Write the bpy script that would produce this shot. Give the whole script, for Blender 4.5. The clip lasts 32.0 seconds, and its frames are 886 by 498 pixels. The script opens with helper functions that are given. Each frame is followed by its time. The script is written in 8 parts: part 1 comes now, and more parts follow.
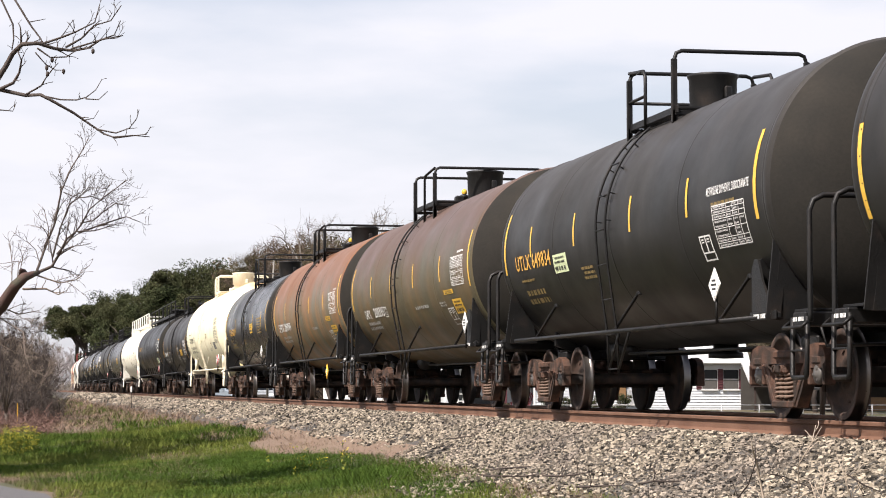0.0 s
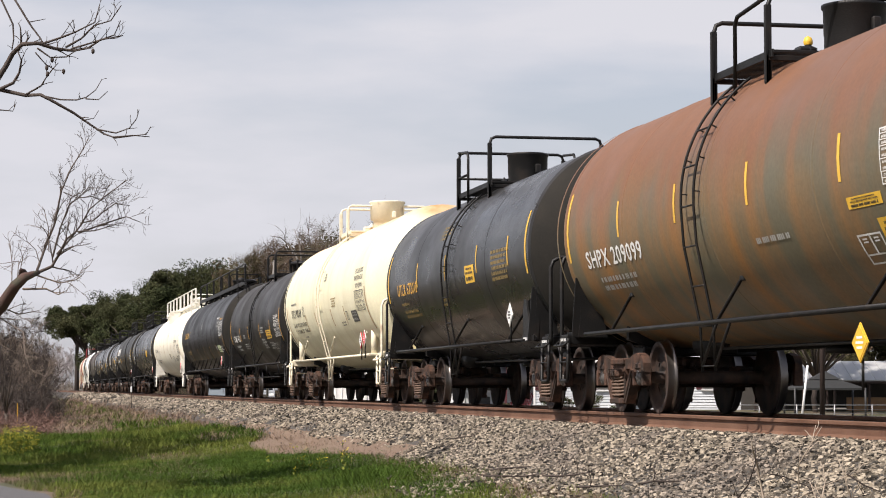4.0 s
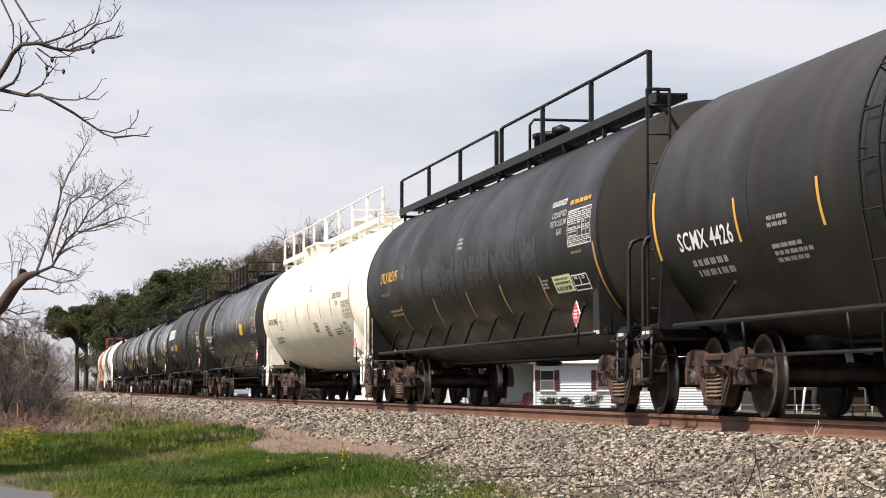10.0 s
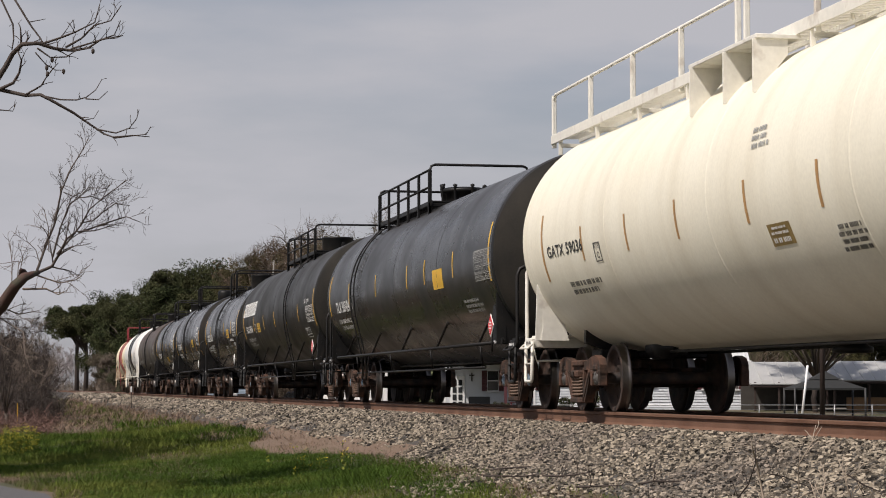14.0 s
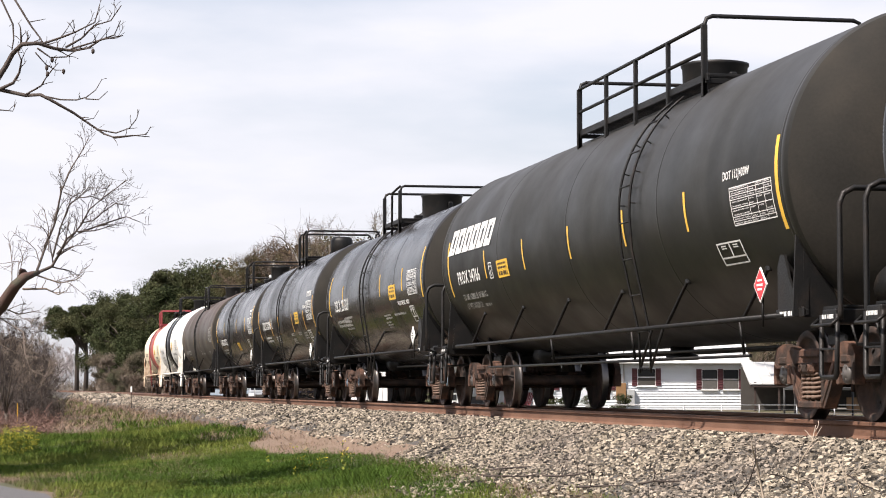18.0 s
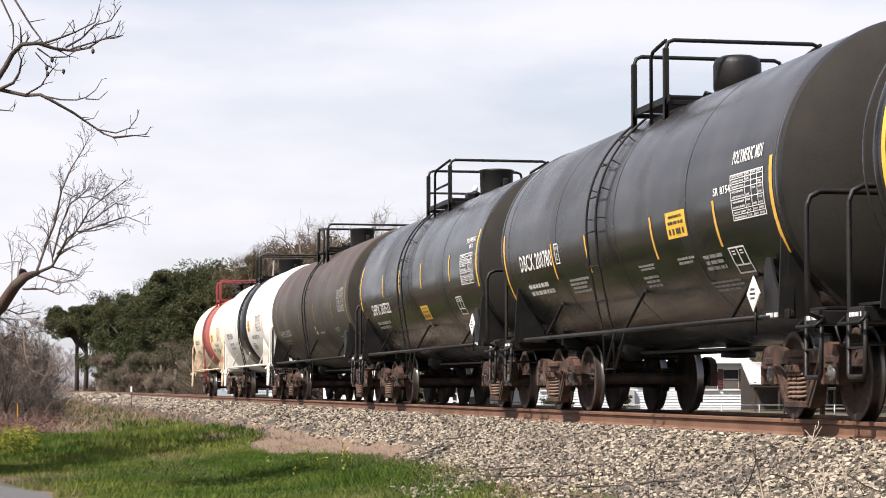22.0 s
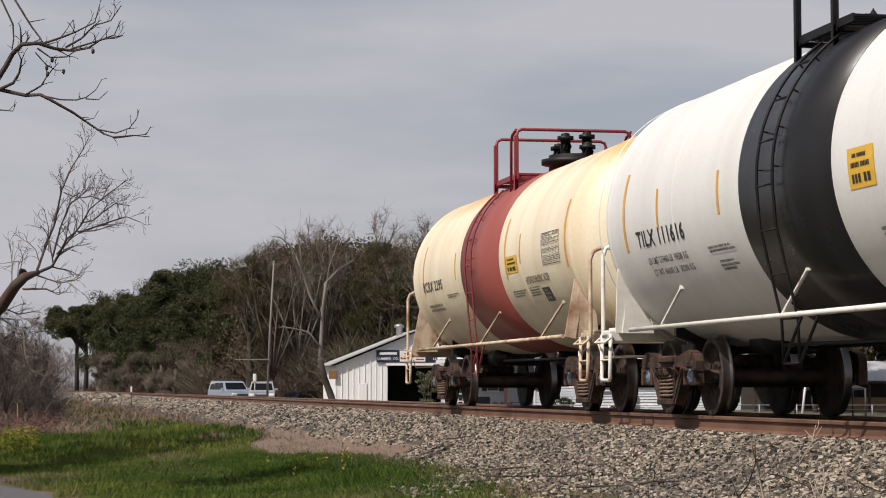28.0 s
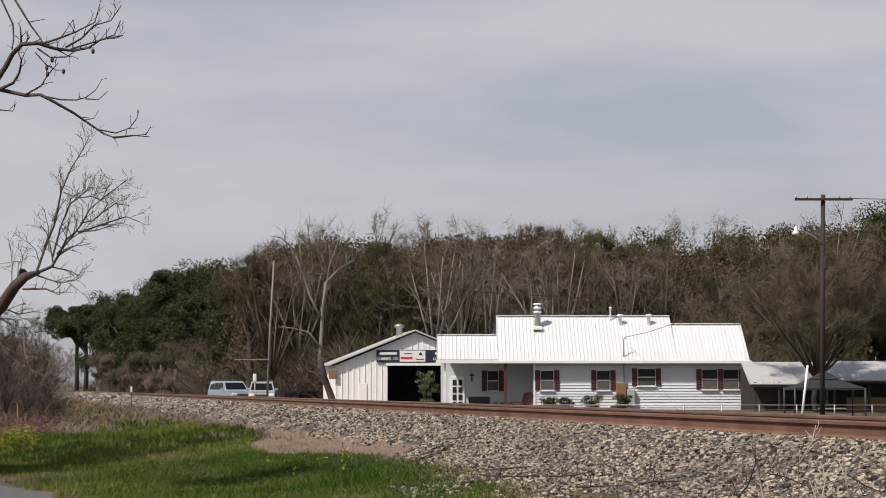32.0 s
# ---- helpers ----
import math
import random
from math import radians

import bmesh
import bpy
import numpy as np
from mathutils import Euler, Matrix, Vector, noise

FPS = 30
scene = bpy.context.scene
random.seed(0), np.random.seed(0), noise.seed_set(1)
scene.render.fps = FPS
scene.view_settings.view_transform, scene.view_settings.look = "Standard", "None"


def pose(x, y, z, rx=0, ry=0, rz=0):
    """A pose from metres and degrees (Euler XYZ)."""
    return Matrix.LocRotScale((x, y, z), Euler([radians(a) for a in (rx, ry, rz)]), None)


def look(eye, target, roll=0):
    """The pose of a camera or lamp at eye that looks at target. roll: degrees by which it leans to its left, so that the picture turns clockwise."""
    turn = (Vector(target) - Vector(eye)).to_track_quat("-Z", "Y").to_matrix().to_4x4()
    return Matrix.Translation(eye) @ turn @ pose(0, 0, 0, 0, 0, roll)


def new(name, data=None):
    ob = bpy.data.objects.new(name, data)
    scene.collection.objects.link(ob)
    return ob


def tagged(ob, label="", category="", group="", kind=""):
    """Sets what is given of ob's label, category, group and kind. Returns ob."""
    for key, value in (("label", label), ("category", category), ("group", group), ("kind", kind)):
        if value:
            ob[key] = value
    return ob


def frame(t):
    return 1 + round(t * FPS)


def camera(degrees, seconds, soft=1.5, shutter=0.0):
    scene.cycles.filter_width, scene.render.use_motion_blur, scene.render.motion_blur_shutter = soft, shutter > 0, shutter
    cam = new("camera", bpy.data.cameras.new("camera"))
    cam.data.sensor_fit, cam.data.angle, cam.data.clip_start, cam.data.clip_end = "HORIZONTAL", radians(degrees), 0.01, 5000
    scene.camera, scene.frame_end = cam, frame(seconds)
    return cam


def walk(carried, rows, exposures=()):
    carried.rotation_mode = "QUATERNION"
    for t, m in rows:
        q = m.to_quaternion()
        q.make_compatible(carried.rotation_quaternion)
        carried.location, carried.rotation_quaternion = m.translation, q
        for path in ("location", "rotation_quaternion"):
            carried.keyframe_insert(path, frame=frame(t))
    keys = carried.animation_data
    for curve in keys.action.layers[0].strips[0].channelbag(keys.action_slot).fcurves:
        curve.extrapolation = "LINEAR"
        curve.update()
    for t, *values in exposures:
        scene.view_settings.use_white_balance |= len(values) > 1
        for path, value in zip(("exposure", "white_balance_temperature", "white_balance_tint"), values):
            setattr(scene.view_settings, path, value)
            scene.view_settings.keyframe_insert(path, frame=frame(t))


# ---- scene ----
# The line of the track is the x axis (the train runs towards +x), rail tops lie at z = 0.
EYE = Vector((0.0, -8.86, 0.315))
TURN, TILT = radians(10.971), radians(3.580)
AHEAD = Vector((-math.cos(TURN), math.sin(TURN), 0))
ASIDE = Vector((math.sin(TURN), math.cos(TURN), 0))
cam = camera(22.455, 32.0, 1.0)
VIEW = look(EYE, EYE + AHEAD * math.cos(TILT) + Vector((0, 0, math.sin(TILT))))
EXPOSURES = [(0, 0.65), (3, 0.4), (4.6, 0.15), (6, -0.12), (8, 0.1), (9.5, 0.45), (11, 0.3), (12.3, -0.12), (13.5, -0.38), (14.5, -0.16),
             (16.5, 0.55), (19, 0.68), (22, 0.65), (24.5, 0.47), (25.5, 0.25), (27.5, -0.18), (29, -0.33), (30.5, -0.22), (32, -0.15)]
walk(cam, [(0, VIEW), (32, VIEW)], [(t, e, 6500, 15) for t, e in EXPOSURES])


def far(depth, aside, z=0.0):
    """A place beyond the track: metres ahead of the eye, metres aside."""
    p = EYE + AHEAD * depth + ASIDE * aside
    return Vector((p.x, p.y, z))


# ---- light ----
SUN = Vector((0.30, -0.545, 0.79)).normalized()
sun = new("sun", bpy.data.lights.new("sun", "SUN"))
sun.data.energy, sun.data.angle, sun.data.color = 5.4, radians(0.8), (1.0, 0.94, 0.84)
sun.matrix_basis = look(SUN * 100, (0, 0, 0))
world = bpy.data.worlds.new("world")
scene.world = world
world.use_nodes = True


def sky():
    nt = world.node_tree
    nt.nodes.clear()
    link = nt.links.new
    out, back = nt.nodes.new("ShaderNodeOutputWorld"), nt.nodes.new("ShaderNodeBackground")
    tex = nt.nodes.new("ShaderNodeTexSky")
    tex.sky_type, tex.sun_disc = "NISHITA", False
    tex.sun_elevation, tex.sun_rotation = math.asin(SUN.z), math.atan2(SUN.x, SUN.y)
    tex.dust_density, tex.ozone_density = 2.5, 1.2
    # thin high cloud over the whole sky
    co, mp = nt.nodes.new("ShaderNodeTexCoord"), nt.nodes.new("ShaderNodeMapping")
    mp.inputs["Scale"].default_value = (4.5, 4.5, 19.0)
    link(co.outputs["Generated"], mp.inputs["Vector"])
    no = nt.nodes.new("ShaderNodeTexNoise")
    no.inputs["Scale"].default_value, no.inputs["Detail"].default_value, no.inputs["Roughness"].default_value = 1.2, 6, 0.5
    link(mp.outputs["Vector"], no.inputs["Vector"])
    ramp = nt.nodes.new("ShaderNodeMapRange")
    ramp.inputs["From Min"].default_value, ramp.inputs["From Max"].default_value = 0.34, 0.64
    ramp.inputs["To Min"].default_value, ramp.inputs["To Max"].default_value = 0.50, 1.0
    link(no.outputs["Fac"], ramp.inputs["Value"])
    mix = nt.nodes.new("ShaderNodeMix")
    mix.data_type = "RGBA"
    mix.inputs["B"].default_value = (5.95, 6.1, 6.4, 1)
    # haze lies thickest towards the horizon
    sep, haze, thin = nt.nodes.new("ShaderNodeSeparateXYZ"), nt.nodes.new("ShaderNodeMapRange"), nt.nodes.new("ShaderNodeMath")
    link(co.outputs["Generated"], sep.inputs[0])
    link(sep.outputs["Z"], haze.inputs["Value"])
    for k, x in (("From Min", 0.18), ("From Max", 0.75), ("To Min", 1.0), ("To Max", 0.25)):
        haze.inputs[k].default_value = x
    thin.operation = "MULTIPLY"
    link(ramp.outputs["Result"], thin.inputs[0])
    link(haze.outputs["Result"], thin.inputs[1])
    link(thin.outputs[0], mix.inputs["Factor"])
    link(tex.outputs["Color"], mix.inputs["A"])
    link(mix.outputs["Result"], back.inputs["Color"])
    back.inputs["Strength"].default_value = 0.1
    link(back.outputs["Background"], out.inputs["Surface"])


sky()

# ---- materials ----
MATS = {}


def material(name, base, rough=0.6, metal=0.0, vary=0.25, scale=3.0, fine=60.0, bump=0.0, bump_scale=None, second=None, stretch=(1, 1, 1),
             island=0.0, objvar=0.0, coat=0.0, edges=(0.35, 0.65), spec=0.5):
    """A surface with a base colour that varies at two scales; second: a colour for stains or wear in patches."""
    if name in MATS:
        return MATS[name]
    m = bpy.data.materials.new(name)
    m.use_nodes = True
    nt = m.node_tree
    link, add = nt.links.new, nt.nodes.new
    bsdf = nt.nodes["Principled BSDF"]
    bsdf.inputs["Metallic"].default_value = metal
    bsdf.inputs["Coat Weight"].default_value = coat
    bsdf.inputs["Specular IOR Level"].default_value = spec
    co, mp = add("ShaderNodeTexCoord"), add("ShaderNodeMapping")
    mp.inputs["Scale"].default_value = stretch
    link(co.outputs["Object"], mp.inputs["Vector"])
    big, small = add("ShaderNodeTexNoise"), add("ShaderNodeTexNoise")
    for n, s, d in ((big, scale, 4), (small, fine, 3)):
        n.inputs["Scale"].default_value, n.inputs["Detail"].default_value = s, d
        link(mp.outputs["Vector"], n.inputs["Vector"])
    if second:
        mix = add("ShaderNodeMix")
        mix.data_type = "RGBA"
        mix.inputs["A"].default_value, mix.inputs["B"].default_value = (*base, 1), (*second, 1)
        rr = add("ShaderNodeMapRange")
        rr.inputs["From Min"].default_value, rr.inputs["From Max"].default_value = edges
        link(big.outputs["Fac"], rr.inputs["Value"])
        link(rr.outputs["Result"], mix.inputs["Factor"])
        colour = mix.outputs["Result"]
    else:
        rgb = add("ShaderNodeRGB")
        rgb.outputs[0].default_value = (*base, 1)
        colour = rgb.outputs[0]
    total = add("ShaderNodeMath")
    total.operation = "ADD"
    link(big.outputs["Fac"], total.inputs[0])
    link(small.outputs["Fac"], total.inputs[1])
    value = total.outputs[0]
    for amount, kind, slot in ((island, "ShaderNodeNewGeometry", "Random Per Island"), (objvar, "ShaderNodeObjectInfo", "Random")):
        if amount:
            g, mul = add(kind), add("ShaderNodeMath")
            mul.operation = "MULTIPLY_ADD"
            link(g.outputs[slot], mul.inputs[0])
            mul.inputs[1].default_value = amount / max(vary, 0.01)
            link(value, mul.inputs[2])
            sub = add("ShaderNodeMath")
            sub.operation = "SUBTRACT"
            link(mul.outputs[0], sub.inputs[0])
            sub.inputs[1].default_value = amount / max(vary, 0.01) / 2
            value = sub.outputs[0]
    rng = add("ShaderNodeMapRange")
    rng.clamp = False
    rng.inputs["From Min"].default_value, rng.inputs["From Max"].default_value = 0.5, 1.5
    rng.inputs["To Min"].default_value, rng.inputs["To Max"].default_value = 1 - vary, 1 + vary
    link(value, rng.inputs["Value"])
    low = add("ShaderNodeMath")
    low.operation = "MAXIMUM"
    low.inputs[1].default_value = 0.12
    link(rng.outputs["Result"], low.inputs[0])
    times = add("ShaderNodeVectorMath")
    times.operation = "SCALE"
    link(colour, times.inputs[0])
    link(low.outputs[0], times.inputs["Scale"])
    link(times.outputs[0], bsdf.inputs["Base Color"])
    ro = add("ShaderNodeMapRange")
    ro.inputs["To Min"].default_value, ro.inputs["To Max"].default_value = max(rough - 0.12, 0.05), min(rough + 0.12, 1)
    link(small.outputs["Fac"], ro.inputs["Value"])
    link(ro.outputs["Result"], bsdf.inputs["Roughness"])
    if bump:
        b, bn = add("ShaderNodeBump"), add("ShaderNodeTexNoise")
        bn.inputs["Scale"].default_value, bn.inputs["Detail"].default_value = bump_scale or fine, 4
        link(mp.outputs["Vector"], bn.inputs["Vector"])
        b.inputs["Strength"].default_value, b.inputs["Distance"].default_value = bump, 0.02
        link(bn.outputs["Fac"], b.inputs["Height"])
        link(b.outputs["Normal"], bsdf.inputs["Normal"])
    MATS[name] = m
    return m


def tank_paint(name, base, streak, film=None, film_from=2.2, film_to=3.6, rough=0.5, streaks=0.4, top=None, top_z=3.7, mottle=0.14, spec=0.3):
    """Weathered tank paint: run-down streaks round the barrel, a film on the upper part (rust, dust; on blacks also
    painted light), blotches.
    """
    if name in MATS:
        return MATS[name]
    m = bpy.data.materials.new(name)
    m.use_nodes = True
    nt = m.node_tree
    link, add = nt.links.new, nt.nodes.new
    bsdf = nt.nodes["Principled BSDF"]
    bsdf.inputs["Specular IOR Level"].default_value = spec
    co = add("ShaderNodeTexCoord")

    def noise_at(stretch, scale, detail=4):
        mp, n = add("ShaderNodeMapping"), add("ShaderNodeTexNoise")
        mp.inputs["Scale"].default_value = stretch
        link(co.outputs["Object"], mp.inputs["Vector"])
        link(mp.outputs["Vector"], n.inputs["Vector"])
        n.inputs["Scale"].default_value, n.inputs["Detail"].default_value = scale, detail
        return n.outputs["Fac"]

    def ranged(v, a, b, c=0.0, d=1.0):
        r = add("ShaderNodeMapRange")
        for k, x in (("From Min", a), ("From Max", b), ("To Min", c), ("To Max", d)):
            r.inputs[k].default_value = x
        link(v, r.inputs["Value"])
        return r.outputs["Result"]

    def mixed(f, a, b):
        x = add("ShaderNodeMix")
        x.data_type = "RGBA"
        link(f, x.inputs["Factor"])
        for k, c in (("A", a), ("B", b)):
            if isinstance(c, tuple):
                x.inputs[k].default_value = (*c, 1)
            else:
                link(c, x.inputs[k])
        return x.outputs["Result"]

    def product(a, b):
        x = add("ShaderNodeMath")
        x.operation = "MULTIPLY"
        link(a, x.inputs[0])
        if isinstance(b, float):
            x.inputs[1].default_value = b
        else:
            link(b, x.inputs[1])
        return x.outputs[0]

    runs = noise_at((2.2, 0.12, 0.16), 1.0, 6)
    blot = noise_at((0.6, 0.6, 0.9), 1.0, 5)
    grain = noise_at((1, 1, 1), 24.0, 4)
    colour = mixed(product(ranged(runs, 0.42, 0.72), streaks), base, streak)
    colour = mixed(product(ranged(blot, 0.45, 0.75), streaks * 0.6), colour, streak)
    sep = add("ShaderNodeSeparateXYZ")
    link(co.outputs["Object"], sep.inputs[0])
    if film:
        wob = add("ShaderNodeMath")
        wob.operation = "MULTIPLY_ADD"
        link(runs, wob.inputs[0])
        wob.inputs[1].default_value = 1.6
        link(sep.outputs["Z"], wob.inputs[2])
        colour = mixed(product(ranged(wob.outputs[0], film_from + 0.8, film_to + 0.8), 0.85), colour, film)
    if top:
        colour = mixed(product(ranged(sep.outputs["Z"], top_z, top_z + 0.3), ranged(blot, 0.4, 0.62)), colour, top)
    sc = add("ShaderNodeVectorMath")
    sc.operation = "SCALE"
    link(colour, sc.inputs[0])
    link(ranged(grain, 0.25, 0.75, 1 - mottle, 1 + mottle), sc.inputs["Scale"])
    link(sc.outputs[0], bsdf.inputs["Base Color"])
    link(ranged(blot, 0.3, 0.7, max(rough - 0.13, 0.08), rough + 0.13), bsdf.inputs["Roughness"])
    b = add("ShaderNodeBump")
    b.inputs["Strength"].default_value, b.inputs["Distance"].default_value = 0.25, 0.02
    link(noise_at((0.9, 0.9, 0.9), 1.5, 3), b.inputs["Height"])
    link(b.outputs["Normal"], bsdf.inputs["Normal"])
    MATS[name] = m
    return m


STEEL_DARK = material("dark_frame_steel", (0.0085, 0.0083, 0.0083), 0.5, 0.0, 0.35, 4, 50, 0.2, second=(0.020, 0.015, 0.012), edges=(0.52, 0.78), spec=0.28)
TRUCK_IRON = material("rusty_cast_steel", (0.036, 0.0255, 0.0205), 0.75, 0.0, 0.45, 5, 60, 0.5, second=(0.085, 0.045, 0.031), spec=0.25, edges=(0.42, 0.62), objvar=0.15)
TREAD = material("polished_tread_steel", (0.16, 0.145, 0.135), 0.33, 1.0, 0.15, 6, 60)
WHEEL = material("rusty_wheel_steel", (0.082, 0.048, 0.035), 0.75, 0.0, 0.35, 5, 50, 0.3, second=(0.016, 0.0135, 0.0125))
SPRING = material("rusty_spring_steel", (0.13, 0.082, 0.058), 0.65, 0.0, 0.3, 8, 60)
CAP_BLUE = material("pale_blue_cap_paint", (0.12, 0.16, 0.20), 0.5, 0.0, 0.3, 8, 60)
CAP_GREY = material("grey_cap_steel", (0.085, 0.078, 0.072), 0.5, 0.2, 0.3, 8, 60)
RAIL_RUST = material("rusty_rail_steel", (0.115, 0.052, 0.029), 0.8, 0.0, 0.3, 1.2, 40, 0.4, second=(0.15, 0.078, 0.048))
RAIL_TOP = material("worn_rail_head", (0.14, 0.10, 0.085), 0.38, 0.85, 0.2, 1.0, 30, stretch=(0.2, 4, 4))
TIE = material("creosoted_tie_wood", (0.06, 0.045, 0.035), 0.85, 0.0, 0.4, 2, 40, 0.6, stretch=(4, 0.5, 4))
INK = {
    "white": material("white_stencil_paint", (0.72, 0.72, 0.70), 0.6, 0, 0.2, 6, 80),
    "grey": material("faded_stencil_paint", (0.36, 0.36, 0.34), 0.6, 0, 0.3, 6, 80),
    "yellow": material("yellow_reflective_tape", (0.72, 0.43, 0.05), 0.45, 0, 0.2, 6, 80),
    "orange": material("yellow_orange_stencil_paint", (0.66, 0.36, 0.06), 0.55, 0, 0.25, 6, 80),
    "dim": material("faded_yellow_stencil_paint", (0.26, 0.18, 0.06), 0.6, 0, 0.3, 6, 80),
    "black": material("black_stencil_paint", (0.025, 0.025, 0.025), 0.5, 0, 0.2, 6, 80),
    "brown": material("weathered_orange_tape", (0.42, 0.24, 0.09), 0.5, 0, 0.3, 6, 80),
    "ink": material("faded_black_stencil_paint", (0.065, 0.063, 0.06), 0.5, 0, 0.3, 6, 80),
    "spray": material("black_spray_paint", (0.008, 0.008, 0.009), 0.4, 0, 0.2, 6, 80),
    "lime": material("pale_green_label_vinyl", (0.62, 0.70, 0.42), 0.5, 0, 0.15, 6, 80),
    "amber": material("yellow_label_vinyl", (0.72, 0.43, 0.04), 0.5, 0, 0.15, 6, 80),
    "red": material("red_placard_vinyl", (0.62, 0.04, 0.05), 0.5, 0, 0.15, 6, 80),
}


# ---- mesh helpers ----
class Shape:
    """Collects the faces of one mesh."""

    def __init__(self):
        self.v, self.f, self.s = [], [], []

    def add(self, vs, fs, smooth=False):
        n = len(self.v)
        self.v += [tuple(v) for v in vs]
        self.f += [tuple(i + n for i in f) for f in fs]
        self.s += [smooth] * len(fs)
        return self

    def box(self, c, size, b=0.008, m=None):
        """A box with chamfered edges."""
        h = [max(s / 2, 1e-4) for s in size]
        b = min(b, *(x * 0.45 for x in h))
        vs, key = [], {}
        for sx in (-1, 1):
            for sy in (-1, 1):
                for sz in (-1, 1):
                    for ax in range(3):
                        p = [sx * (h[0] - b), sy * (h[1] - b), sz * (h[2] - b)]
                        p[ax] = (sx, sy, sz)[ax] * h[ax]
                        key[(sx, sy, sz, ax)] = len(vs)
                        vs.append(Vector(p))
        k = key
        fs = []
        for ax in range(3):
            u, w = (ax + 1) % 3, (ax + 2) % 3
            for s in (-1, 1):
                q = []
                for a, d in ((-1, -1), (1, -1), (1, 1), (-1, 1)):
                    t = [0, 0, 0]
                    t[ax], t[u], t[w] = s, a, d
                    q.append(k[(*t, ax)])
                fs.append(q if s > 0 else q[::-1])
            for a in (-1, 1):
                for d in (-1, 1):
                    t0, t1 = [0, 0, 0], [0, 0, 0]
                    t0[u] = t1[u] = a
                    t0[w] = t1[w] = d
                    t0[ax], t1[ax] = -1, 1
                    q = [k[(*t0, u)], k[(*t1, u)], k[(*t1, w)], k[(*t0, w)]]
                    fs.append(q if a * d < 0 else q[::-1])
        for sx in (-1, 1):
            for sy in (-1, 1):
                for sz in (-1, 1):
                    q = [k[(sx, sy, sz, 0)], k[(sx, sy, sz, 1)], k[(sx, sy, sz, 2)]]
                    fs.append(q if sx * sy * sz > 0 else q[::-1])
        if m is not None:
            vs = [m @ v for v in vs]
        c = Vector(c)
        return self.add([v + c for v in vs], fs)

    def beam(self, p, q, w, h, b=0.008, up=(0, 0, 1)):
        """A bar with a rectangular section from p to q."""
        p, q = Vector(p), Vector(q)
        d = (q - p)
        x = d.normalized()
        y = Vector(up).cross(x)
        y = y.normalized() if y.length > 1e-4 else Vector((0, 1, 0))
        z = x.cross(y)
        m = Matrix((x, y, z)).transposed()
        return self.box((p + q) / 2, (d.length, w, h), b, m)

    def tube(self, pts, r, n=8, cap=True, taper=None):
        pts = [Vector(p) for p in pts]
        vs, fs = [], []
        ref = None
        for i, p in enumerate(pts):
            d = (pts[min(i + 1, len(pts) - 1)] - pts[max(i - 1, 0)]).normalized()
            if ref is None:
                ref = Vector((0, 0, 1)) if abs(d.z) < 0.9 else Vector((1, 0, 0))
            u = d.cross(ref)
            u = u.normalized() if u.length > 1e-5 else d.orthogonal().normalized()
            w = u.cross(d)
            ref = w
            rr = r if taper is None else taper[i]
            for k in range(n):
                a = 2 * math.pi * k / n
                vs.append(p + u * (rr * math.cos(a)) + w * (rr * math.sin(a)))
        for i in range(len(pts) - 1):
            for k in range(n):
                a, b = i * n + k, i * n + (k + 1) % n
                fs.append((a, b, b + n, a + n))
        self.add(vs, fs, True)
        if cap:
            m = len(self.v) - len(vs)
            self.f += [tuple(m + k for k in range(n))[::-1], tuple(m + (len(pts) - 1) * n + k for k in range(n))]
            self.s += [False, False]
        return self

    def lathe(self, profile, n=32, centre=(0, 0, 0), axis="y", smooth=True, closed=False):
        """Turns (along, radius) pairs round an axis."""
        vs, fs = [], []
        c = Vector(centre)
        for a, r in profile:
            for k in range(n):
                t = 2 * math.pi * k / n
                s, o = r * math.sin(t), r * math.cos(t)
                vs.append(c + Vector({"x": (a, o, s), "y": (s, a, o), "z": (o, s, a)}[axis]))
        rows = len(profile)
        for i in range(rows if closed else rows - 1):
            j = (i + 1) % rows
            for k in range(n):
                l = (k + 1) % n
                fs.append((i * n + k, i * n + l, j * n + l, j * n + k))
        return self.add(vs, fs, smooth)

    def prism(self, pts, a, b, axis="y"):
        """A plate with the outline pts, from a to b along the axis."""
        n = len(pts)

        def p3(p, t):
            return {"x": (t, p[0], p[1]), "y": (p[0], t, p[1]), "z": (p[0], p[1], t)}[axis]

        vs = [p3(p, a) for p in pts] + [p3(p, b) for p in pts]
        fs = [tuple(range(n))[::-1], tuple(range(n, 2 * n))] + [(i, (i + 1) % n, (i + 1) % n + n, i + n) for i in range(n)]
        return self.add(vs, fs)

    def mesh(self, name, fix=True):
        me = bpy.data.meshes.new(name)
        me.from_pydata(self.v, [], self.f)
        me.polygons.foreach_set("use_smooth", self.s)
        if fix:
            bm = bmesh.new()
            bm.from_mesh(me)
            bmesh.ops.recalc_face_normals(bm, faces=bm.faces)
            bm.to_mesh(me)
            bm.free()
        me.update()
        return me


def part(name, shape, mat_, parent=None, label="", m=None):
    """One mesh object, under a thing or a part where one is given."""
    data = shape.mesh(name) if isinstance(shape, Shape) else shape
    if mat_ is not None and not data.materials:
        data.materials.append(mat_)
    elif mat_ is not None and data.materials[0] != mat_:
        data = data.copy()
        data.materials[0] = mat_
    ob = new(name, data)
    ob.parent = parent
    if m is not None:
        ob.matrix_basis = m
    if label:
        ob["label"] = label
    return ob


def thing(name, label, category, group="", m=None, kind=""):
    ob = new(name)
    ob.empty_display_size = 0.3
    if m is not None:
        ob.matrix_basis = m
    return tagged(ob, label, category, group, kind)


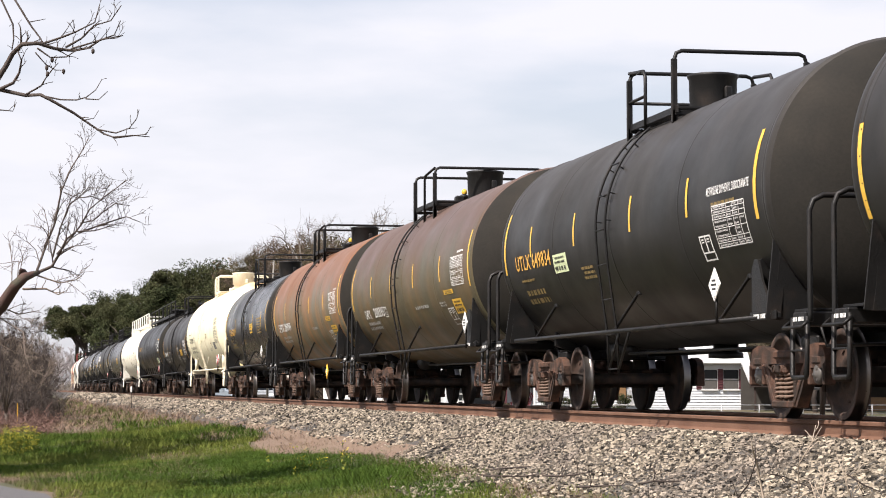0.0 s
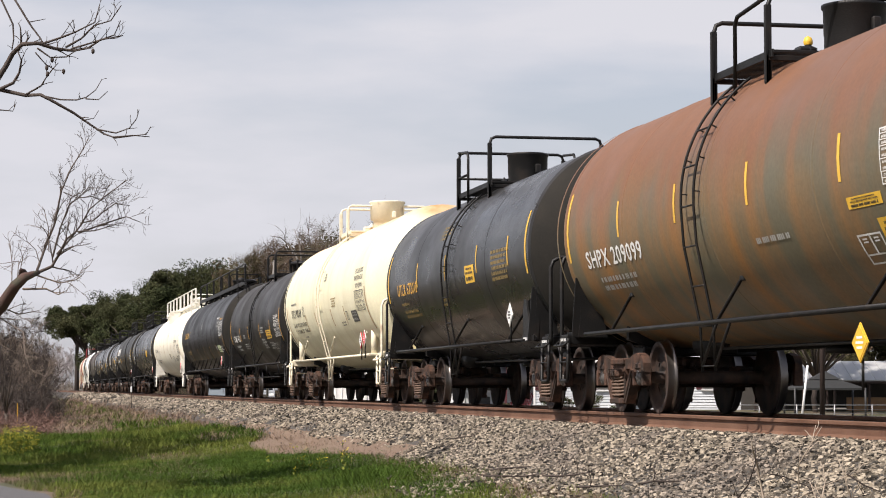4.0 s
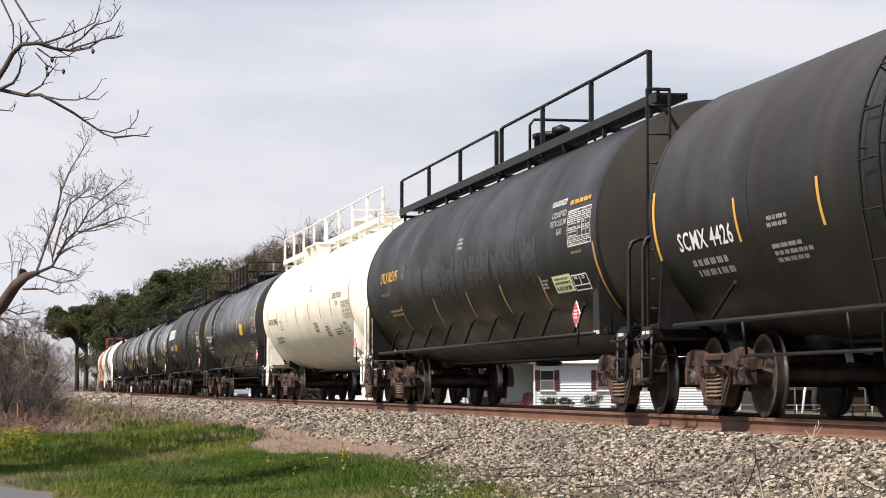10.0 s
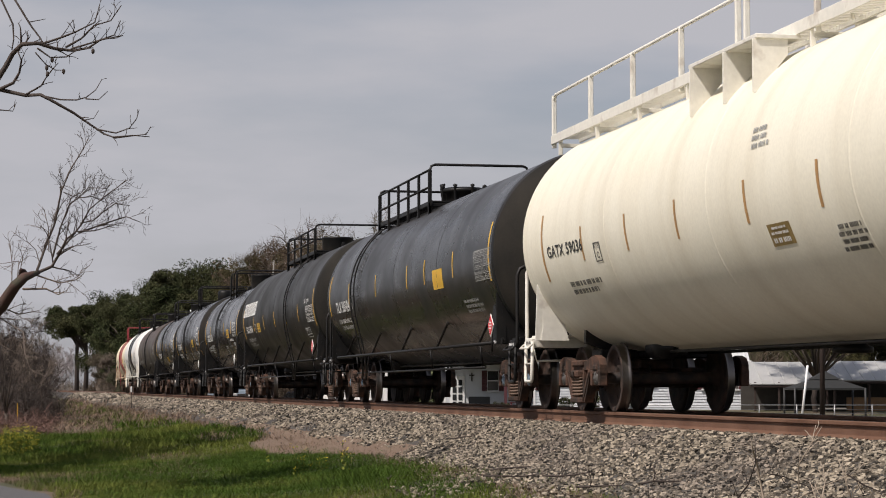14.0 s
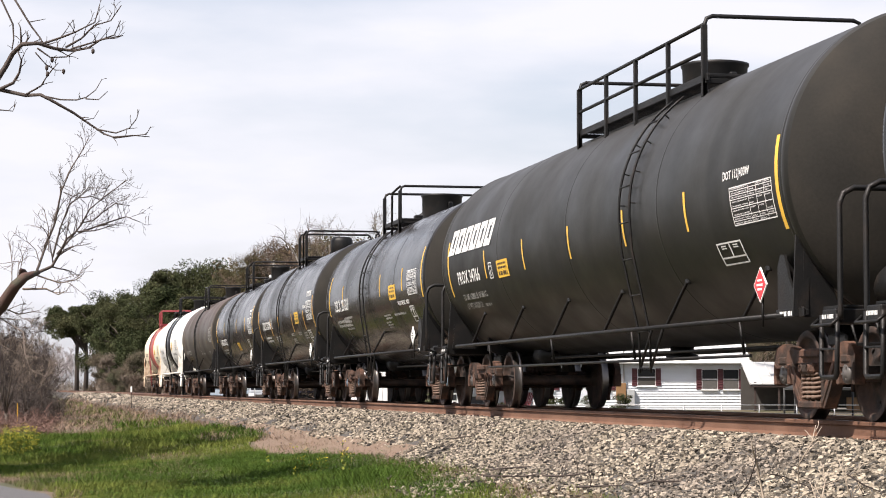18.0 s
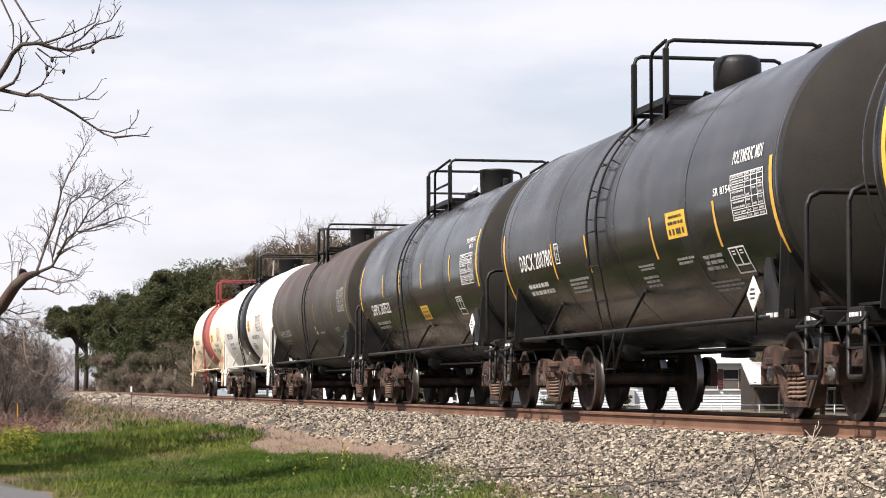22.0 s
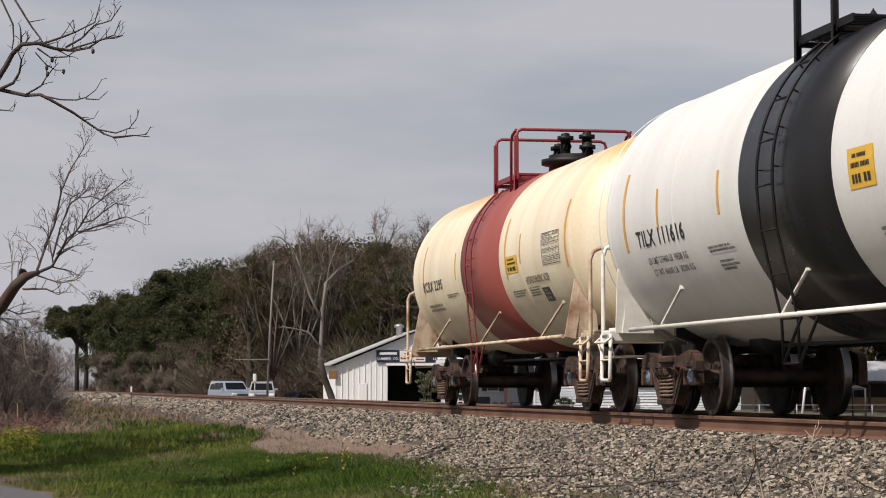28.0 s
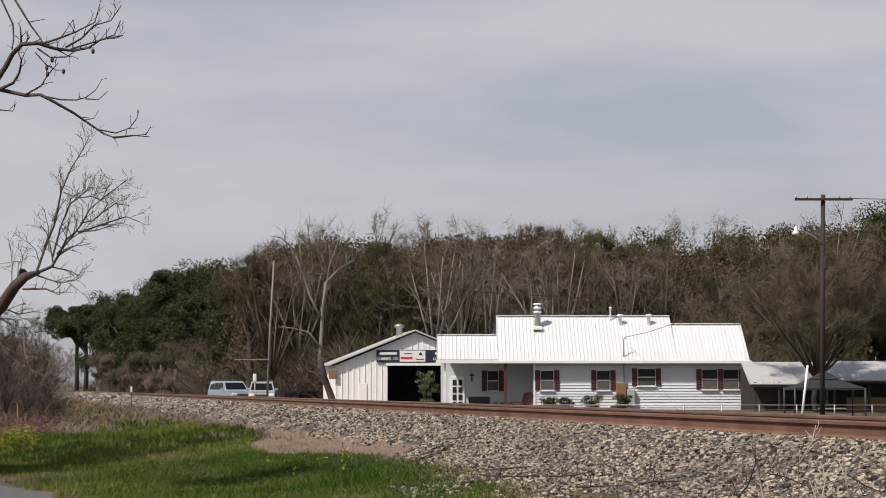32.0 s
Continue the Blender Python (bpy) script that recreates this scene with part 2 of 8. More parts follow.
def letters(bodies):
    """Flat meshes of the words, one unit high, from the built-in font."""
    made, done = {}, {}
    for body in bodies:
        cu = bpy.data.curves.new("lettering", "FONT")
        cu.body, cu.size, cu.resolution_u = body, 1.38, 2
        cu.space_character, cu.offset = 1.08, 0.022
        made[body] = new("lettering", cu)
    deps = bpy.context.evaluated_depsgraph_get()
    for body, ob in made.items():
        me = bpy.data.meshes.new_from_object(ob.evaluated_get(deps))
        co = np.zeros(len(me.vertices) * 3)
        me.vertices.foreach_get("co", co)
        co = co.reshape(-1, 3)
        done[body] = (co[:, :2], [tuple(p.vertices) for p in me.polygons])
        bpy.data.meshes.remove(me)
    for ob in made.values():
        cu = ob.data
        bpy.data.objects.remove(ob)
        bpy.data.curves.remove(cu)
    return done

# ---- the train ----
def travelled(t):
    """Metres that the train has run by the second t."""
    q = (t - 16) / 16
    return 8.429 * t + 0.612 * q * q + 0.390 * q ** 3 - 0.095 * q ** 4


# couplings between the cars, metres up the line from the eye at the start
COUPLINGS = (5.45, 19.95, 34.43, 49.52, 64.06, 78.6, 94.29, 110.51, 131.19, 150.32, 170.77, 190.55, 204.99, 219.23, 233.71, 250.21, 264.5, 278.81)
MESHES, WHEELSETS, CARS = {}, [], []
AXLE, WHEEL_R = 0.88, 0.457


def shared(key, make):
    if key not in MESHES:
        MESHES[key] = make().mesh(key)
    return MESHES[key]


def wheel_shape():
    s = Shape()
    for side in (-1, 1):
        prof = [(0.70, 0.0), (0.70, 0.10), (0.72, 0.13), (0.735, 0.16), (0.70, 0.22), (0.705, 0.30), (0.735, 0.375), (0.775, 0.385), (0.79, 0.40)]
        prof += [(0.79, 0.445), (0.785, 0.455)]
        s.lathe([(side * a, r) for a, r in prof], 40)
        s.lathe([(side * a, r) for a, r in ((0.675, 0.487), (0.655, 0.48), (0.65, 0.45), (0.65, 0.38), (0.67, 0.2), (0.66, 0.12), (0.60, 0.09))], 40)
        for k in range(5):   # cast marks on the plate
            a = k * 1.257 + 0.4
            s.box((0.27 * math.sin(a), side * 0.712, 0.27 * math.cos(a)), (0.07, 0.012, 0.02), 0.003, Matrix.Rotation(a, 3, "Y"))
    s.lathe([(-0.66, 0.085), (-0.4, 0.08), (0.4, 0.08), (0.66, 0.085)], 16)
    s.lathe([(-1.05, 0.0), (-1.05, 0.07), (-0.7, 0.08)], 12).lathe([(0.7, 0.08), (1.05, 0.07), (1.05, 0.0)], 12)
    return s


def tread_shape(side):
    return Shape().lathe([(side * a, r) for a, r in ((0.786, 0.4555), (0.775, WHEEL_R), (0.71, WHEEL_R + 0.003), (0.69, 0.468), (0.675, 0.487))], 40)


def side_frame_shape():
    s = Shape()
    y0, y1 = -0.05, 0.05
    top = [(-1.13, 0.52), (-1.13, 0.64), (-1.05, 0.73), (-0.85, 0.77), (-0.62, 0.74), (-0.45, 0.70), (0.45, 0.70), (0.62, 0.74), (0.85, 0.77), (1.05, 0.73), (1.13, 0.64),
           (1.13, 0.52), (0.68, 0.52), (0.50, 0.57), (-0.50, 0.57), (-0.68, 0.52)]
    s.prism(top, y0, y1)
    for k in (-1, 1):
        leg = [(0.67, 0.55), (0.56, 0.58), (0.30, 0.30), (0.24, 0.19), (0.24, 0.12), (0.35, 0.13), (0.50, 0.30)]
        s.prism([(k * a, z) for a, z in leg], y0 - 0.012, y1 + 0.012)
        s.box((k * 0.275, 0, 0.42), (0.05, 0.13, 0.36), 0.012)
        s.box((k * 1.09, 0, 0.46), (0.06, 0.13, 0.22), 0.015)
        s.box((k * 0.69, 0, 0.46), (0.06, 0.13, 0.22), 0.015)
        s.beam((k * 0.63, -0.06, 0.55), (k * 0.29, -0.06, 0.16), 0.03, 0.035, 0.006)
        s.box((k * 0.88, 0, 0.60), (0.24, 0.13, 0.09), 0.02)
    s.box((0, 0, 0.155), (0.62, 0.20, 0.075), 0.015)
    s.box((0, 0, 0.665), (0.55, 0.19, 0.09), 0.02)
    s.box((0, -0.03, 0.515), (0.40, 0.22, 0.11), 0.025)   # end of the bolster
    for k in (-0.1, 0.1):
        s.lathe([(-0.15, 0.035), (-0.135, 0.05), (-0.12, 0.05)], 12, (k, 0, 0.515))
    return s


def spring_shape():
    s = Shape()
    pts = []
    for i in range(61):
        a = i / 60 * 6 * 2 * math.pi
        pts.append((0.058 * math.cos(a), 0.058 * math.sin(a), 0.195 + 0.27 * i / 60))
    return s.tube(pts, 0.015, 6)


def cap_shape():
    s = Shape()
    s.lathe([(0.05, 0.10), (-0.03, 0.10), (-0.05, 0.09), (-0.055, 0.045), (-0.065, 0.04), (-0.065, 0)], 20)
    for k in range(3):
        a = k * 2.094 + 0.5
        s.box((0.065 * math.sin(a), -0.056, 0.065 * math.cos(a)), (0.025, 0.016, 0.025), 0.004)
    return s


def truck(car, x, blue):
    tr = part("truck", shared("truck_bolster", lambda: Shape().box((0, 0, 0.5), (0.34, 2.0, 0.2), 0.03).box((0, 0, 0.66), (0.5, 0.5, 0.14), 0.03)
                              .box((-0.45, 0, 0.38), (0.07, 1.3, 0.10), 0.01).box((0.45, 0, 0.38), (0.07, 1.3, 0.10), 0.01)
                              .beam((-0.45, 0.2, 0.38), (0.45, -0.2, 0.62), 0.06, 0.06)), TRUCK_IRON, car, "", pose(x, 0, 0))
    for y in (-1.0, 1.0):
        part("side_frame", shared("side_frame", side_frame_shape), TRUCK_IRON, tr, "", pose(0, y, 0, 0, 0, 0 if y < 0 else 180))
        for k in (-0.145, 0.0, 0.145):
            part("spring", shared("spring", spring_shape), SPRING, tr, "", pose(k, y + (-0.045 if y < 0 else 0.045), 0))
        for k in (-AXLE, AXLE):
            part("bearing_cap", shared("bearing_cap", cap_shape), blue, tr, "", pose(k, y, WHEEL_R, 0, 0, 0 if y < 0 else 180))
    for k in (-AXLE, AXLE):
        w = part("wheelset", shared("wheelset", wheel_shape), WHEEL, car, "rusty steel wheels on an axle", pose(x + k, 0, WHEEL_R))
        for side in (-1, 1):
            part("tread", shared("tread%d" % side, lambda: tread_shape(side)), TREAD, w, "bright worn steel tread")
        WHEELSETS.append(w)
        for y in (-0.72, 0.72):
            part("brake_shoe", shared("brake_shoe", lambda: Shape().prism([(-0.05, -0.16), (0.02, -0.17), (0.06, 0), (0.02, 0.17), (-0.05, 0.16)], -0.05, 0.05)),
                 TRUCK_IRON, tr, "", pose(k + (-0.53 if k > 0 else 0.53), y, 0.45, 0, 0, 0 if k > 0 else 180))
    return tr


def barrel(rear, half, r, zc):
    """A tank shell, open at its ends."""
    return Shape().lathe([(-rear + (rear + half) * i / 8, r) for i in range(9)], 120, (0, 0, zc), "x")


def dished(half, r, zc, head, k):
    """A dished tank head."""
    prof = [(k * (half + head * math.cos(math.pi / 2 * i / 12)), r * math.sin(math.pi / 2 * i / 12) if i else 0.0) for i in range(13)]
    return Shape().lathe(prof, 120, (0, 0, zc), "x")


def round_tank(r, zc, lift):
    """Bends a flat (along, arc height) place on to the near side of a barrel."""
    def bend(x, h):
        return (x, -(r + lift) * math.cos(h / r), zc + (r + lift) * math.sin(h / r))
    return bend


def decal(bend, rects):
    s = Shape()
    for x0, x1, h0, h1 in rects:
        n = max(1, int((h1 - h0) / 0.12))
        for i in range(n):
            a, b = h0 + (h1 - h0) * i / n, h0 + (h1 - h0) * (i + 1) / n
            s.add([bend(x0, a), bend(x1, a), bend(x1, b), bend(x0, b)], [(0, 1, 2, 3)])
    return s


def word(bend, body, x0, x1, h0, h1):
    co, faces = WORDS[body]
    w = max(co[:, 0].max(), 0.1)
    top = co[:, 1].max()
    return Shape().add([bend(x0 + (x1 - x0) * a / w, h0 + (h1 - h0) * b / top) for a, b in co], faces)


def ragged(rng, x0, x1, h0, h1, word_len=0.16, fill=0.72):
    """Rows of small bars for writing too small to read."""
    out, x = [], x0
    while x < x1 - 0.03:
        w = min(rng.uniform(0.5, 1.4) * word_len, x1 - x)
        n = max(1, int(w / ((h1 - h0) * 0.75)))
        for i in range(n):
            out.append((x + w * i / n, x + w * (i + fill) / n, h0, h1))
        x += w + (h1 - h0) * 0.7
    return out


def data_block(rng, x0, x1, h0, h1):
    """A ruled table of inspection dates."""
    rows, t = 9, 0.011
    out = [(x0, x1, h0, h0 + t), (x0, x1, h1 - t, h1), (x0, x0 + t * 1.6, h0, h1), (x1 - t * 1.6, x1, h0, h1)]
    cols = (0.45, 0.64, 0.82)
    for i in range(rows):
        a, b = h0 + (h1 - h0) * i / rows, h0 + (h1 - h0) * (i + 1) / rows
        if i and i % 2 == 0 or i in (1, 7):
            out.append((x0, x1, a, a + t * 0.7))
        out += ragged(rng, x0 + 0.06, x0 + (x1 - x0) * 0.42, a + 0.018, b - 0.014, 0.3, 0.5)
        for c in cols:
            q = x0 + (x1 - x0) * c
            if rng.random() < 0.75:
                out += ragged(rng, q + 0.03, q + (x1 - x0) * 0.14, a + 0.018, b - 0.014, 0.2, 0.5)
    for c in cols:
        q = x0 + (x1 - x0) * c
        out.append((q - t * 0.6, q + t * 0.6, h0, h1))
    return out


def outline(x0, x1, h0, h1, t=0.018):
    """A ruled stencil box: two columns over a cross bar, with small print in them."""
    w, d = x1 - x0, h1 - h0
    out = [(x0, x1, h0, h0 + t), (x0, x1, h1 - t, h1), (x0, x0 + t * 1.7, h0, h1), (x1 - t * 1.7, x1, h0, h1), (x0, x1, h0 + d * 0.3, h0 + d * 0.3 + t), (x0 + w * 0.5 - t, x0 + w * 0.5 + t, h0 + d * 0.3, h1)]
    for k in (0.16, 0.64):
        out += [(x0 + w * k, x0 + w * (k + 0.2), h0 + d * z, h0 + d * (z + 0.05)) for z in (0.72, 0.82)]
    return out


def railing(car, x0, x1, base, top, paint, w=0.97, posts=None, sides=False, span=None):
    """A bent rail across the tank at each end of the walkway; span: the stretch that has rails along both sides."""
    for x in (x0, x1):
        part("cross_rail", Shape().tube([(x, -w, base), (x, -w, top - 0.12), (x, -w + 0.03, top - 0.03), (x, -w + 0.1, top), (x, w - 0.1, top), (x, w - 0.03, top - 0.03), (x, w, top - 0.12), (x, w, base)],
                                        0.026, 8), paint, car)
        for y in (-w, w):
            part("railing_post", Shape().beam((x, y, base), (x, y, top - 0.1), 0.075, 0.05, 0.01), paint, car)
    if span:
        a, b = span
        for y in (-w, w):
            drop = a if abs(b - x1) < 0.05 else b
            stop = b if drop == a else a
            k = 1 if drop == a else -1
            part("handrail", Shape().tube([(drop, y, base), (drop, y, top - 0.16), (drop + k * 0.08, y, top - 0.07), (stop, y, top - 0.01)], 0.024, 8), paint, car)
            if sides:
                part("handrail", Shape().tube([(a, y, (base + top) / 2 + 0.05), (b, y, (base + top) / 2 + 0.05)], 0.022, 8), paint, car)
        if sides:
            part("cross_rail", Shape().tube([(x0, -w, (base + top) / 2 + 0.05), (x0, w, (base + top) / 2 + 0.05)], 0.022, 8), paint, car)
    elif sides:
        for y in (-w, w):
            for z in (top - 0.1, (base + top) / 2 + 0.05):
                part("handrail", Shape().tube([(x0, y, z), (x1, y, z)], 0.024, 8), paint, car)
            for x in (posts or ())[1:-1]:
                part("railing_post", Shape().beam((x, y, base), (x, y, top - 0.1), 0.055, 0.055, 0.01), paint, car)


def grating(x0, x1, y0, y1, z):
    s = Shape()
    s.box(((x0 + x1) / 2, y0, z), (x1 - x0, 0.03, 0.09), 0.006).box(((x0 + x1) / 2, y1, z), (x1 - x0, 0.03, 0.09), 0.006)
    n = max(3, int((x1 - x0) / 0.09))
    for i in range(n + 1):
        s.box((x0 + (x1 - x0) * i / n, (y0 + y1) / 2, z + 0.02), (0.03, y1 - y0, 0.03), 0.004)
    return s


def ladder(car, x, r, zc, top_y, paint, low=0.5, wide=0.46):
    a0, a1 = 0.0, math.acos(max(-1, min(1, top_y / -r)))
    rr = r + 0.07

    def spot(a):
        return Vector((0, -rr * math.cos(a), zc + rr * math.sin(a)))

    path = [Vector((0, -1.40, low)), Vector((0, -1.42, 1.0)), Vector((0, -rr + 0.03, zc - 0.5)), Vector((0, -rr, zc - 0.1))] + [spot(a1 * (i + 0.5) / 14.5) for i in range(15)]
    lad = part("ladder", Shape().tube([Vector((x, -1.42, 1.0)), Vector((x + wide, -1.42, 1.0))], 0.018, 6), paint, car)
    for k in (0, wide):
        part("stile", Shape().tube([p + Vector((x + k, 0, 0)) for p in path], 0.016, 6), paint, lad)
    rung = shared("rung%.2f" % wide, lambda: Shape().tube([(0, 0, 0), (wide, 0, 0)], 0.011, 6))
    dist, acc = 0.0, 0.06
    for p, q in zip(path, path[1:]):
        d = (q - p).length
        while acc < dist + d:
            s = p.lerp(q, (acc - dist) / d)
            part("rung", rung, paint, lad, "", pose(x, s.y, s.z))
            acc += 0.44
        dist += d
    for k in range(4):
        a = a0 + (a1 - a0) * (0.04 + k * 0.25)
        for e in (0, wide):
            part("standoff", Shape().beam((x + e, -(r - 0.02) * math.cos(a), zc + (r - 0.02) * math.sin(a)), (x + e, -rr * math.cos(a), zc + rr * math.sin(a)), 0.03, 0.012), paint, lad)
    for k in (0.0, wide):
        part("ladder_brace", Shape().tube([(x + k, -1.40, low + 0.06), (x + k + 0.62, -1.43, 1.03)], 0.018, 6), paint, lad)


def small(name, shape, mat_, parent):
    """Fine painted marks, too small to pick apart."""
    return tagged(part(name, shape, mat_, parent), kind="stuff")


def placard(car, x, z, y, face, rim):
    """A square diamond plate on a stand, flat to the side of the car."""
    p = part("placard", Shape().prism([(-0.18, 0), (0, -0.18), (0.18, 0), (0, 0.18)], -0.006, 0.006), INK[rim], car, "diamond hazard placard", pose(x, y, z, 0, 0, 2))
    part("placard_face", Shape().prism([(-0.155, 0), (0, -0.155), (0.155, 0), (0, 0.155)], -0.011, -0.006), INK[face], p)
    for h in (-0.045, 0.0, 0.045):
        small("placard_print", Shape().box((0, -0.012, h), (0.16 - abs(h), 0.004, 0.022), 0.001), INK["black" if face == "white" else "white"], p)
    part("placard_stand", Shape().tube([(0, 0.02, -0.1), (0, 0.02, -0.42)], 0.014, 6), STEEL_DARK, p)


def end_gear(car, L, r, zc, k, paint, iron, tint, slim, post, reach=1.40):
    """Sill, platform, steps, grab rails, coupler at one end; k is -1 for the rear and 1 for the front."""
    e = L / 2
    tc = e - 2.0
    xs = k * (e - 0.55)
    part("end_sill", Shape().box((xs, 0, 0.98), (0.34, 2.86, 0.14), 0.012).box((xs - k * 0.1, 0, 1.07), (0.5, 2.7, 0.03), 0.006), paint, car)
    part("stub_sill", Shape().box((k * (e - 1.65), 0, 0.90), (2.7, 0.5, 0.30), 0.02).box((k * (e - 3.2), 0, 0.99), (1.2, 0.36, 0.16), 0.02), STEEL_DARK, car)
    yb = r * 0.6
    web = [(-yb, 0.95), (-0.3, 0.74), (0.3, 0.74), (yb, 0.95)]
    for i in range(13):
        a = -0.93 - (math.pi - 1.86) * i / 12
        web.append(((r - 0.01) * math.cos(a), zc + (r - 0.01) * math.sin(a)))
    part("saddle", Shape().prism(web, k * tc - 0.05, k * tc + 0.05, "x").box((k * tc, 0, 0.80), (0.5, 1.6, 0.12), 0.02), STEEL_DARK, car)
    for y in (-1, 1):
        if post:
            part("tank_post", Shape().tube([(k * (e - 1.9), y * 1.3, 1.0), (k * (e - 1.9), y * 1.3, 1.68)], 0.07, 12).box((k * (e - 1.9), y * 1.3, 1.03), (0.3, 0.24, 0.05), 0.01), paint, car)
        else:
            # tapered plate across the sill that carries the tank's end, with a flange along its outer edge
            w = math.sqrt(max(r * r * 0.88 - (zc - 1.78) ** 2, 0.5))
            part("end_bracket", Shape().prism([(y * 1.43, 1.0), (y * 1.40, 1.2), (y * (w + 0.05), 1.78), (y * (w - 0.12), 1.80), (y * 1.02, 1.0)], k * (e - 1.32) - 0.012, k * (e - 1.32) + 0.012, "x")
                 .beam((k * (e - 1.30), y * 1.43, 1.0), (k * (e - 1.34), y * (w + 0.05), 1.79), 0.02, 0.16, 0.004, (0, 1, 0)), paint, car)
            if k > 0 and not slim:
                part("bracket_plate", Shape().prism([(e - 1.95, 1.02), (e - 1.95, 1.52), (e - 1.87, 1.63), (e - 1.76, 1.62), (e - 1.62, 1.38), (e - 1.36, 1.12), (e - 1.14, 1.06), (e - 1.14, 1.02)], *sorted((y * 1.40, y * 1.425)))
                     .prism([(y * 1.41, 1.02), (y * 1.41, 1.55), (y * 1.30, 1.66), (y * 1.02, 1.3), (y * 1.02, 1.02)], e - 1.96, e - 1.93, "x"), STEEL_DARK, car)
                part("sill_plate", Shape().box((e - 1.55, y * 1.44, 1.045), (0.78, 0.02, 0.085), 0.004), paint, car)
                small("sill_plate_print", decal(lambda x, h: (x, y * 1.452, h), ragged(random.Random(int(L * 10)), e - 1.82, e - 1.28, 1.02, 1.065, 0.2)), tint, car)
        gx, top = k * (e - 0.32), 2.16
        part("grab_rail", Shape().tube([(gx, y * 1.40, 0.95), (gx, y * reach, 1.02), (gx, y * reach, top - 0.15), (gx, y * (reach - 0.04), top - 0.05), (gx, y * (reach - 0.14), top), (gx, y * 0.55, top),
                                        (gx, y * 0.45, top - 0.1), (gx, y * 0.45, 1.0)], 0.028, 8), paint, car)
        sx = k * (e - 0.55)
        part("sill_step", Shape().tube([(sx - 0.2, y * 1.42, 1.0), (sx - 0.2, y * 1.43, 0.45), (sx - 0.17, y * 1.43, 0.42), (sx + 0.17, y * 1.43, 0.42), (sx + 0.2, y * 1.43, 0.45),
                                        (sx + 0.2, y * 1.42, 1.0)], 0.026, 6).beam((sx - 0.2, y * 1.43, 0.68), (sx + 0.2, y * 1.43, 0.68), 0.04, 0.02), paint, car)
        part("hand_hold", Shape().tube([(sx - 0.26, y * 1.43, 0.96), (sx - 0.26, y * 1.5, 0.9), (sx + 0.26, y * 1.5, 0.9), (sx + 0.26, y * 1.43, 0.96)], 0.016, 6), paint, car)
    part("cut_lever", Shape().tube([(k * (e - 0.3), -1.3, 0.9), (k * (e - 0.3), -1.25, 0.72), (k * (e - 0.25), -0.2, 0.75)], 0.016, 6), paint, car)
    part("coupler", Shape().box((k * (e - 0.35), 0, 0.86), (0.7, 0.16, 0.2), 0.03).box((k * (e - 0.02), 0.02, 0.86), (0.26, 0.34, 0.28), 0.05), iron, car, "rusty cast steel knuckle coupler")
    part("air_hose", Shape().tube([(k * (e - 0.4), 0.3, 0.82), (k * (e - 0.25), 0.32, 0.62), (k * (e - 0.1), 0.3, 0.45), (k * e, 0.28, 0.42)], 0.025, 6), STEEL_DARK, car, "black rubber air hose")
    rng = random.Random(int(L * 100) + k)
    small("sill_stencil", decal(lambda x, h: (x, -1.438, h), ragged(rng, xs - 0.15, xs + 0.15, 0.96, 1.0, 0.2)), tint, car)


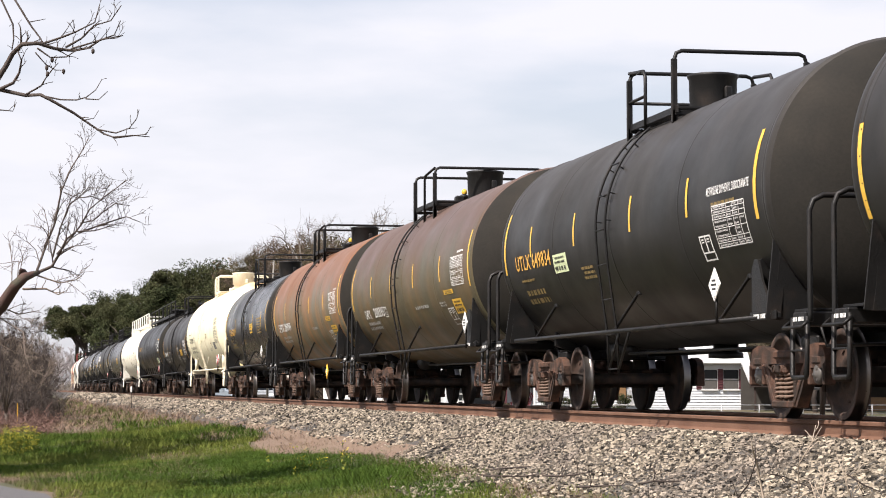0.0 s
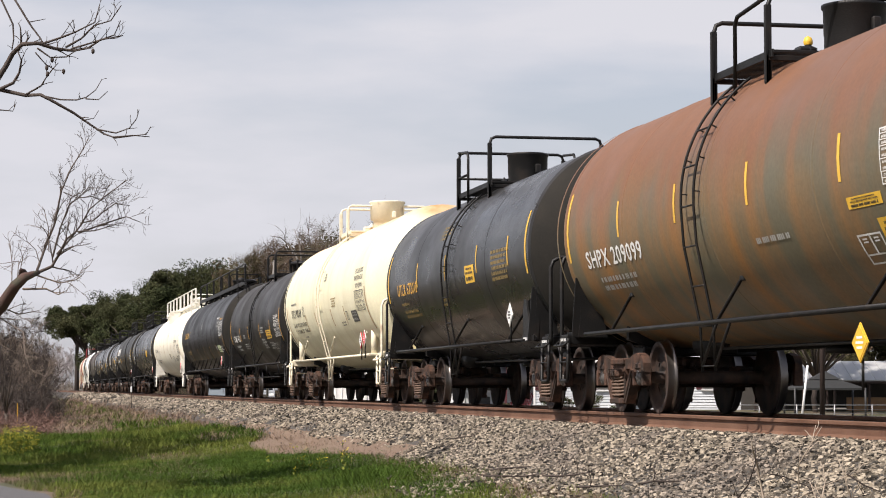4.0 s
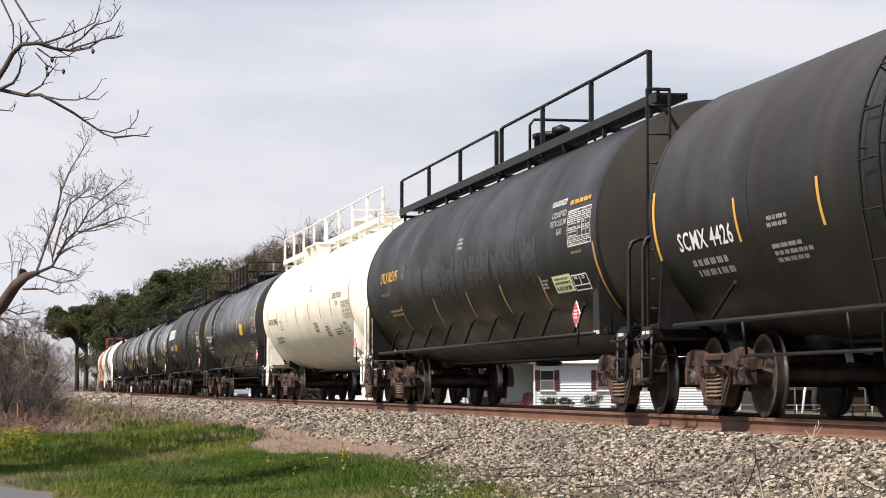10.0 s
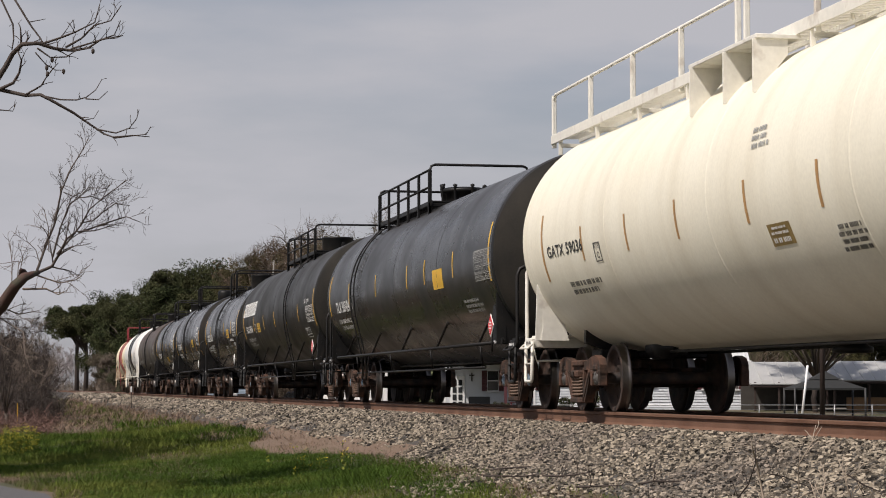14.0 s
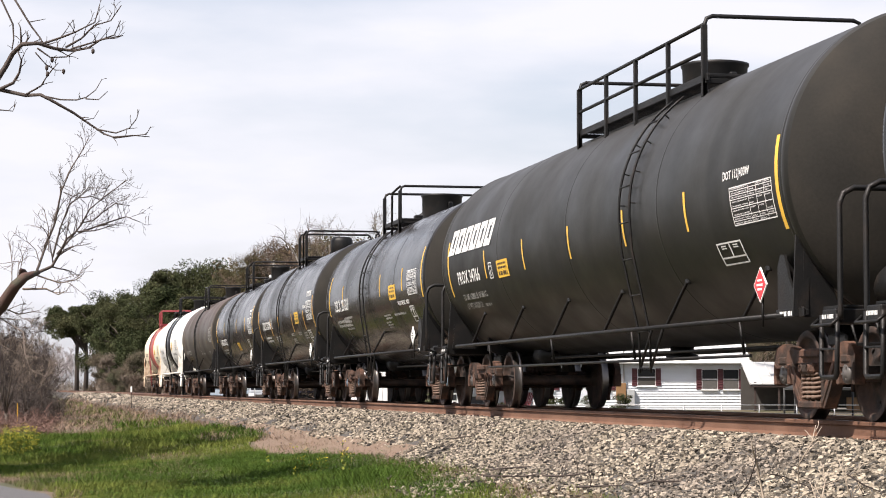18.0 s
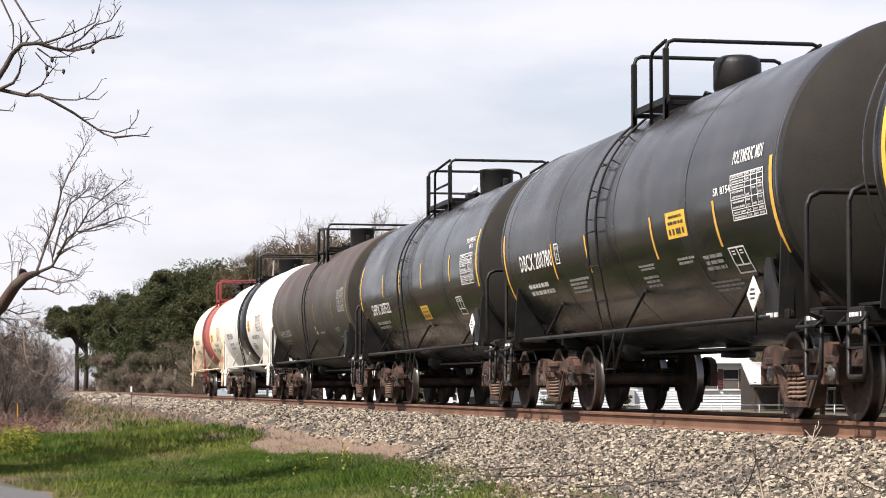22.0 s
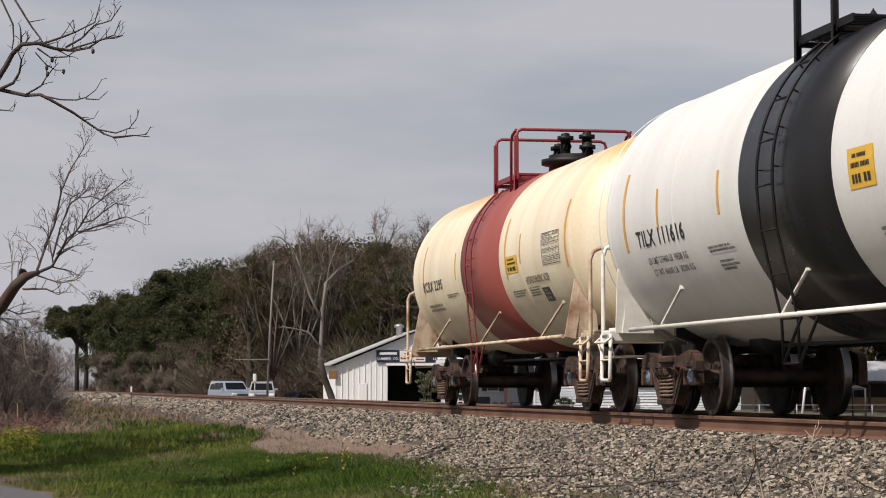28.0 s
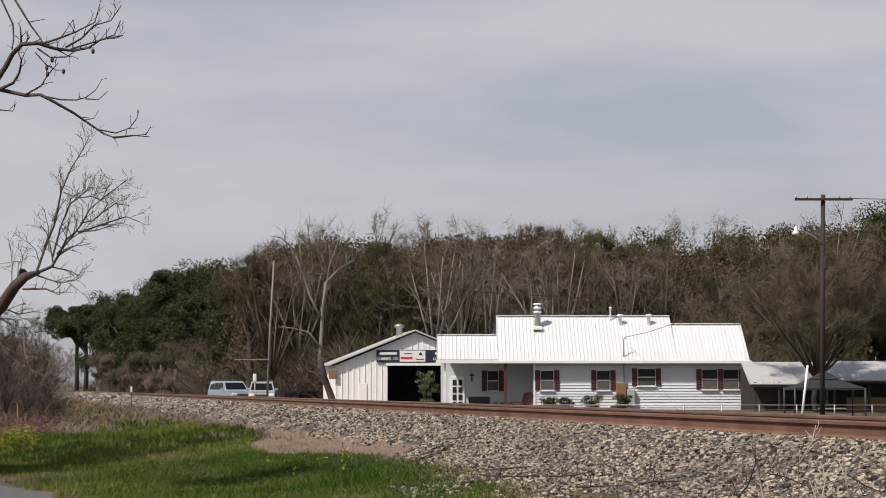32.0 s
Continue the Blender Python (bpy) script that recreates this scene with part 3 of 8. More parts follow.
def running_gear(car, L, r, zc, spec, paint):
    e, tc = L / 2, L / 2 - 2.0
    for y in () if spec.get("no_rail") else (-1, 1):
        part("side_rail", Shape().tube([(-tc - 0.3, y * 1.43, 1.03), (tc + 0.3, y * 1.43, 1.03)], 0.028, 8), paint, car)
    n = spec.get("braces", 3)
    for i in range(n):
        x = -tc + 1.0 + (2 * tc - 2.0) * i / max(n - 1, 1)
        top = (x + (0.24 if n > 6 else 0.42), -r * 0.81, zc - r * 0.565)
        part("side_brace", Shape().beam((x, -1.43, 1.03), top, 0.04, 0.025).box(top, (0.12, 0.05, 0.1), 0.01), paint, car)
    part("bottom_outlet", Shape().lathe([(1.15, 0.16), (0.78, 0.16), (0.76, 0.22), (0.70, 0.22), (0.69, 0.0)], 20, (0.1, 0, 0), "z").box((0.1, 0, 0.98), (0.9, 0.5, 0.06), 0.01), STEEL_DARK, car)
    part("brake_cylinder", Shape().lathe([(-0.45, 0.0), (-0.45, 0.16), (0.1, 0.16), (0.12, 0.07), (0.42, 0.05), (0.42, 0)], 18, (-tc + 1.9, -0.35, 0.86), "x"), STEEL_DARK, car)
    part("brake_rod", Shape().tube([(-tc + 2.3, -0.4, 0.80), (tc - 0.9, -0.4, 0.78)], 0.022, 6), STEEL_DARK, car)
    part("train_pipe", Shape().tube([(-e + 0.3, 0.34, 0.84), (-tc + 1.2, 0.42, 0.80), (tc - 1.2, 0.42, 0.80), (e - 0.3, 0.34, 0.84)], 0.022, 6), STEEL_DARK, car)
    if spec.get("pipe_rail"):
        part("lower_rail", Shape().tube([(-tc + 1.5, -1.25, 0.66), (tc - 1.3, -1.25, 0.66)], 0.02, 6), paint, car)
        for i in range(4):
            x = -tc + 1.7 + (2 * tc - 3.2) * i / 3
            part("hanger", Shape().tube([(x, -1.25, 0.66), (x, -1.3, 1.03)], 0.018, 6), paint, car)
    # hand brake and brake valve on the front platform
    part("control_valve", Shape().box((-e + 0.95, -0.75, 1.28), (0.32, 0.3, 0.3), 0.05).box((-e + 0.95, -0.95, 1.3), (0.18, 0.16, 0.2), 0.04)
         .lathe([(-0.1, 0.09), (0.1, 0.09), (0.12, 0.05)], 14, (-e + 0.95, -0.62, 1.5), "z").tube([(-e + 0.75, -0.85, 1.1), (-e + 0.75, -0.95, 1.4), (-e + 1.1, -1.0, 1.45)], 0.02, 6), paint, car)
    hx = e - 0.75
    if spec.get("reservoir"):
        part("air_reservoir", Shape().lathe([(-0.42, 0.0), (-0.42, 0.12), (-0.36, 0.2), (0.36, 0.2), (0.42, 0.12), (0.42, 0.0)], 20, (hx - 0.15, -0.62, 1.32), "x")
             .lathe([(-0.33, 0.212), (-0.29, 0.212)], 20, (hx - 0.15, -0.62, 1.32), "x"), paint, car)
    part("brake_wheel", Shape().lathe([(0.0, 0.24), (0.03, 0.27), (0.06, 0.24), (0.03, 0.22)], 20, (-e + 0.42, 0.55, 1.9), "x", closed=True)
         .beam((-e + 0.44, 0.32, 1.9), (-e + 0.44, 0.78, 1.9), 0.03, 0.03).beam((-e + 0.44, 0.55, 1.67), (-e + 0.44, 0.55, 2.13), 0.03, 0.03)
         .beam((-e + 0.47, 0.55, 1.0), (-e + 0.47, 0.55, 1.95), 0.12, 0.1), paint, car)


def top_gear(car, spec, r, zc, paint):
    kind, tz = spec.get("top", "dome"), zc + r
    x0, x1 = spec["platform"]
    rt = spec.get("rail_top", 4.52)
    w = spec.get("rail_w", 0.97)
    base = zc + math.sqrt(max(r * r - w * w, 0.01)) - 0.02
    dx = spec.get("dome_x", (x0 + x1) / 2 + 0.25)
    gz = max(tz - 0.12, base + 0.1)
    for y in (-1, 1):
        part("walkway", grating(x0 - 0.05, max(x1 + 0.1, x0 + 1.5), *sorted((y * 0.5, y * (w - 0.02))), gz), paint, car, "steel grating walkway")
    for x in (x0, x1):
        part("walkway_bracket", Shape().beam((x, -w, gz - 0.04), (x, w, gz - 0.04), 0.06, 0.06).beam((x, -w, base), (x, -w, gz), 0.06, 0.05).beam((x, w, base), (x, w, gz), 0.06, 0.05), paint, car)
    n = spec.get("posts", 2)
    railing(car, x0, x1, base, rt, paint, w, [x0 + (x1 - x0) * i / (n - 1) for i in range(n)], n > 2 or spec.get("sides"), spec.get("side_rail"))
    dr, dh = spec.get("dome", (0.44, 0.52))
    body = spec.get("dome_paint", paint)
    neck = 0.84 if spec.get("post") else 0.97
    if kind == "dome":
        d = part("manway_housing", Shape().lathe([(-0.15, dr * neck), (dh * 0.3, dr * neck), (dh * 0.34, dr * 0.985), (dh - 0.03, dr), (dh, dr + 0.02), (dh + 0.03, dr + 0.02), (dh + 0.04, dr - 0.02),
                                                  (dh + 0.05, 0.0)], 32, (dx, 0, tz), "z"), body, car)
        part("hinge", Shape().box((dx - dr - 0.02, 0, tz + dh - 0.06), (0.12, 0.16, 0.12), 0.02), body, d)
        part("latch", Shape().box((dx + dr, 0.1, tz + dh * 0.5), (0.1, 0.1, 0.16), 0.02), body, d)
        part("relief_valve", Shape().lathe([(-0.1, 0.07), (0.06, 0.07), (0.07, 0.10), (0.11, 0.10), (0.14, 0.04), (0.2, 0.0)], 16, (dx - dr - 0.42, -0.25, tz), "z")
             .box((dx - dr - 0.2, -0.4, tz + 0.02), (0.2, 0.16, 0.14), 0.03), body, car)
        if "cap" in spec:
            part("valve_cap", Shape().lathe([(0.15, 0.045), (0.18, 0.055), (0.23, 0.04), (0.25, 0.0)], 14, (dx - dr - 0.42, -0.25, tz), "z"), INK[spec["cap"]], car, "bright plastic valve cap")
        part("fill_cover", Shape().lathe([(-0.1, 0.16), (0.08, 0.16), (0.12, 0.12), (0.13, 0)], 18, (dx - dr - 0.35, 0.25, tz - 0.02), "z"), body, car)
    elif kind == "hood":
        part("manway_hood", Shape().lathe([(-0.1, 0.29), (0.05, 0.29), (0.06, 0.30), (0.36, 0.30), (0.43, 0.275), (0.465, 0.20), (0.475, 0.0)], 32, (dx, 0, tz), "z"), body, car)
        part("hood_hinge", Shape().prism([(dx - 0.44, tz - 0.05), (dx - 0.40, tz + 0.16), (dx - 0.33, tz + 0.3), (dx - 0.27, tz + 0.3), (dx - 0.27, tz - 0.05)], -0.16, 0.16), body, car)
        part("lid_lever", Shape().box((dx - 0.62, -0.1, tz + 0.04), (0.2, 0.2, 0.08), 0.02).tube([(dx - 0.85, -0.2, tz), (dx - 0.66, -0.2, tz + 0.1), (dx - 0.5, -0.2, tz + 0.06)], 0.022, 6), body, car)
    elif kind == "cover":
        d = part("manway_cover", Shape().lathe([(-0.1, 0.36), (0.2, 0.36), (0.21, 0.46), (0.27, 0.46), (0.31, 0.36), (0.34, 0.0)], 28, (dx, 0, tz), "z"), body, car)
        for i in range(8):
            a = i * math.pi / 4 + 0.2
            part("eye_bolt", Shape().lathe([(-0.02, 0.03), (0.3, 0.03), (0.34, 0.05), (0.37, 0.0)], 8, (dx + 0.45 * math.cos(a), 0.45 * math.sin(a), tz), "z"), body, d)
        part("valve", Shape().lathe([(-0.1, 0.1), (0.2, 0.1), (0.22, 0.15), (0.3, 0.15), (0.31, 0.0)], 16, (dx - 0.75, -0.15, tz), "z").tube(
            [(dx - 0.75, -0.3, tz + 0.2), (dx - 0.6, -0.35, tz + 0.42), (dx - 0.45, -0.3, tz + 0.42)], 0.02, 6), body, car)
    elif kind == "valves":
        part("nozzle_flange", Shape().lathe([(-0.15, 0.4), (0.06, 0.4), (0.07, 0.52), (0.15, 0.52), (0.16, 0.4), (0.22, 0.4), (0.24, 0.0)], 28, (dx, 0, tz), "z"), STEEL_DARK, car)
        for ox, oy, h in ((-0.2, -0.2, 0.42), (0.18, -0.18, 0.55), (0.0, 0.22, 0.6), (0.3, 0.15, 0.4)):
            part("valve", Shape().lathe([(0.2, 0.08), (h - 0.1, 0.08), (h - 0.1, 0.13), (h - 0.04, 0.13), (h - 0.04, 0.07), (h, 0.07), (h + 0.02, 0.0)], 14, (dx + ox, oy, tz), "z")
                 .lathe([(-0.16, 0.06), (0.16, 0.06)], 12, (dx + ox, oy, tz + h * 0.6), "x"), STEEL_DARK, car, "black flanged valve")


def long_walkway(car, spec, r, zc, paint, white):
    """A walkway with a railing that runs the whole length of the barrel on both sides of the centre."""
    tz, rt = zc + r, spec["rail_top"]
    x0, x1 = spec["platform"]
    w = 0.78 if not white else 0.82
    base = zc + math.sqrt(r * r - w * w)
    split = spec["split"]
    for y in (-1, 1):
        part("walkway", grating(x0, x1, *sorted((y * 0.42, y * w)), tz + 0.04), paint, car, "steel grating walkway along the tank top")
        part("walkway_channel", Shape().beam((x0 - 0.01, y * (w + 0.034), tz + 0.02), (x1 + 0.01, y * (w + 0.034), tz + 0.02), 0.03, 0.14), paint, car)
    for i in range(9):
        x = x0 + 0.4 + (x1 - x0 - 0.8) * i / 8
        part("walkway_bracket", Shape().beam((x, -w, tz - 0.1), (x, w, tz - 0.1), 0.05, 0.06).beam((x, -w, base - 0.02), (x, -w, tz), 0.06, 0.03).beam((x, w, base - 0.02), (x, w, tz), 0.06, 0.03), paint, car)
    for a, b, n in split:
        for y in (-w, w) if white or a < -1 else (-w,):
            for i in range(n):
                x = a + (b - a) * i / (n - 1)
                part("railing_post", Shape().beam((x, y, tz - 0.1), (x, y, rt), 0.07, 0.05, 0.01), paint, car)
            part("handrail", Shape().tube([(a, y, tz + 0.1), (a, y, rt - 0.08), (a + 0.1, y, rt), (b - 0.1, y, rt), (b, y, rt - 0.08), (b, y, tz + 0.1)], 0.026, 8), paint, car)
    dx = spec.get("dome_x", 1.2)
    d = part("valve_housing", Shape().lathe([(-0.1, 0.42), (0.42, 0.42), (0.43, 0.45), (0.5, 0.45), (0.53, 0.3), (0.54, 0)], 28, (dx, 0, tz), "z"), paint, car)
    part("hinge", Shape().box((dx - 0.46, 0, tz + 0.42), (0.14, 0.2, 0.16), 0.03), paint, d)
    part("relief_valve", Shape().lathe([(-0.1, 0.1), (0.4, 0.1), (0.42, 0.15), (0.5, 0.15), (0.56, 0.0)], 16, (dx + 0.9, -0.2, tz), "z"), paint, car)
    part("housing_rail", Shape().tube([(dx + 0.2, -0.55, tz), (dx + 0.2, -0.55, tz + 0.62), (dx + 0.3, -0.5, tz + 0.7), (dx + 0.3, 0.5, tz + 0.7), (dx + 0.2, 0.55, tz + 0.6), (dx + 0.2, 0.55, tz)], 0.024, 8), paint, car)
    if white:
        # a wide step beside the manway on three triangular brackets
        part("side_step", Shape().box((-0.35, -1.06, tz - 0.07), (2.35, 0.5, 0.05), 0.008), paint, car, "white step plate beside the manway")
        for x in (-1.4, -0.2, 0.78):
            foot = zc + math.sqrt(r * r - 1.29 ** 2)
            part("step_bracket", Shape().prism([(-0.95, base - 0.03), (-0.95, tz - 0.095), (-1.29, tz - 0.095), (-1.29, foot - 0.01), (-1.13, zc + math.sqrt(r * r - 1.13 ** 2) - 0.02)], x - 0.012, x + 0.012, "x")
                 .beam((x, -1.30, foot - 0.01), (x, -1.30, tz - 0.095), 0.07, 0.02), paint, car)


def scrawl(bend, rng, x0, x1):
    """Loose zigzag strokes of spray paint, no letters."""
    s, x = Shape(), x0
    while x < x1:
        n, w = rng.randint(3, 5), rng.uniform(0.5, 0.9)
        lo, hi = rng.uniform(-0.55, -0.35), rng.uniform(-0.02, 0.12)
        pts = []
        for i in range(2 * n + 1):
            pts.append((x + w * i / (2 * n) + rng.gauss(0, 0.05), (lo if i % 2 else hi) + rng.gauss(0, 0.07)))
        for (a, p), (b, q) in zip(pts, pts[1:]):
            t = rng.uniform(0.05, 0.10)
            for k in range(4):
                a0, p0, a1, p1 = a + (b - a) * k / 4, p + (q - p) * k / 4, a + (b - a) * (k + 1) / 4, p + (q - p) * (k + 1) / 4
                s.add([bend(a0 - t, p0), bend(a0 + t, p0), bend(a1 + t, p1), bend(a1 - t, p1)], [(0, 1, 2, 3)])
        x += w + rng.uniform(0.0, 0.25)
    return s


def tank_car(i, spec):
    f, b = COUPLINGS[i], COUPLINGS[i + 1]
    L = b - f
    r, zc = spec["size"]
    car = thing("tank_car", spec["label"], "tank car", "cars of the freight train")
    CARS.append((car, -(f + b) / 2))
    rng = random.Random(100 + i)
    marks = spec.get("end_tapes", [0])
    half = max(spec.get("half", L / 2 - 1.32), max(marks) + 0.16)
    head = r * 0.5
    skin, paint = spec["skin"], spec.get("trim", STEEL_DARK)
    rear = max(spec.get("rear", L / 2 - 1.32), 0.11 - min(marks))
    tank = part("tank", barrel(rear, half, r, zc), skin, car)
    for k in (-1, 1):
        part("tank_head", dished(half if k > 0 else rear, r, zc, head, k), skin if "trim" in spec else HEAD_DARK, tank)
        x = half if k > 0 else -rear   # rounded knuckle where the head begins
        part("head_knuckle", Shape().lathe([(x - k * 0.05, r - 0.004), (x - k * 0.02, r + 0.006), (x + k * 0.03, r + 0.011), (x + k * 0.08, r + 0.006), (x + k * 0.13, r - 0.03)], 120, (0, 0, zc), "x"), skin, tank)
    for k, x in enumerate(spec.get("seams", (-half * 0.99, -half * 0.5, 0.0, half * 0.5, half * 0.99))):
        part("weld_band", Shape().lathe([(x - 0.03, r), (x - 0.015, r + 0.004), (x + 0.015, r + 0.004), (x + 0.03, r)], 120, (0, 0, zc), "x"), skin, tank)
    if "band" in spec:
        x0, x1, m = spec["band"]
        part("painted_band", Shape().lathe([(x0, r - 0.01), (x0, r + 0.01), (x1, r + 0.01), (x1, r - 0.01)], 120, (0, 0, zc), "x"), m, tank, spec["band_label"])
    bend = round_tank(r, zc, 0.005)
    bend2 = round_tank(r, zc, 0.008)
    # reflective stripes
    tape = INK[spec.get("tape", "yellow")]
    lo, hi = spec.get("tape_h", (-0.31, 0.13))
    for x in spec.get("tapes", ()):
        sl = spec.get("tape_lean", 0.0)
        s = Shape()
        for n in range(4):
            a, c = lo + (hi - lo) * n / 4, lo + (hi - lo) * (n + 1) / 4
            xa, xc = x - sl * n / 4, x - sl * (n + 1) / 4
            s.add([bend(xa - 0.035, a), bend(xa + 0.035, a), bend(xc + 0.035, c), bend(xc - 0.035, c)], [(0, 1, 2, 3)])
        part("reflective_stripe", s, tape, tank)
    for x in spec.get("end_tapes", ()):
        part("reflective_stripe", decal(bend, [(x - 0.045, x + 0.045, lo - 0.19, hi + 0.3)]), tape, tank)
    for body, x0, x1, h0, h1, ink in spec.get("words", ()):
        small("lettering", word(bend2, body, x0, x1, h0, h1), INK[ink], tank)
    for x0, x1, h0, h1, rows, ink in spec.get("lines", ()):
        rects = []
        for n in range(rows):
            a = h0 + (h1 - h0) * n / rows
            rects += ragged(rng, x0 + rng.uniform(0, 0.1), x1 - rng.uniform(0, 0.3) * (x1 - x0), a, a + (h1 - h0) / rows * 0.6)
        small("stencil_text", decal(bend2, rects), INK[ink], tank)
    for x0, x1, h0, h1, ink in spec.get("blocks", ()):
        small("data_block", decal(bend2, data_block(rng, x0, x1, h0, h1)), INK[ink], tank)
    for x0, x1, h0, h1, ink in spec.get("boxes", ()):
        if x1 - x0 < 0.35:   # the clearance plate mark
            t, d = 0.016, h1 - h0
            small("plate_mark", decal(bend2, [(x0, x1, h0, h0 + t), (x0, x1, h1 - t, h1), (x0, x0 + t * 1.6, h0, h1), (x1 - t * 1.6, x1, h0, h1)]), INK[ink], tank)
            for body, a, b in (("PLATE", 0.70, 0.84), ("C", 0.18, 0.52)):
                k = 0.16 if body == "PLATE" else 0.32
                small("plate_lettering", word(bend2, body, x0 + (x1 - x0) * k, x1 - (x1 - x0) * k, h0 + d * a, h0 + d * b), INK[ink], tank)
        else:
            small("stencil_box", decal(bend2, outline(x0, x1, h0, h1)), INK[ink], tank)
    for x0, x1, h0, h1, face, ink in spec.get("labels", ()):
        lb = part("label", decal(bend, [(x0, x1, h0, h1)]), INK[face], car, "yellow vinyl label with small black print" if face == "amber" else "")
        d = h1 - h0
        small("label_print", decal(bend2, ragged(rng, x0 + 0.12, x1 - 0.12, h0 + d * 0.76, h0 + d * 0.86) + ragged(rng, x0 + 0.08, x1 - 0.08, h0 + d * 0.52, h0 + d * 0.64)), INK[ink], lb)
        small("label_lettering", decal(bend2, ragged(rng, x0 + 0.08, x1 - 0.08, h0 + d * 0.14, h0 + d * 0.36)), INK[ink], lb)
    for x, z, face, rim in spec["placards"]:
        placard(car, x, z, -1.5, face, rim)
    if spec.get("scrawl"):
        small("spray_paint", scrawl(round_tank(r, zc, 0.0035), rng, -4.6, 5.2), INK["spray"], tank)
    if spec.get("walk"):
        long_walkway(car, spec, r, zc, paint, spec["walk"] == "white")
    else:
        top_gear(car, spec, r, zc, spec.get("top_trim", paint))
    if "end_ladder" in spec:
        (x, y0, y1), top = spec["end_ladder"], zc + r
        lad = part("end_ladder", Shape().beam((x, y0 - 0.01, top + 0.02), (x, y1 + 0.01, top + 0.02), 0.05, 0.04)
                   .beam((spec["platform"][1], -0.80, top + 0.02), (x, (y0 + y1) / 2, top + 0.02), 0.04, 0.05), paint, car)
        for y in (y0, y1):
            part("stile", Shape().beam((x, y, 1.02), (x, y, top + 0.02), 0.03, 0.045, 0.006), paint, lad)
        for n in range(8):
            part("rung", Shape().tube([(x, y0, 1.3 + n * 0.36), (x, y1, 1.3 + n * 0.36)], 0.013, 6), paint, lad)
    if "ladder_x" in spec:
        ladder(car, spec["ladder_x"], r, zc, spec.get("ladder_top", -0.93), spec.get("ladder_paint", paint))
    for k in (-1, 1):
        end_gear(car, L, r, zc, k, paint, spec.get("iron", TRUCK_IRON if spec.get("trim") else STEEL_DARK), INK[spec.get("sill_ink", "white")], "trim" in spec, spec.get("post"), spec.get("rail_reach", 1.40) if k > 0 else 1.40)
        truck(car, k * (L / 2 - 2.0), spec.get("caps", CAP_GREY))
    running_gear(car, L, r, zc, spec, paint)
    return car

# BLACK to OLIVE: dark base below, paler film above also paint in the shading
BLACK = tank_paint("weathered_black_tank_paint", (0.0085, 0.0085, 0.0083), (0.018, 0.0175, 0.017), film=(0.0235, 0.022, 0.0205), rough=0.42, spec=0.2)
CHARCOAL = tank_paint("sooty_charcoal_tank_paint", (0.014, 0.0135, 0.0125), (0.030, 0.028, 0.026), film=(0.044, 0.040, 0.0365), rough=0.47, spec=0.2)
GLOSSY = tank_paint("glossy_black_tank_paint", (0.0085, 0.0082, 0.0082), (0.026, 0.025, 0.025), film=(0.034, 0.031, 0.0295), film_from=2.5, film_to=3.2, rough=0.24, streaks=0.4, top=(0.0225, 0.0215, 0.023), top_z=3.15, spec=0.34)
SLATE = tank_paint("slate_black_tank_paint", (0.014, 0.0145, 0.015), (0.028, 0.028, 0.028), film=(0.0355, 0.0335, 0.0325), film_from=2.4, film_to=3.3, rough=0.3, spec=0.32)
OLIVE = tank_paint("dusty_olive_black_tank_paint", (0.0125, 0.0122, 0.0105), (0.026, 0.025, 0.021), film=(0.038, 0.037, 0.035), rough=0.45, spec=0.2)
RUST_BROWN = tank_paint("rust_filmed_black_tank_paint", (0.078, 0.068, 0.040), (0.15, 0.092, 0.036), film=(0.098, 0.062, 0.054), film_from=2.3, film_to=3.1, rough=0.5, streaks=0.75)
RUST_ORANGE = tank_paint("rusted_orange_tank_paint", (0.125, 0.112, 0.074), (0.28, 0.135, 0.045), film=(0.17, 0.078, 0.045), film_from=2.2, film_to=3.0, rough=0.5, streaks=1.0)
DUST_BROWN = tank_paint("brown_dusted_black_tank_paint", (0.048, 0.043, 0.036), (0.068, 0.056, 0.042), film=(0.072, 0.052, 0.044), film_from=2.2, film_to=3.2, rough=0.55, streaks=0.5)
CREAM = tank_paint("aged_cream_tank_paint", (0.78, 0.745, 0.545), (0.60, 0.54, 0.35), rough=0.5, streaks=0.45, top=(0.50, 0.27, 0.12), top_z=3.72, mottle=0.05, spec=0.22)
IVORY = tank_paint("ivory_white_tank_paint", (0.82, 0.785, 0.655), (0.60, 0.54, 0.41), rough=0.46, streaks=0.38, mottle=0.05, spec=0.25)
WHITE = tank_paint("clean_white_tank_paint", (0.72, 0.72, 0.69), (0.55, 0.53, 0.48), rough=0.4, streaks=0.3, mottle=0.04, spec=0.3)
ACID = tank_paint("yellowed_cream_tank_paint", (0.80, 0.72, 0.54), (0.58, 0.40, 0.22), rough=0.44, streaks=0.4, top=(0.62, 0.38, 0.16), top_z=3.3, mottle=0.05, spec=0.28)
RED_BAND = tank_paint("faded_red_band_paint", (0.33, 0.085, 0.07), (0.24, 0.085, 0.07), film=(0.27, 0.075, 0.065), rough=0.5)
BLACK_BAND = tank_paint("satin_black_band_paint", (0.0128, 0.0128, 0.0141), (0.0256, 0.0256, 0.0269), film=(0.0130, 0.0130, 0.0140), rough=0.34)
HEAD_DARK = material("dull_black_head_paint", (0.021, 0.0198, 0.0175), 0.8, 0, 0.3, 1.2, 30, 0.1, second=(0.027, 0.024, 0.020), spec=0.12)
CREAM_TRIM = material("cream_trim_paint", (0.76, 0.70, 0.54), 0.5, 0, 0.12, 3, 14, 0.05, second=(0.42, 0.30, 0.2), edges=(0.58, 0.75))
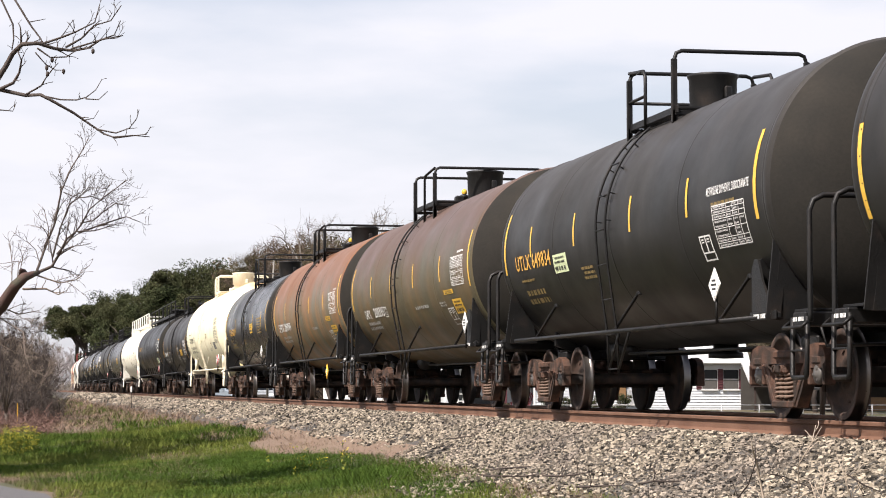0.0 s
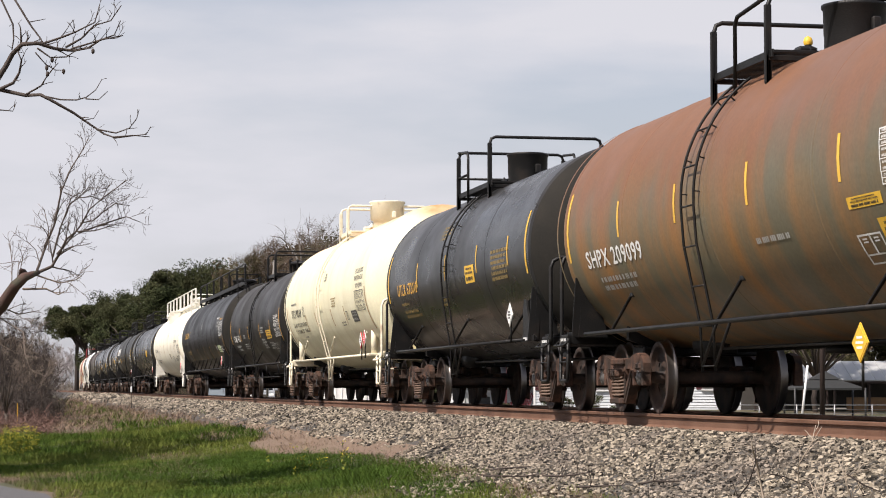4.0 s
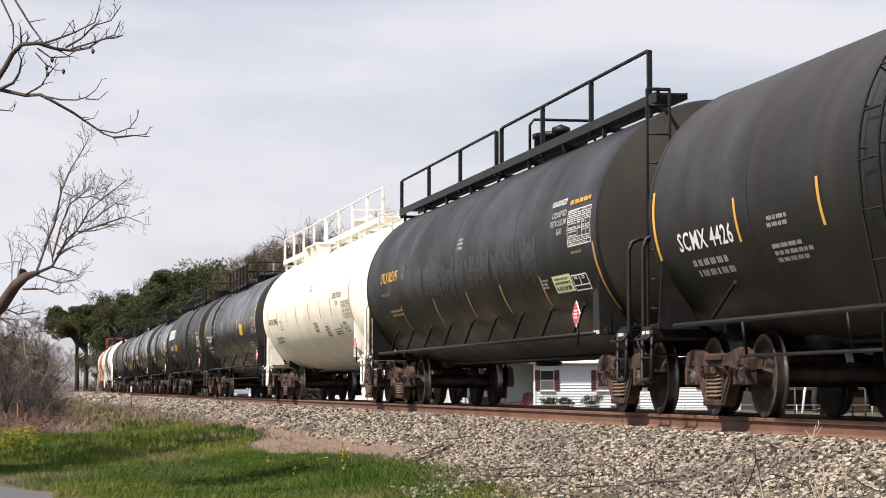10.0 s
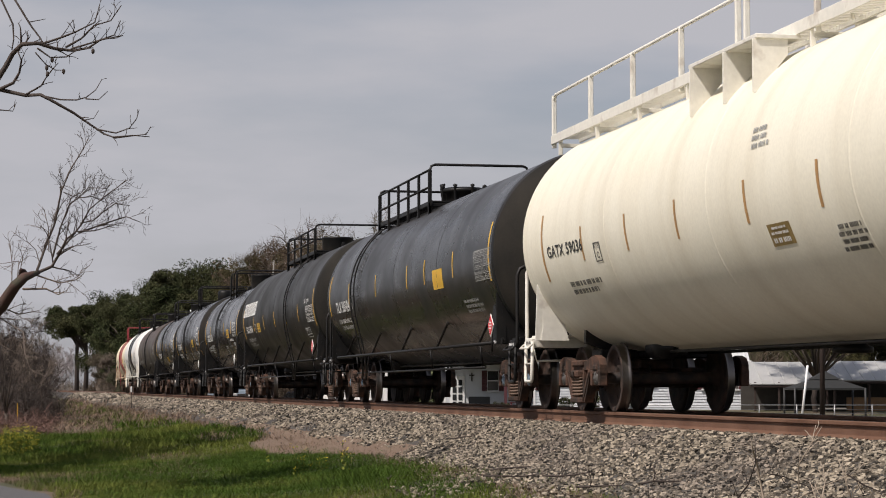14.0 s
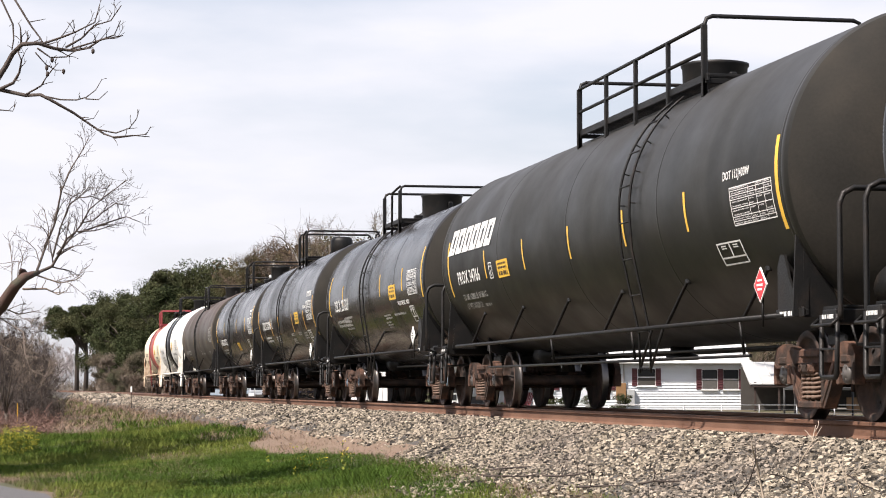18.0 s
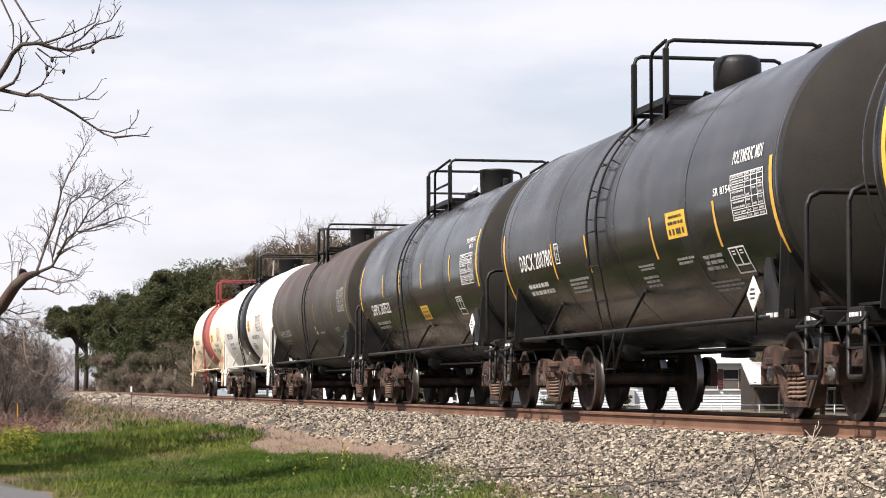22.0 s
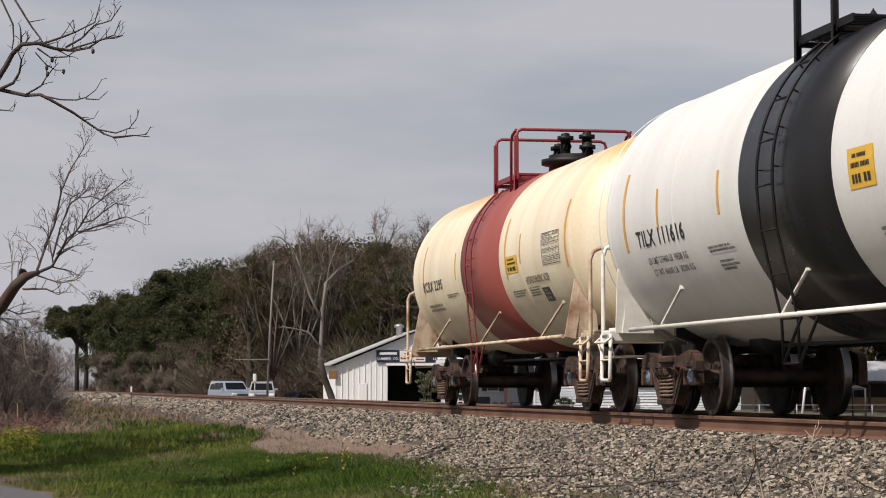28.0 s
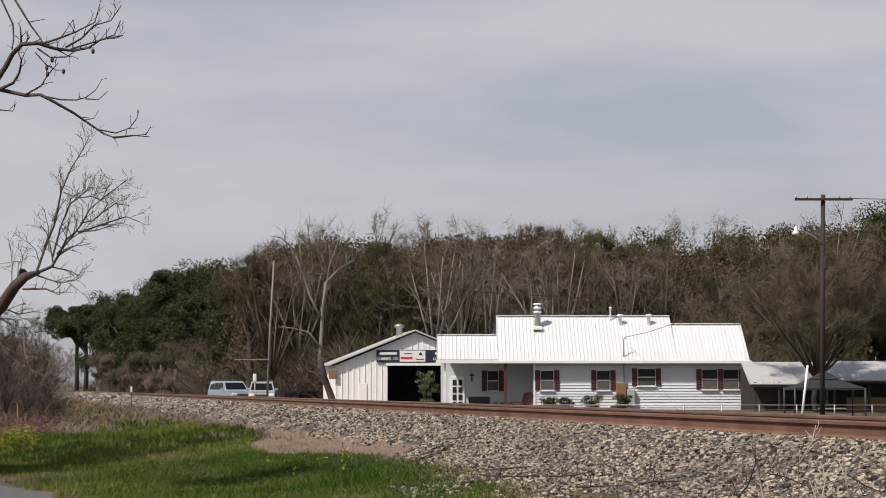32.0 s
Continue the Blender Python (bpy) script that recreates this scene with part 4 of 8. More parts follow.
WHITE_TRIM = material("white_trim_paint", (0.74, 0.72, 0.65), 0.5, 0, 0.12, 3, 14, 0.05, second=(0.45, 0.40, 0.34), edges=(0.58, 0.75))
RUSTY_CREAM = material("rust_stained_cream_paint", (0.62, 0.50, 0.36), 0.6, 0, 0.25, 3, 40, 0.2, second=(0.25, 0.13, 0.07), edges=(0.45, 0.68))
RED_TRIM = material("dark_red_trim_paint", (0.24, 0.035, 0.04), 0.5, 0, 0.25, 4, 40)
DINGY = material("rust_stained_under_paint", (0.34, 0.29, 0.22), 0.65, 0, 0.3, 3, 40, 0.2, second=(0.13, 0.075, 0.045), edges=(0.42, 0.62))

SPECS = [
    dict(label='brown-dusted black tank car at the head of the visible train', size=(1.52, 2.361), skin=CHARCOAL, platform=(-0.9, 1.1), tapes=[-3.89, -1.39, 1.11, 3.61],
         end_tapes=[-5.97, 5.86], tape_h=[-0.374, -0.004], ladder_x=-0.29, words=[], lines=[], blocks=[], boxes=[], labels=[], placards=[]),
    dict(label='charcoal black tank car with yellow lettering and side ladder', size=(1.5, 2.366), skin=CHARCOAL, rear=6.08, platform=(-1.25, 0.77), dome=(0.31, 0.45), dome_x=-0.35, rail_top=4.48,
         sides=True, tapes=[3.3, 0.97, -1.77, -4.27], end_tapes=[5.62, -5.95], ladder_x=-0.35,
         words=[('UTLX 649834', -5.27, -3.13, -0.32, -0.105, 'orange'), ('METHYLENE DIPHENYL DIISOCYANATE', 4.04, 5.45, 0.015, 0.105, 'white')],
         lines=[(-5.14, -4.24, -0.5, -0.44, 1, 'dim'), (-5.1, -3.78, -0.85, -0.58, 2, 'dim'), (-1.6, -0.9, -0.623, -0.423, 3, 'dim'), (4.2, 5.2, -0.103, -0.043, 1, 'dim')],
         blocks=[(4.2, 5.28, -0.565, -0.1, 'white')], boxes=[(3.6, 4.0, -0.68, -0.39, 'white')], labels=[(-3.0, -2.26, -0.465, -0.205, 'lime', 'black')],
         placards=[(4.3, 1.42, 'white', 'white')], tape_h=[-0.153, 0.287], rail_w=0.86, side_rail=(-1.25, -0.5)),
    dict(label='rust-filmed dark tank car with white lettering', size=(1.555, 2.376), skin=RUST_BROWN, cap='amber', rear=6.28, platform=(-1.29, 0.75), dome=(0.34, 0.48), dome_x=0.37, rail_top=4.47,
         tapes=[3.79, 1.18, -1.32, -3.69], end_tapes=[6.28, -6.22], ladder_x=-0.82, words=[('SHPX', -4.85, -4.15, -0.61, -0.43, 'white'), ('208395', -3.7, -2.5, -0.61, -0.41, 'white')],
         lines=[(-4.87, -3.07, -0.873, -0.653, 2, 'grey'), (0.93, 2.53, -0.613, -0.513, 1, 'grey'), (5.33, 5.93, 0.207, 0.267, 1, 'white'), (3.33, 4.03, -0.643, -0.543, 2, 'grey')],
         blocks=[(4.8, 5.85, -0.33, 0.157, 'white')], boxes=[(3.85, 4.37, -1.02, -0.69, 'white'), (-2.42, -2.12, -0.64, -0.43, 'white')],
         labels=[(3.97, 4.77, -0.45, -0.372, 'amber', 'black'), (4.48, 5.23, -0.82, -0.55, 'amber', 'black')], placards=[(5.78, 1.4, 'white', 'white')], tape_h=[-0.203, 0.237], rail_w=1.05,
         side_rail=(-0.29, 0.75)),
    dict(label='orange-rusted tank car with streaked sides and white lettering', size=(1.565, 2.386), skin=RUST_ORANGE, cap='amber', platform=(-1.17, 0.67), dome=(0.34, 0.44), dome_x=0.45,
         rail_top=4.46, tapes=[3.98, 1.4, -1.1, -3.47], end_tapes=[6.42, -5.95], ladder_x=-0.6, words=[('SHPX 209099', -5.15, -2.6, -0.526, -0.306, 'white')],
         lines=[(-4.85, -3.05, -0.856, -0.626, 2, 'grey'), (1.35, 2.75, -0.626, -0.526, 1, 'grey'), (5.65, 6.25, 0.194, 0.254, 1, 'white')], blocks=[(4.95, 6.0, -0.33, 0.16, 'white')],
         boxes=[(4.0, 4.55, -1.03, -0.72, 'white')], labels=[(4.05, 4.85, -0.48, -0.37, 'amber', 'black'), (4.6, 5.4, -0.86, -0.6, 'amber', 'black')],
         placards=[(4.3, 0.72, 'amber', 'amber')], tape_h=[-0.216, 0.224], rail_w=1.06, side_rail=(-0.41, 0.67)),
    dict(label='slate black tank car with yellow lettering and yellow panel', size=(1.52, 2.361), skin=SLATE, rear=6.2, platform=(-1.75, 0.9), dome=(0.35, 0.5), dome_x=-0.45, rail_top=4.55,
         sides=True, tapes=[-0.27, -2.93, 2.37, 4.67], end_tapes=[-6.06, 5.87], ladder_x=-0.23, words=[('UTLX 672010', -5.03, -2.95, -0.274, -0.064, 'orange')],
         lines=[(-4.93, -3.73, -0.474, -0.394, 1, 'dim'), (-4.73, -3.03, -0.724, -0.534, 2, 'dim'), (-0.93, -0.13, -0.624, -0.454, 2, 'dim'), (3.47, 4.87, -0.374, 0.126, 6, 'dim'), (-1.2, -0.3, 0.56, 0.86, 4, 'dim')],
         labels=[(1.45, 2.17, -0.324, -0.035, 'amber', 'black')], placards=[(4.77, 1.42, 'white', 'white')], tape_h=[-0.184, 0.256], blocks=[], boxes=[], side_rail=(-1.75, -0.9)),
    dict(label='aged cream tank car with black lettering and rusty shoulders', size=(1.655, 2.487), skin=CREAM, trim=CREAM_TRIM, platform=(-1.18, -0.05), dome=(0.41, 0.62), dome_x=-0.15,
         rail_top=4.68, post=True, tape='brown', tapes=[3.54, 1.56, -1.15, -2.87], tape_h=[-0.78, -0.34], end_tapes=[6.79, -6.36], ladder_x=-0.15, sill_ink='ink',
         words=[('UTLX 902169', -5.4, -3.57, -0.35, -0.15, 'black'), ('LD LMT 179700 LBS  81550 KGS', -5.4, -2.95, -0.605, -0.505, 'black'), ('LT WT 83300 LBS  37750 KGS', -5.4, -2.9, -0.775, -0.675, 'black'), ('ETHYLENE OXIDE', 5.44, 6.49, 0.282, 0.382, 'ink'), ('INHALATION HAZARD', 5.39, 6.54, 0.132, 0.232, 'ink'), ('DOT 105J300W', 5.59, 6.49, -0.028, 0.062, 'ink')],
         lines=[(-5.46, -4.25, -0.03, 0.045, 1, 'ink'), (0.5, 0.95, 0.34, 0.55, 3, 'ink'), (-4.21, -3.41, -0.918, -0.868, 1, 'ink'), (2.69, 3.59, -0.788, -0.668, 2, 'ink'), (1.84, 2.59, -0.308, -0.088, 4, 'dim')],
         blocks=[(5.39, 6.59, -0.528, -0.088, 'ink')], boxes=[(-3.26, -3.0, -0.36, -0.12, 'ink'), (3.74, 3.99, -0.668, -0.468, 'ink')], labels=[(4.49, 5.29, -0.748, -0.488, 'ink', 'grey')],
         placards=[(5.39, 1.35, 'white', 'red'), (5.87, 1.38, 'red', 'white')]),
    dict(label='matt black tank car with white lettering', size=(1.555, 2.346), skin=CHARCOAL, platform=(-0.85, 1.1), top='cover', rail_top=4.48, tapes=[4.49, 1.72, -1.49, -3.91],
         tape_h=[-0.528, -0.068], tape='orange', end_tapes=[6.89, -6.81], ladder_x=-0.26, pipe_rail=True,
         words=[('SCMX 4426', -6.0, -4.1, -0.51, -0.3, 'white'), ('DOT 111A100W3', 5.54, 6.59, -0.068, 0.042, 'white')],
         lines=[(-5.72, -3.9, -0.83, -0.58, 2, 'grey'), (-3.06, -2.37, -0.44, -0.3, 2, 'grey'), (-3.08, -1.93, -0.81, -0.585, 3, 'grey'), (1.94, 2.84, -0.388, -0.188, 3, 'grey'), (1.94, 2.94, -0.868, -0.528, 4, 'grey'), (3.54, 4.64, -0.918, -0.668, 3, 'grey')],
         blocks=[(5.54, 6.79, -0.568, -0.108, 'white')], boxes=[(4.24, 5.34, -1.028, -0.748, 'grey')], labels=[(3.29, 4.44, -0.588, -0.328, 'amber', 'black')], placards=[]),
    dict(label='long black tank car with a railed walkway along its top', size=(1.62, 2.381), skin=BLACK, walk='black', platform=(-9.75, 9.3), end_ladder=(10.0, -1.15, -0.86), rail_top=4.69,
         split=((-9.75, -0.4, 4), (0.0, 8.85, 4)), dome_x=0.9, braces=9, scrawl=True, tape='brown', tapes=[5.9, 3.3, 0.74, -2.14, -5.43], tape_h=[-0.967, -0.497], tape_lean=0.0,
         end_tapes=[9.07],
         words=[('THE TANK CAR PEOPLE', -7.31, -6.33, -0.262, -0.202, 'dim'), ('UTLX 805197', -7.35, -5.42, 0.0, 0.2, 'orange'), ('NON-ODORIZED', 6.82, 7.62, 0.403, 0.483, 'white'), ('LIQUEFIED', 6.92, 7.72, 0.243, 0.323, 'grey'), ('PETROLEUM', 6.87, 7.72, 0.123, 0.203, 'grey'), ('GAS', 7.22, 7.52, 0.003, 0.083, 'grey')],
         lines=[(-6.68, -5.08, -0.687, -0.517, 2, 'dim'), (0.25, 0.75, 0.22, 0.44, 3, 'grey'), (7.82, 9.02, 0.363, 0.463, 1, 'orange'), (7.92, 8.52, -0.297, -0.237, 1, 'dim'), (5.82, 6.42, -0.687, -0.537, 3, 'grey')],
         blocks=[(7.82, 9.02, -0.197, 0.283, 'white')], boxes=[(7.62, 8.42, -0.797, -0.567, 'white'), (-4.96, -4.7, 0, 0.23, 'dim')], labels=[(6.57, 7.57, -0.787, -0.537, 'lime', 'black')],
         placards=[(7.82, 1.3, 'red', 'white')]),
    dict(label='ivory white tank car with a white railed walkway along its top', size=(1.61, 2.43), skin=IVORY, trim=WHITE_TRIM, walk='white', rear=8.5, platform=(-9.9, 8.0), rail_top=4.74,
         no_rail=True, end_ladder=(9.06, -1.09, -0.80), split=((-9.9, -1.2, 5), (-0.9, 8.0, 5)), dome_x=1.4, braces=0, tape='brown',
         tapes=[5.2, 3.36, 1.27, -1.13, -3.2, -5.3], tape_h=[-0.455, -0.01], end_tapes=[8.16, -7.44], sill_ink='ink', iron=DINGY,
         words=[('GATX 59036', -7.18, -5.28, -0.32, -0.165, 'black'), ('LIQUEFIED PETROLEUM', 5.56, 6.96, -0.052, 0.068, 'ink'), ('GAS', 6.06, 6.36, -0.212, -0.112, 'ink')],
         lines=[(-6.44, -4.74, -0.892, -0.662, 2, 'ink'), (1.4, 2.0, 0.28, 0.54, 3, 'grey'), (4.76, 6.16, -0.912, -0.732, 3, 'ink'), (3.46, 4.26, -0.912, -0.612, 4, 'ink'), (5.96, 6.36, -0.762, -0.632, 3, 'ink')],
         blocks=[(6.91, 8.06, -0.552, -0.162, 'ink')], boxes=[(-4.74, -4.44, -0.512, -0.262, 'ink'), (6.46, 7.06, -0.862, -0.632, 'ink')],
         labels=[(1.74, 2.38, -0.74, -0.51, 'dim', 'white')], placards=[(8.46, 1.3, 'red', 'white')]),
    dict(label='slate black tank car with white lettering and long top railing', reservoir=True, size=(1.605, 2.396), skin=SLATE, platform=(-5.4, 0.5), posts=6, top='cover', dome_x=-1.0,
         rail_top=4.62, tapes=[-2.12, -5.73, 1.52, 3.32, 5.92], end_tapes=[-8.67, 8.79], ladder_x=-5.01, caps=CAP_BLUE, braces=5,
         words=[('TILX 303424', -7.7, -5.75, -0.38, -0.14, 'white'), ('LD LMT 165400 LB  75050 KG', -7.7, -6.0, -0.63, -0.54, 'white'), ('LT WT 97600 LB  44250 KG', -7.6, -6.0, -0.785, -0.695, 'white')],
         lines=[(6.29, 7.79, -0.868, -0.598, 3, 'grey')], blocks=[(7.69, 8.89, -0.378, 0.102, 'grey')], boxes=[(-5.56, -5.34, -0.35, -0.11, 'white')],
         labels=[(4.09, 4.99, -0.358, -0.018, 'amber', 'amber')], placards=[(8.49, 1.3, 'red', 'white')], pipe_rail=True, tape_h=[-0.228, 0.212]),
    dict(label='dusty olive black tank car with a large white block logo', reservoir=True, size=(1.59, 2.456), skin=OLIVE, platform=(-1.6, 4.2), posts=5, dome=(0.42, 0.4), dome_x=1.6,
         rail_top=4.65, tapes=[0.13, 2.83, 5.37, -2.57, -5.21], tape_h=[-0.42, 0.02], end_tapes=[-8.1, 8.4], ladder_x=2.95, logo=True, pipe_rail=True, braces=6,
         words=[('PROX 34766', -7.42, -5.68, -0.42, -0.215, 'white'), ('DOT 112J400W', 6.75, 7.6, 0.014, 0.104, 'white'), ('LD LMT 152800 LB  69 300 KG', -7.36, -5.56, -0.70, -0.60, 'grey'), ('LT WT 110200 LB', -7.4, -6.2, -0.86, -0.76, 'grey')], lines=[(-6.1, -5.5, -0.86, -0.78, 1, 'grey')],
         blocks=[(6.95, 8.25, -0.476, -0.076, 'white')], boxes=[(-4.95, -4.72, -0.442, -0.187, 'white'), (6.15, 6.95, -0.876, -0.616, 'white')],
         labels=[(-4.38, -3.62, -0.459, -0.19, 'amber', 'black')], placards=[(7.65, 1.35, 'red', 'white')]),
    dict(label='glossy black tank car with white lettering and yellow panel', rail_reach=1.57, size=(1.53, 2.371), skin=GLOSSY, rail_w=1.0, side_rail=(-0.14, 0.84), platform=(-1.09, 0.84), dome=(0.42, 0.43), dome_x=0.22, rail_top=4.49,
         tapes=[4.06, 1.46, -1.14, -3.64], end_tapes=[6.11, -5.74], ladder_x=-0.74, caps=CAP_BLUE,
         words=[('DBCX 201327', -4.9, -2.85, -0.31, -0.055, 'white'), ('POLYMERIC MDI', 3.4, 4.59, -0.452, -0.37, 'white')],
         lines=[(-5.0, -3.06, -0.68, -0.48, 2, 'grey'), (-3.9, -2.6, -0.77, -0.43, 4, 'grey'), (1.4, 2.36, -0.68, -0.56, 2, 'grey'), (1.36, 2.03, -0.88, -0.71, 3, 'grey'), (2.57, 4.27, -0.64, -0.565, 1, 'grey')],
         blocks=[(4.64, 5.63, -0.3, 0.162, 'white')], boxes=[(4.48, 4.9, -0.825, -0.5, 'white')], labels=[(2.52, 3.27, -0.315, -0.03, 'amber', 'black')],
         placards=[(5.14, 1.30, 'white', 'white')], tape_h=[-0.197, 0.243]),
    dict(label='black tank car with orange stripes and a rounded hood on top', rail_reach=1.57, size=(1.57, 2.411), skin=GLOSSY, rail_w=1.0, side_rail=(-0.25, 0.39), rear=6.25, platform=(-1.03, 0.39), top='hood', dome_x=0.14, rail_top=4.59,
         tape='orange', tapes=[3.96, 1.58, -1.44, -3.27], tape_h=[-0.607, -0.107], end_tapes=[5.81, -6.19], ladder_x=-1.04,
         words=[('DBCX 200780', -5.24, -3.32, -0.398, -0.17, 'white'), ('POLYMERIC MDI', 4.6, 5.53, 0.21, 0.35, 'white'), ('SR 8754', 4.0, 4.57, -0.066, 0.015, 'white')],
         lines=[(-5.1, -3.3, -0.78, -0.57, 2, 'white'), (-2.75, -1.62, -0.85, -0.62, 4, 'grey'), (0.68, 1.56, -0.71, -0.625, 2, 'grey'), (0.65, 1.41, -0.935, -0.765, 3, 'grey'), (2.2, 2.98, -0.72, -0.62, 2, 'grey'), (3.13, 3.95, -0.846, -0.64, 3, 'grey'), (2.95, 4.06, -1.12, -0.965, 3, 'grey')],
         blocks=[(4.57, 5.6, -0.374, 0.1, 'white')], boxes=[(4.1, 4.61, -0.94, -0.63, 'white'), (-3.1, -2.87, -0.4, -0.12, 'white')], labels=[(2.2, 2.94, -0.41, -0.11, 'amber', 'black')],
         placards=[(5.07, 1.27, 'white', 'white')]),
    dict(label='glossy blue-black tank car with white lettering', rail_reach=1.57, cap='white', size=(1.53, 2.372), skin=GLOSSY, rear=6.12, platform=(-1.46, 0.7), posts=3, dome=(0.31, 0.44), dome_x=0.46,
         rail_top=4.53, tapes=[3.64, 0.95, -1.34, -3.26], end_tapes=[5.91, -6.09], ladder_x=-1.14,
         words=[('SHPX 207522', -4.88, -2.73, -0.553, -0.34, 'white'), ('POLYMERIC', 5.0, 5.72, 0.33, 0.41, 'white'), ('MDI', 5.3, 5.55, 0.23, 0.30, 'white')],
         lines=[(-4.83, -2.98, -0.875, -0.67, 2, 'grey'), (0.44, 0.8, -0.98, -0.87, 3, 'grey')], blocks=[(4.6, 5.62, -0.344, 0.155, 'white')], boxes=[(3.78, 4.25, -0.843, -0.51, 'white')],
         labels=[(0.39, 1.09, -0.826, -0.553, 'amber', 'black')], placards=[(5.46, 1.35, 'white', 'white')], tape_h=[-0.23, 0.215], rail_w=0.93, side_rail=(-0.78, 0.7)),
    dict(label='brown-dusted black tank car with faded lettering', size=(1.52, 2.412), skin=DUST_BROWN, platform=(-0.46, 1.24), dome=(0.31, 0.45), dome_x=-0.2, rail_top=4.42, tape='dim',
         tapes=[4.7, 1.6, -1.28, -4.13], tape_h=[-0.457, 0.013], end_tapes=[7.02, -6.08], ladder_x=0.07, words=[('SHPX 210553', -5.8, -3.62, -0.698, -0.52, 'grey')],
         lines=[(-5.58, -3.98, -0.937, -0.767, 2, 'dim'), (1.87, 2.68, -0.78, -0.7, 1, 'grey'), (1.12, 1.45, -0.78, -0.52, 2, 'white'), (6.32, 6.92, 0.153, 0.213, 1, 'grey')],
         blocks=[(5.7, 6.74, -0.342, 0.15, 'grey')], boxes=[(4.49, 5.07, -1.056, -0.695, 'grey')], caps=CAP_GREY, labels=[], placards=[], rail_w=1.09, side_rail=(-0.46, 0.54)),
    dict(label='clean white tank car with a broad black band', size=(1.596, 2.397), skin=WHITE, trim=WHITE_TRIM, top_trim=STEEL_DARK, dome_paint=STEEL_DARK, platform=(-0.73, 0.32),
         dome=(0.4, 0.45), dome_x=0.35, rail_top=4.61, tapes=[1.72, -1.5, 4.47, -3.73], tape='orange', end_tapes=[-5.13, 6.17], band=(-0.78, 1.82, BLACK_BAND),
         band_label='satin black painted band', ladder_x=-0.03, ladder_paint=STEEL_DARK, caps=CAP_BLUE, sill_ink='ink',
         words=[('TILX 111616', -4.66, -2.8, -0.42, -0.228, 'black'), ('LD LMT 219400 LB  99500 KG', -4.43, -2.9, -0.645, -0.562, 'ink'), ('LT WT 66600 LB  30200 KG', -4.38, -2.82, -0.79, -0.71, 'ink'), ('HYDROCHLORIC ACID', 2.97, 4.97, -0.577, -0.457, 'black')],
         lines=[(-2.2, -1.2, -0.64, -0.55, 2, 'ink'), (-2.0, -1.3, -0.86, -0.72, 3, 'ink'), (2.57, 3.57, -0.907, -0.677, 4, 'ink')], blocks=[(4.57, 5.77, -0.357, 0.093, 'ink')],
         labels=[(2.22, 2.83, -0.33, 0.03, 'amber', 'black')], tape_h=[-0.253, 0.21], boxes=[], placards=[]),
    dict(label='yellowed cream tank car with faded red band, last car', size=(1.455, 2.377), half=5.6, skin=ACID, trim=RUSTY_CREAM, top_trim=RED_TRIM, ladder_paint=RED_TRIM,
         rail_w=0.95, side_rail=(0.15, 0.51), platform=(-1.0, 0.51), top='valves', dome_x=0.5, rail_top=4.46, tapes=[2.92, -1.98], tape='orange', tape_h=[-0.213, 0.236], end_tapes=[5.67, 1.92, -4.93],
         band=(-1.46, 1.49, RED_BAND), band_label='faded red painted band', ladder_x=-0.78, iron=DINGY, sill_ink='ink', caps=CAP_BLUE,
         words=[('RCRX 2295', -5.0, -3.21, -0.315, -0.14, 'black'), ('HYDROCHLORIC ACID', 3.06, 4.46, -0.53, -0.42, 'ink')],
         lines=[(-4.9, -3.2, -0.7, -0.535, 2, 'ink'), (-3.0, -1.9, -0.5, -0.42, 2, 'ink'), (1.96, 2.85, -0.7, -0.585, 3, 'ink'), (3.0, 3.81, -0.73, -0.565, 4, 'ink')],
         blocks=[(4.3, 5.33, -0.314, 0.14, 'ink')], labels=[(1.98, 2.71, -0.324, -0.065, 'amber', 'black'), (3.8, 4.25, -0.85, -0.625, 'ink', 'grey')], boxes=[], placards=[]),
]
SIGN_WORDS = ("LUMBER CO.", "PLATE", "C")
WORDS = letters(sorted({w[0] for s in SPECS for w in s.get("words", ())} | set(SIGN_WORDS)))


def build_train():
    for i, spec in enumerate(SPECS):
        car = tank_car(i, spec)
        if spec.get("logo"):   # six slanted white shapes in place of a company's name
            r, zc = spec["size"]
            bend = round_tank(r, zc, 0.014)
            tank = [c for c in car.children if c.name.startswith("tank")][0]
            for k in range(6):
                x, w, h0, h1, s = -8.05 + k * 0.56, 0.47, 0.085, 0.50, Shape()
                for a, b, c, d in ((0, 0.36, 0, 1), (0.66, 1, 0, 1), (0.36, 0.66, 0, 0.26), (0.36, 0.66, 0.74, 1)):
                    ha, hb = h0 + (h1 - h0) * c, h0 + (h1 - h0) * d
                    s.add([bend(x + w * a + 0.18 * c, ha), bend(x + w * b + 0.18 * c, ha), bend(x + w * b + 0.18 * d, hb), bend(x + w * a + 0.18 * d, hb)], [(0, 1, 2, 3)])
                part("logo_shape", s, INK["white"], tank, "white block shape of a painted logo")


build_train()

# ---- the ground and the track ----
GRASS_SOIL = material("grassy_soil", (0.050, 0.052, 0.020), 0.95, 0, 0.35, 0.35, 14, 0.6, 30, second=(0.095, 0.070, 0.042), edges=(0.42, 0.62))
# gravel bed darker than its stones, the shade of their gaps in its colour
BALLAST_BED = material("ballast_bed_painted_gap_shade", (0.055, 0.050, 0.044), 0.9, 0, 0.7, 1.1, 24, 1.0, 22, second=(0.06, 0.05, 0.042), edges=(0.5, 0.72))
STONE = material("crushed_limestone", (0.205, 0.175, 0.135), 0.88, 0, 0.4, 0.8, 60, 0.5, 40, second=(0.125, 0.105, 0.086), island=1.15, edges=(0.48, 0.68))
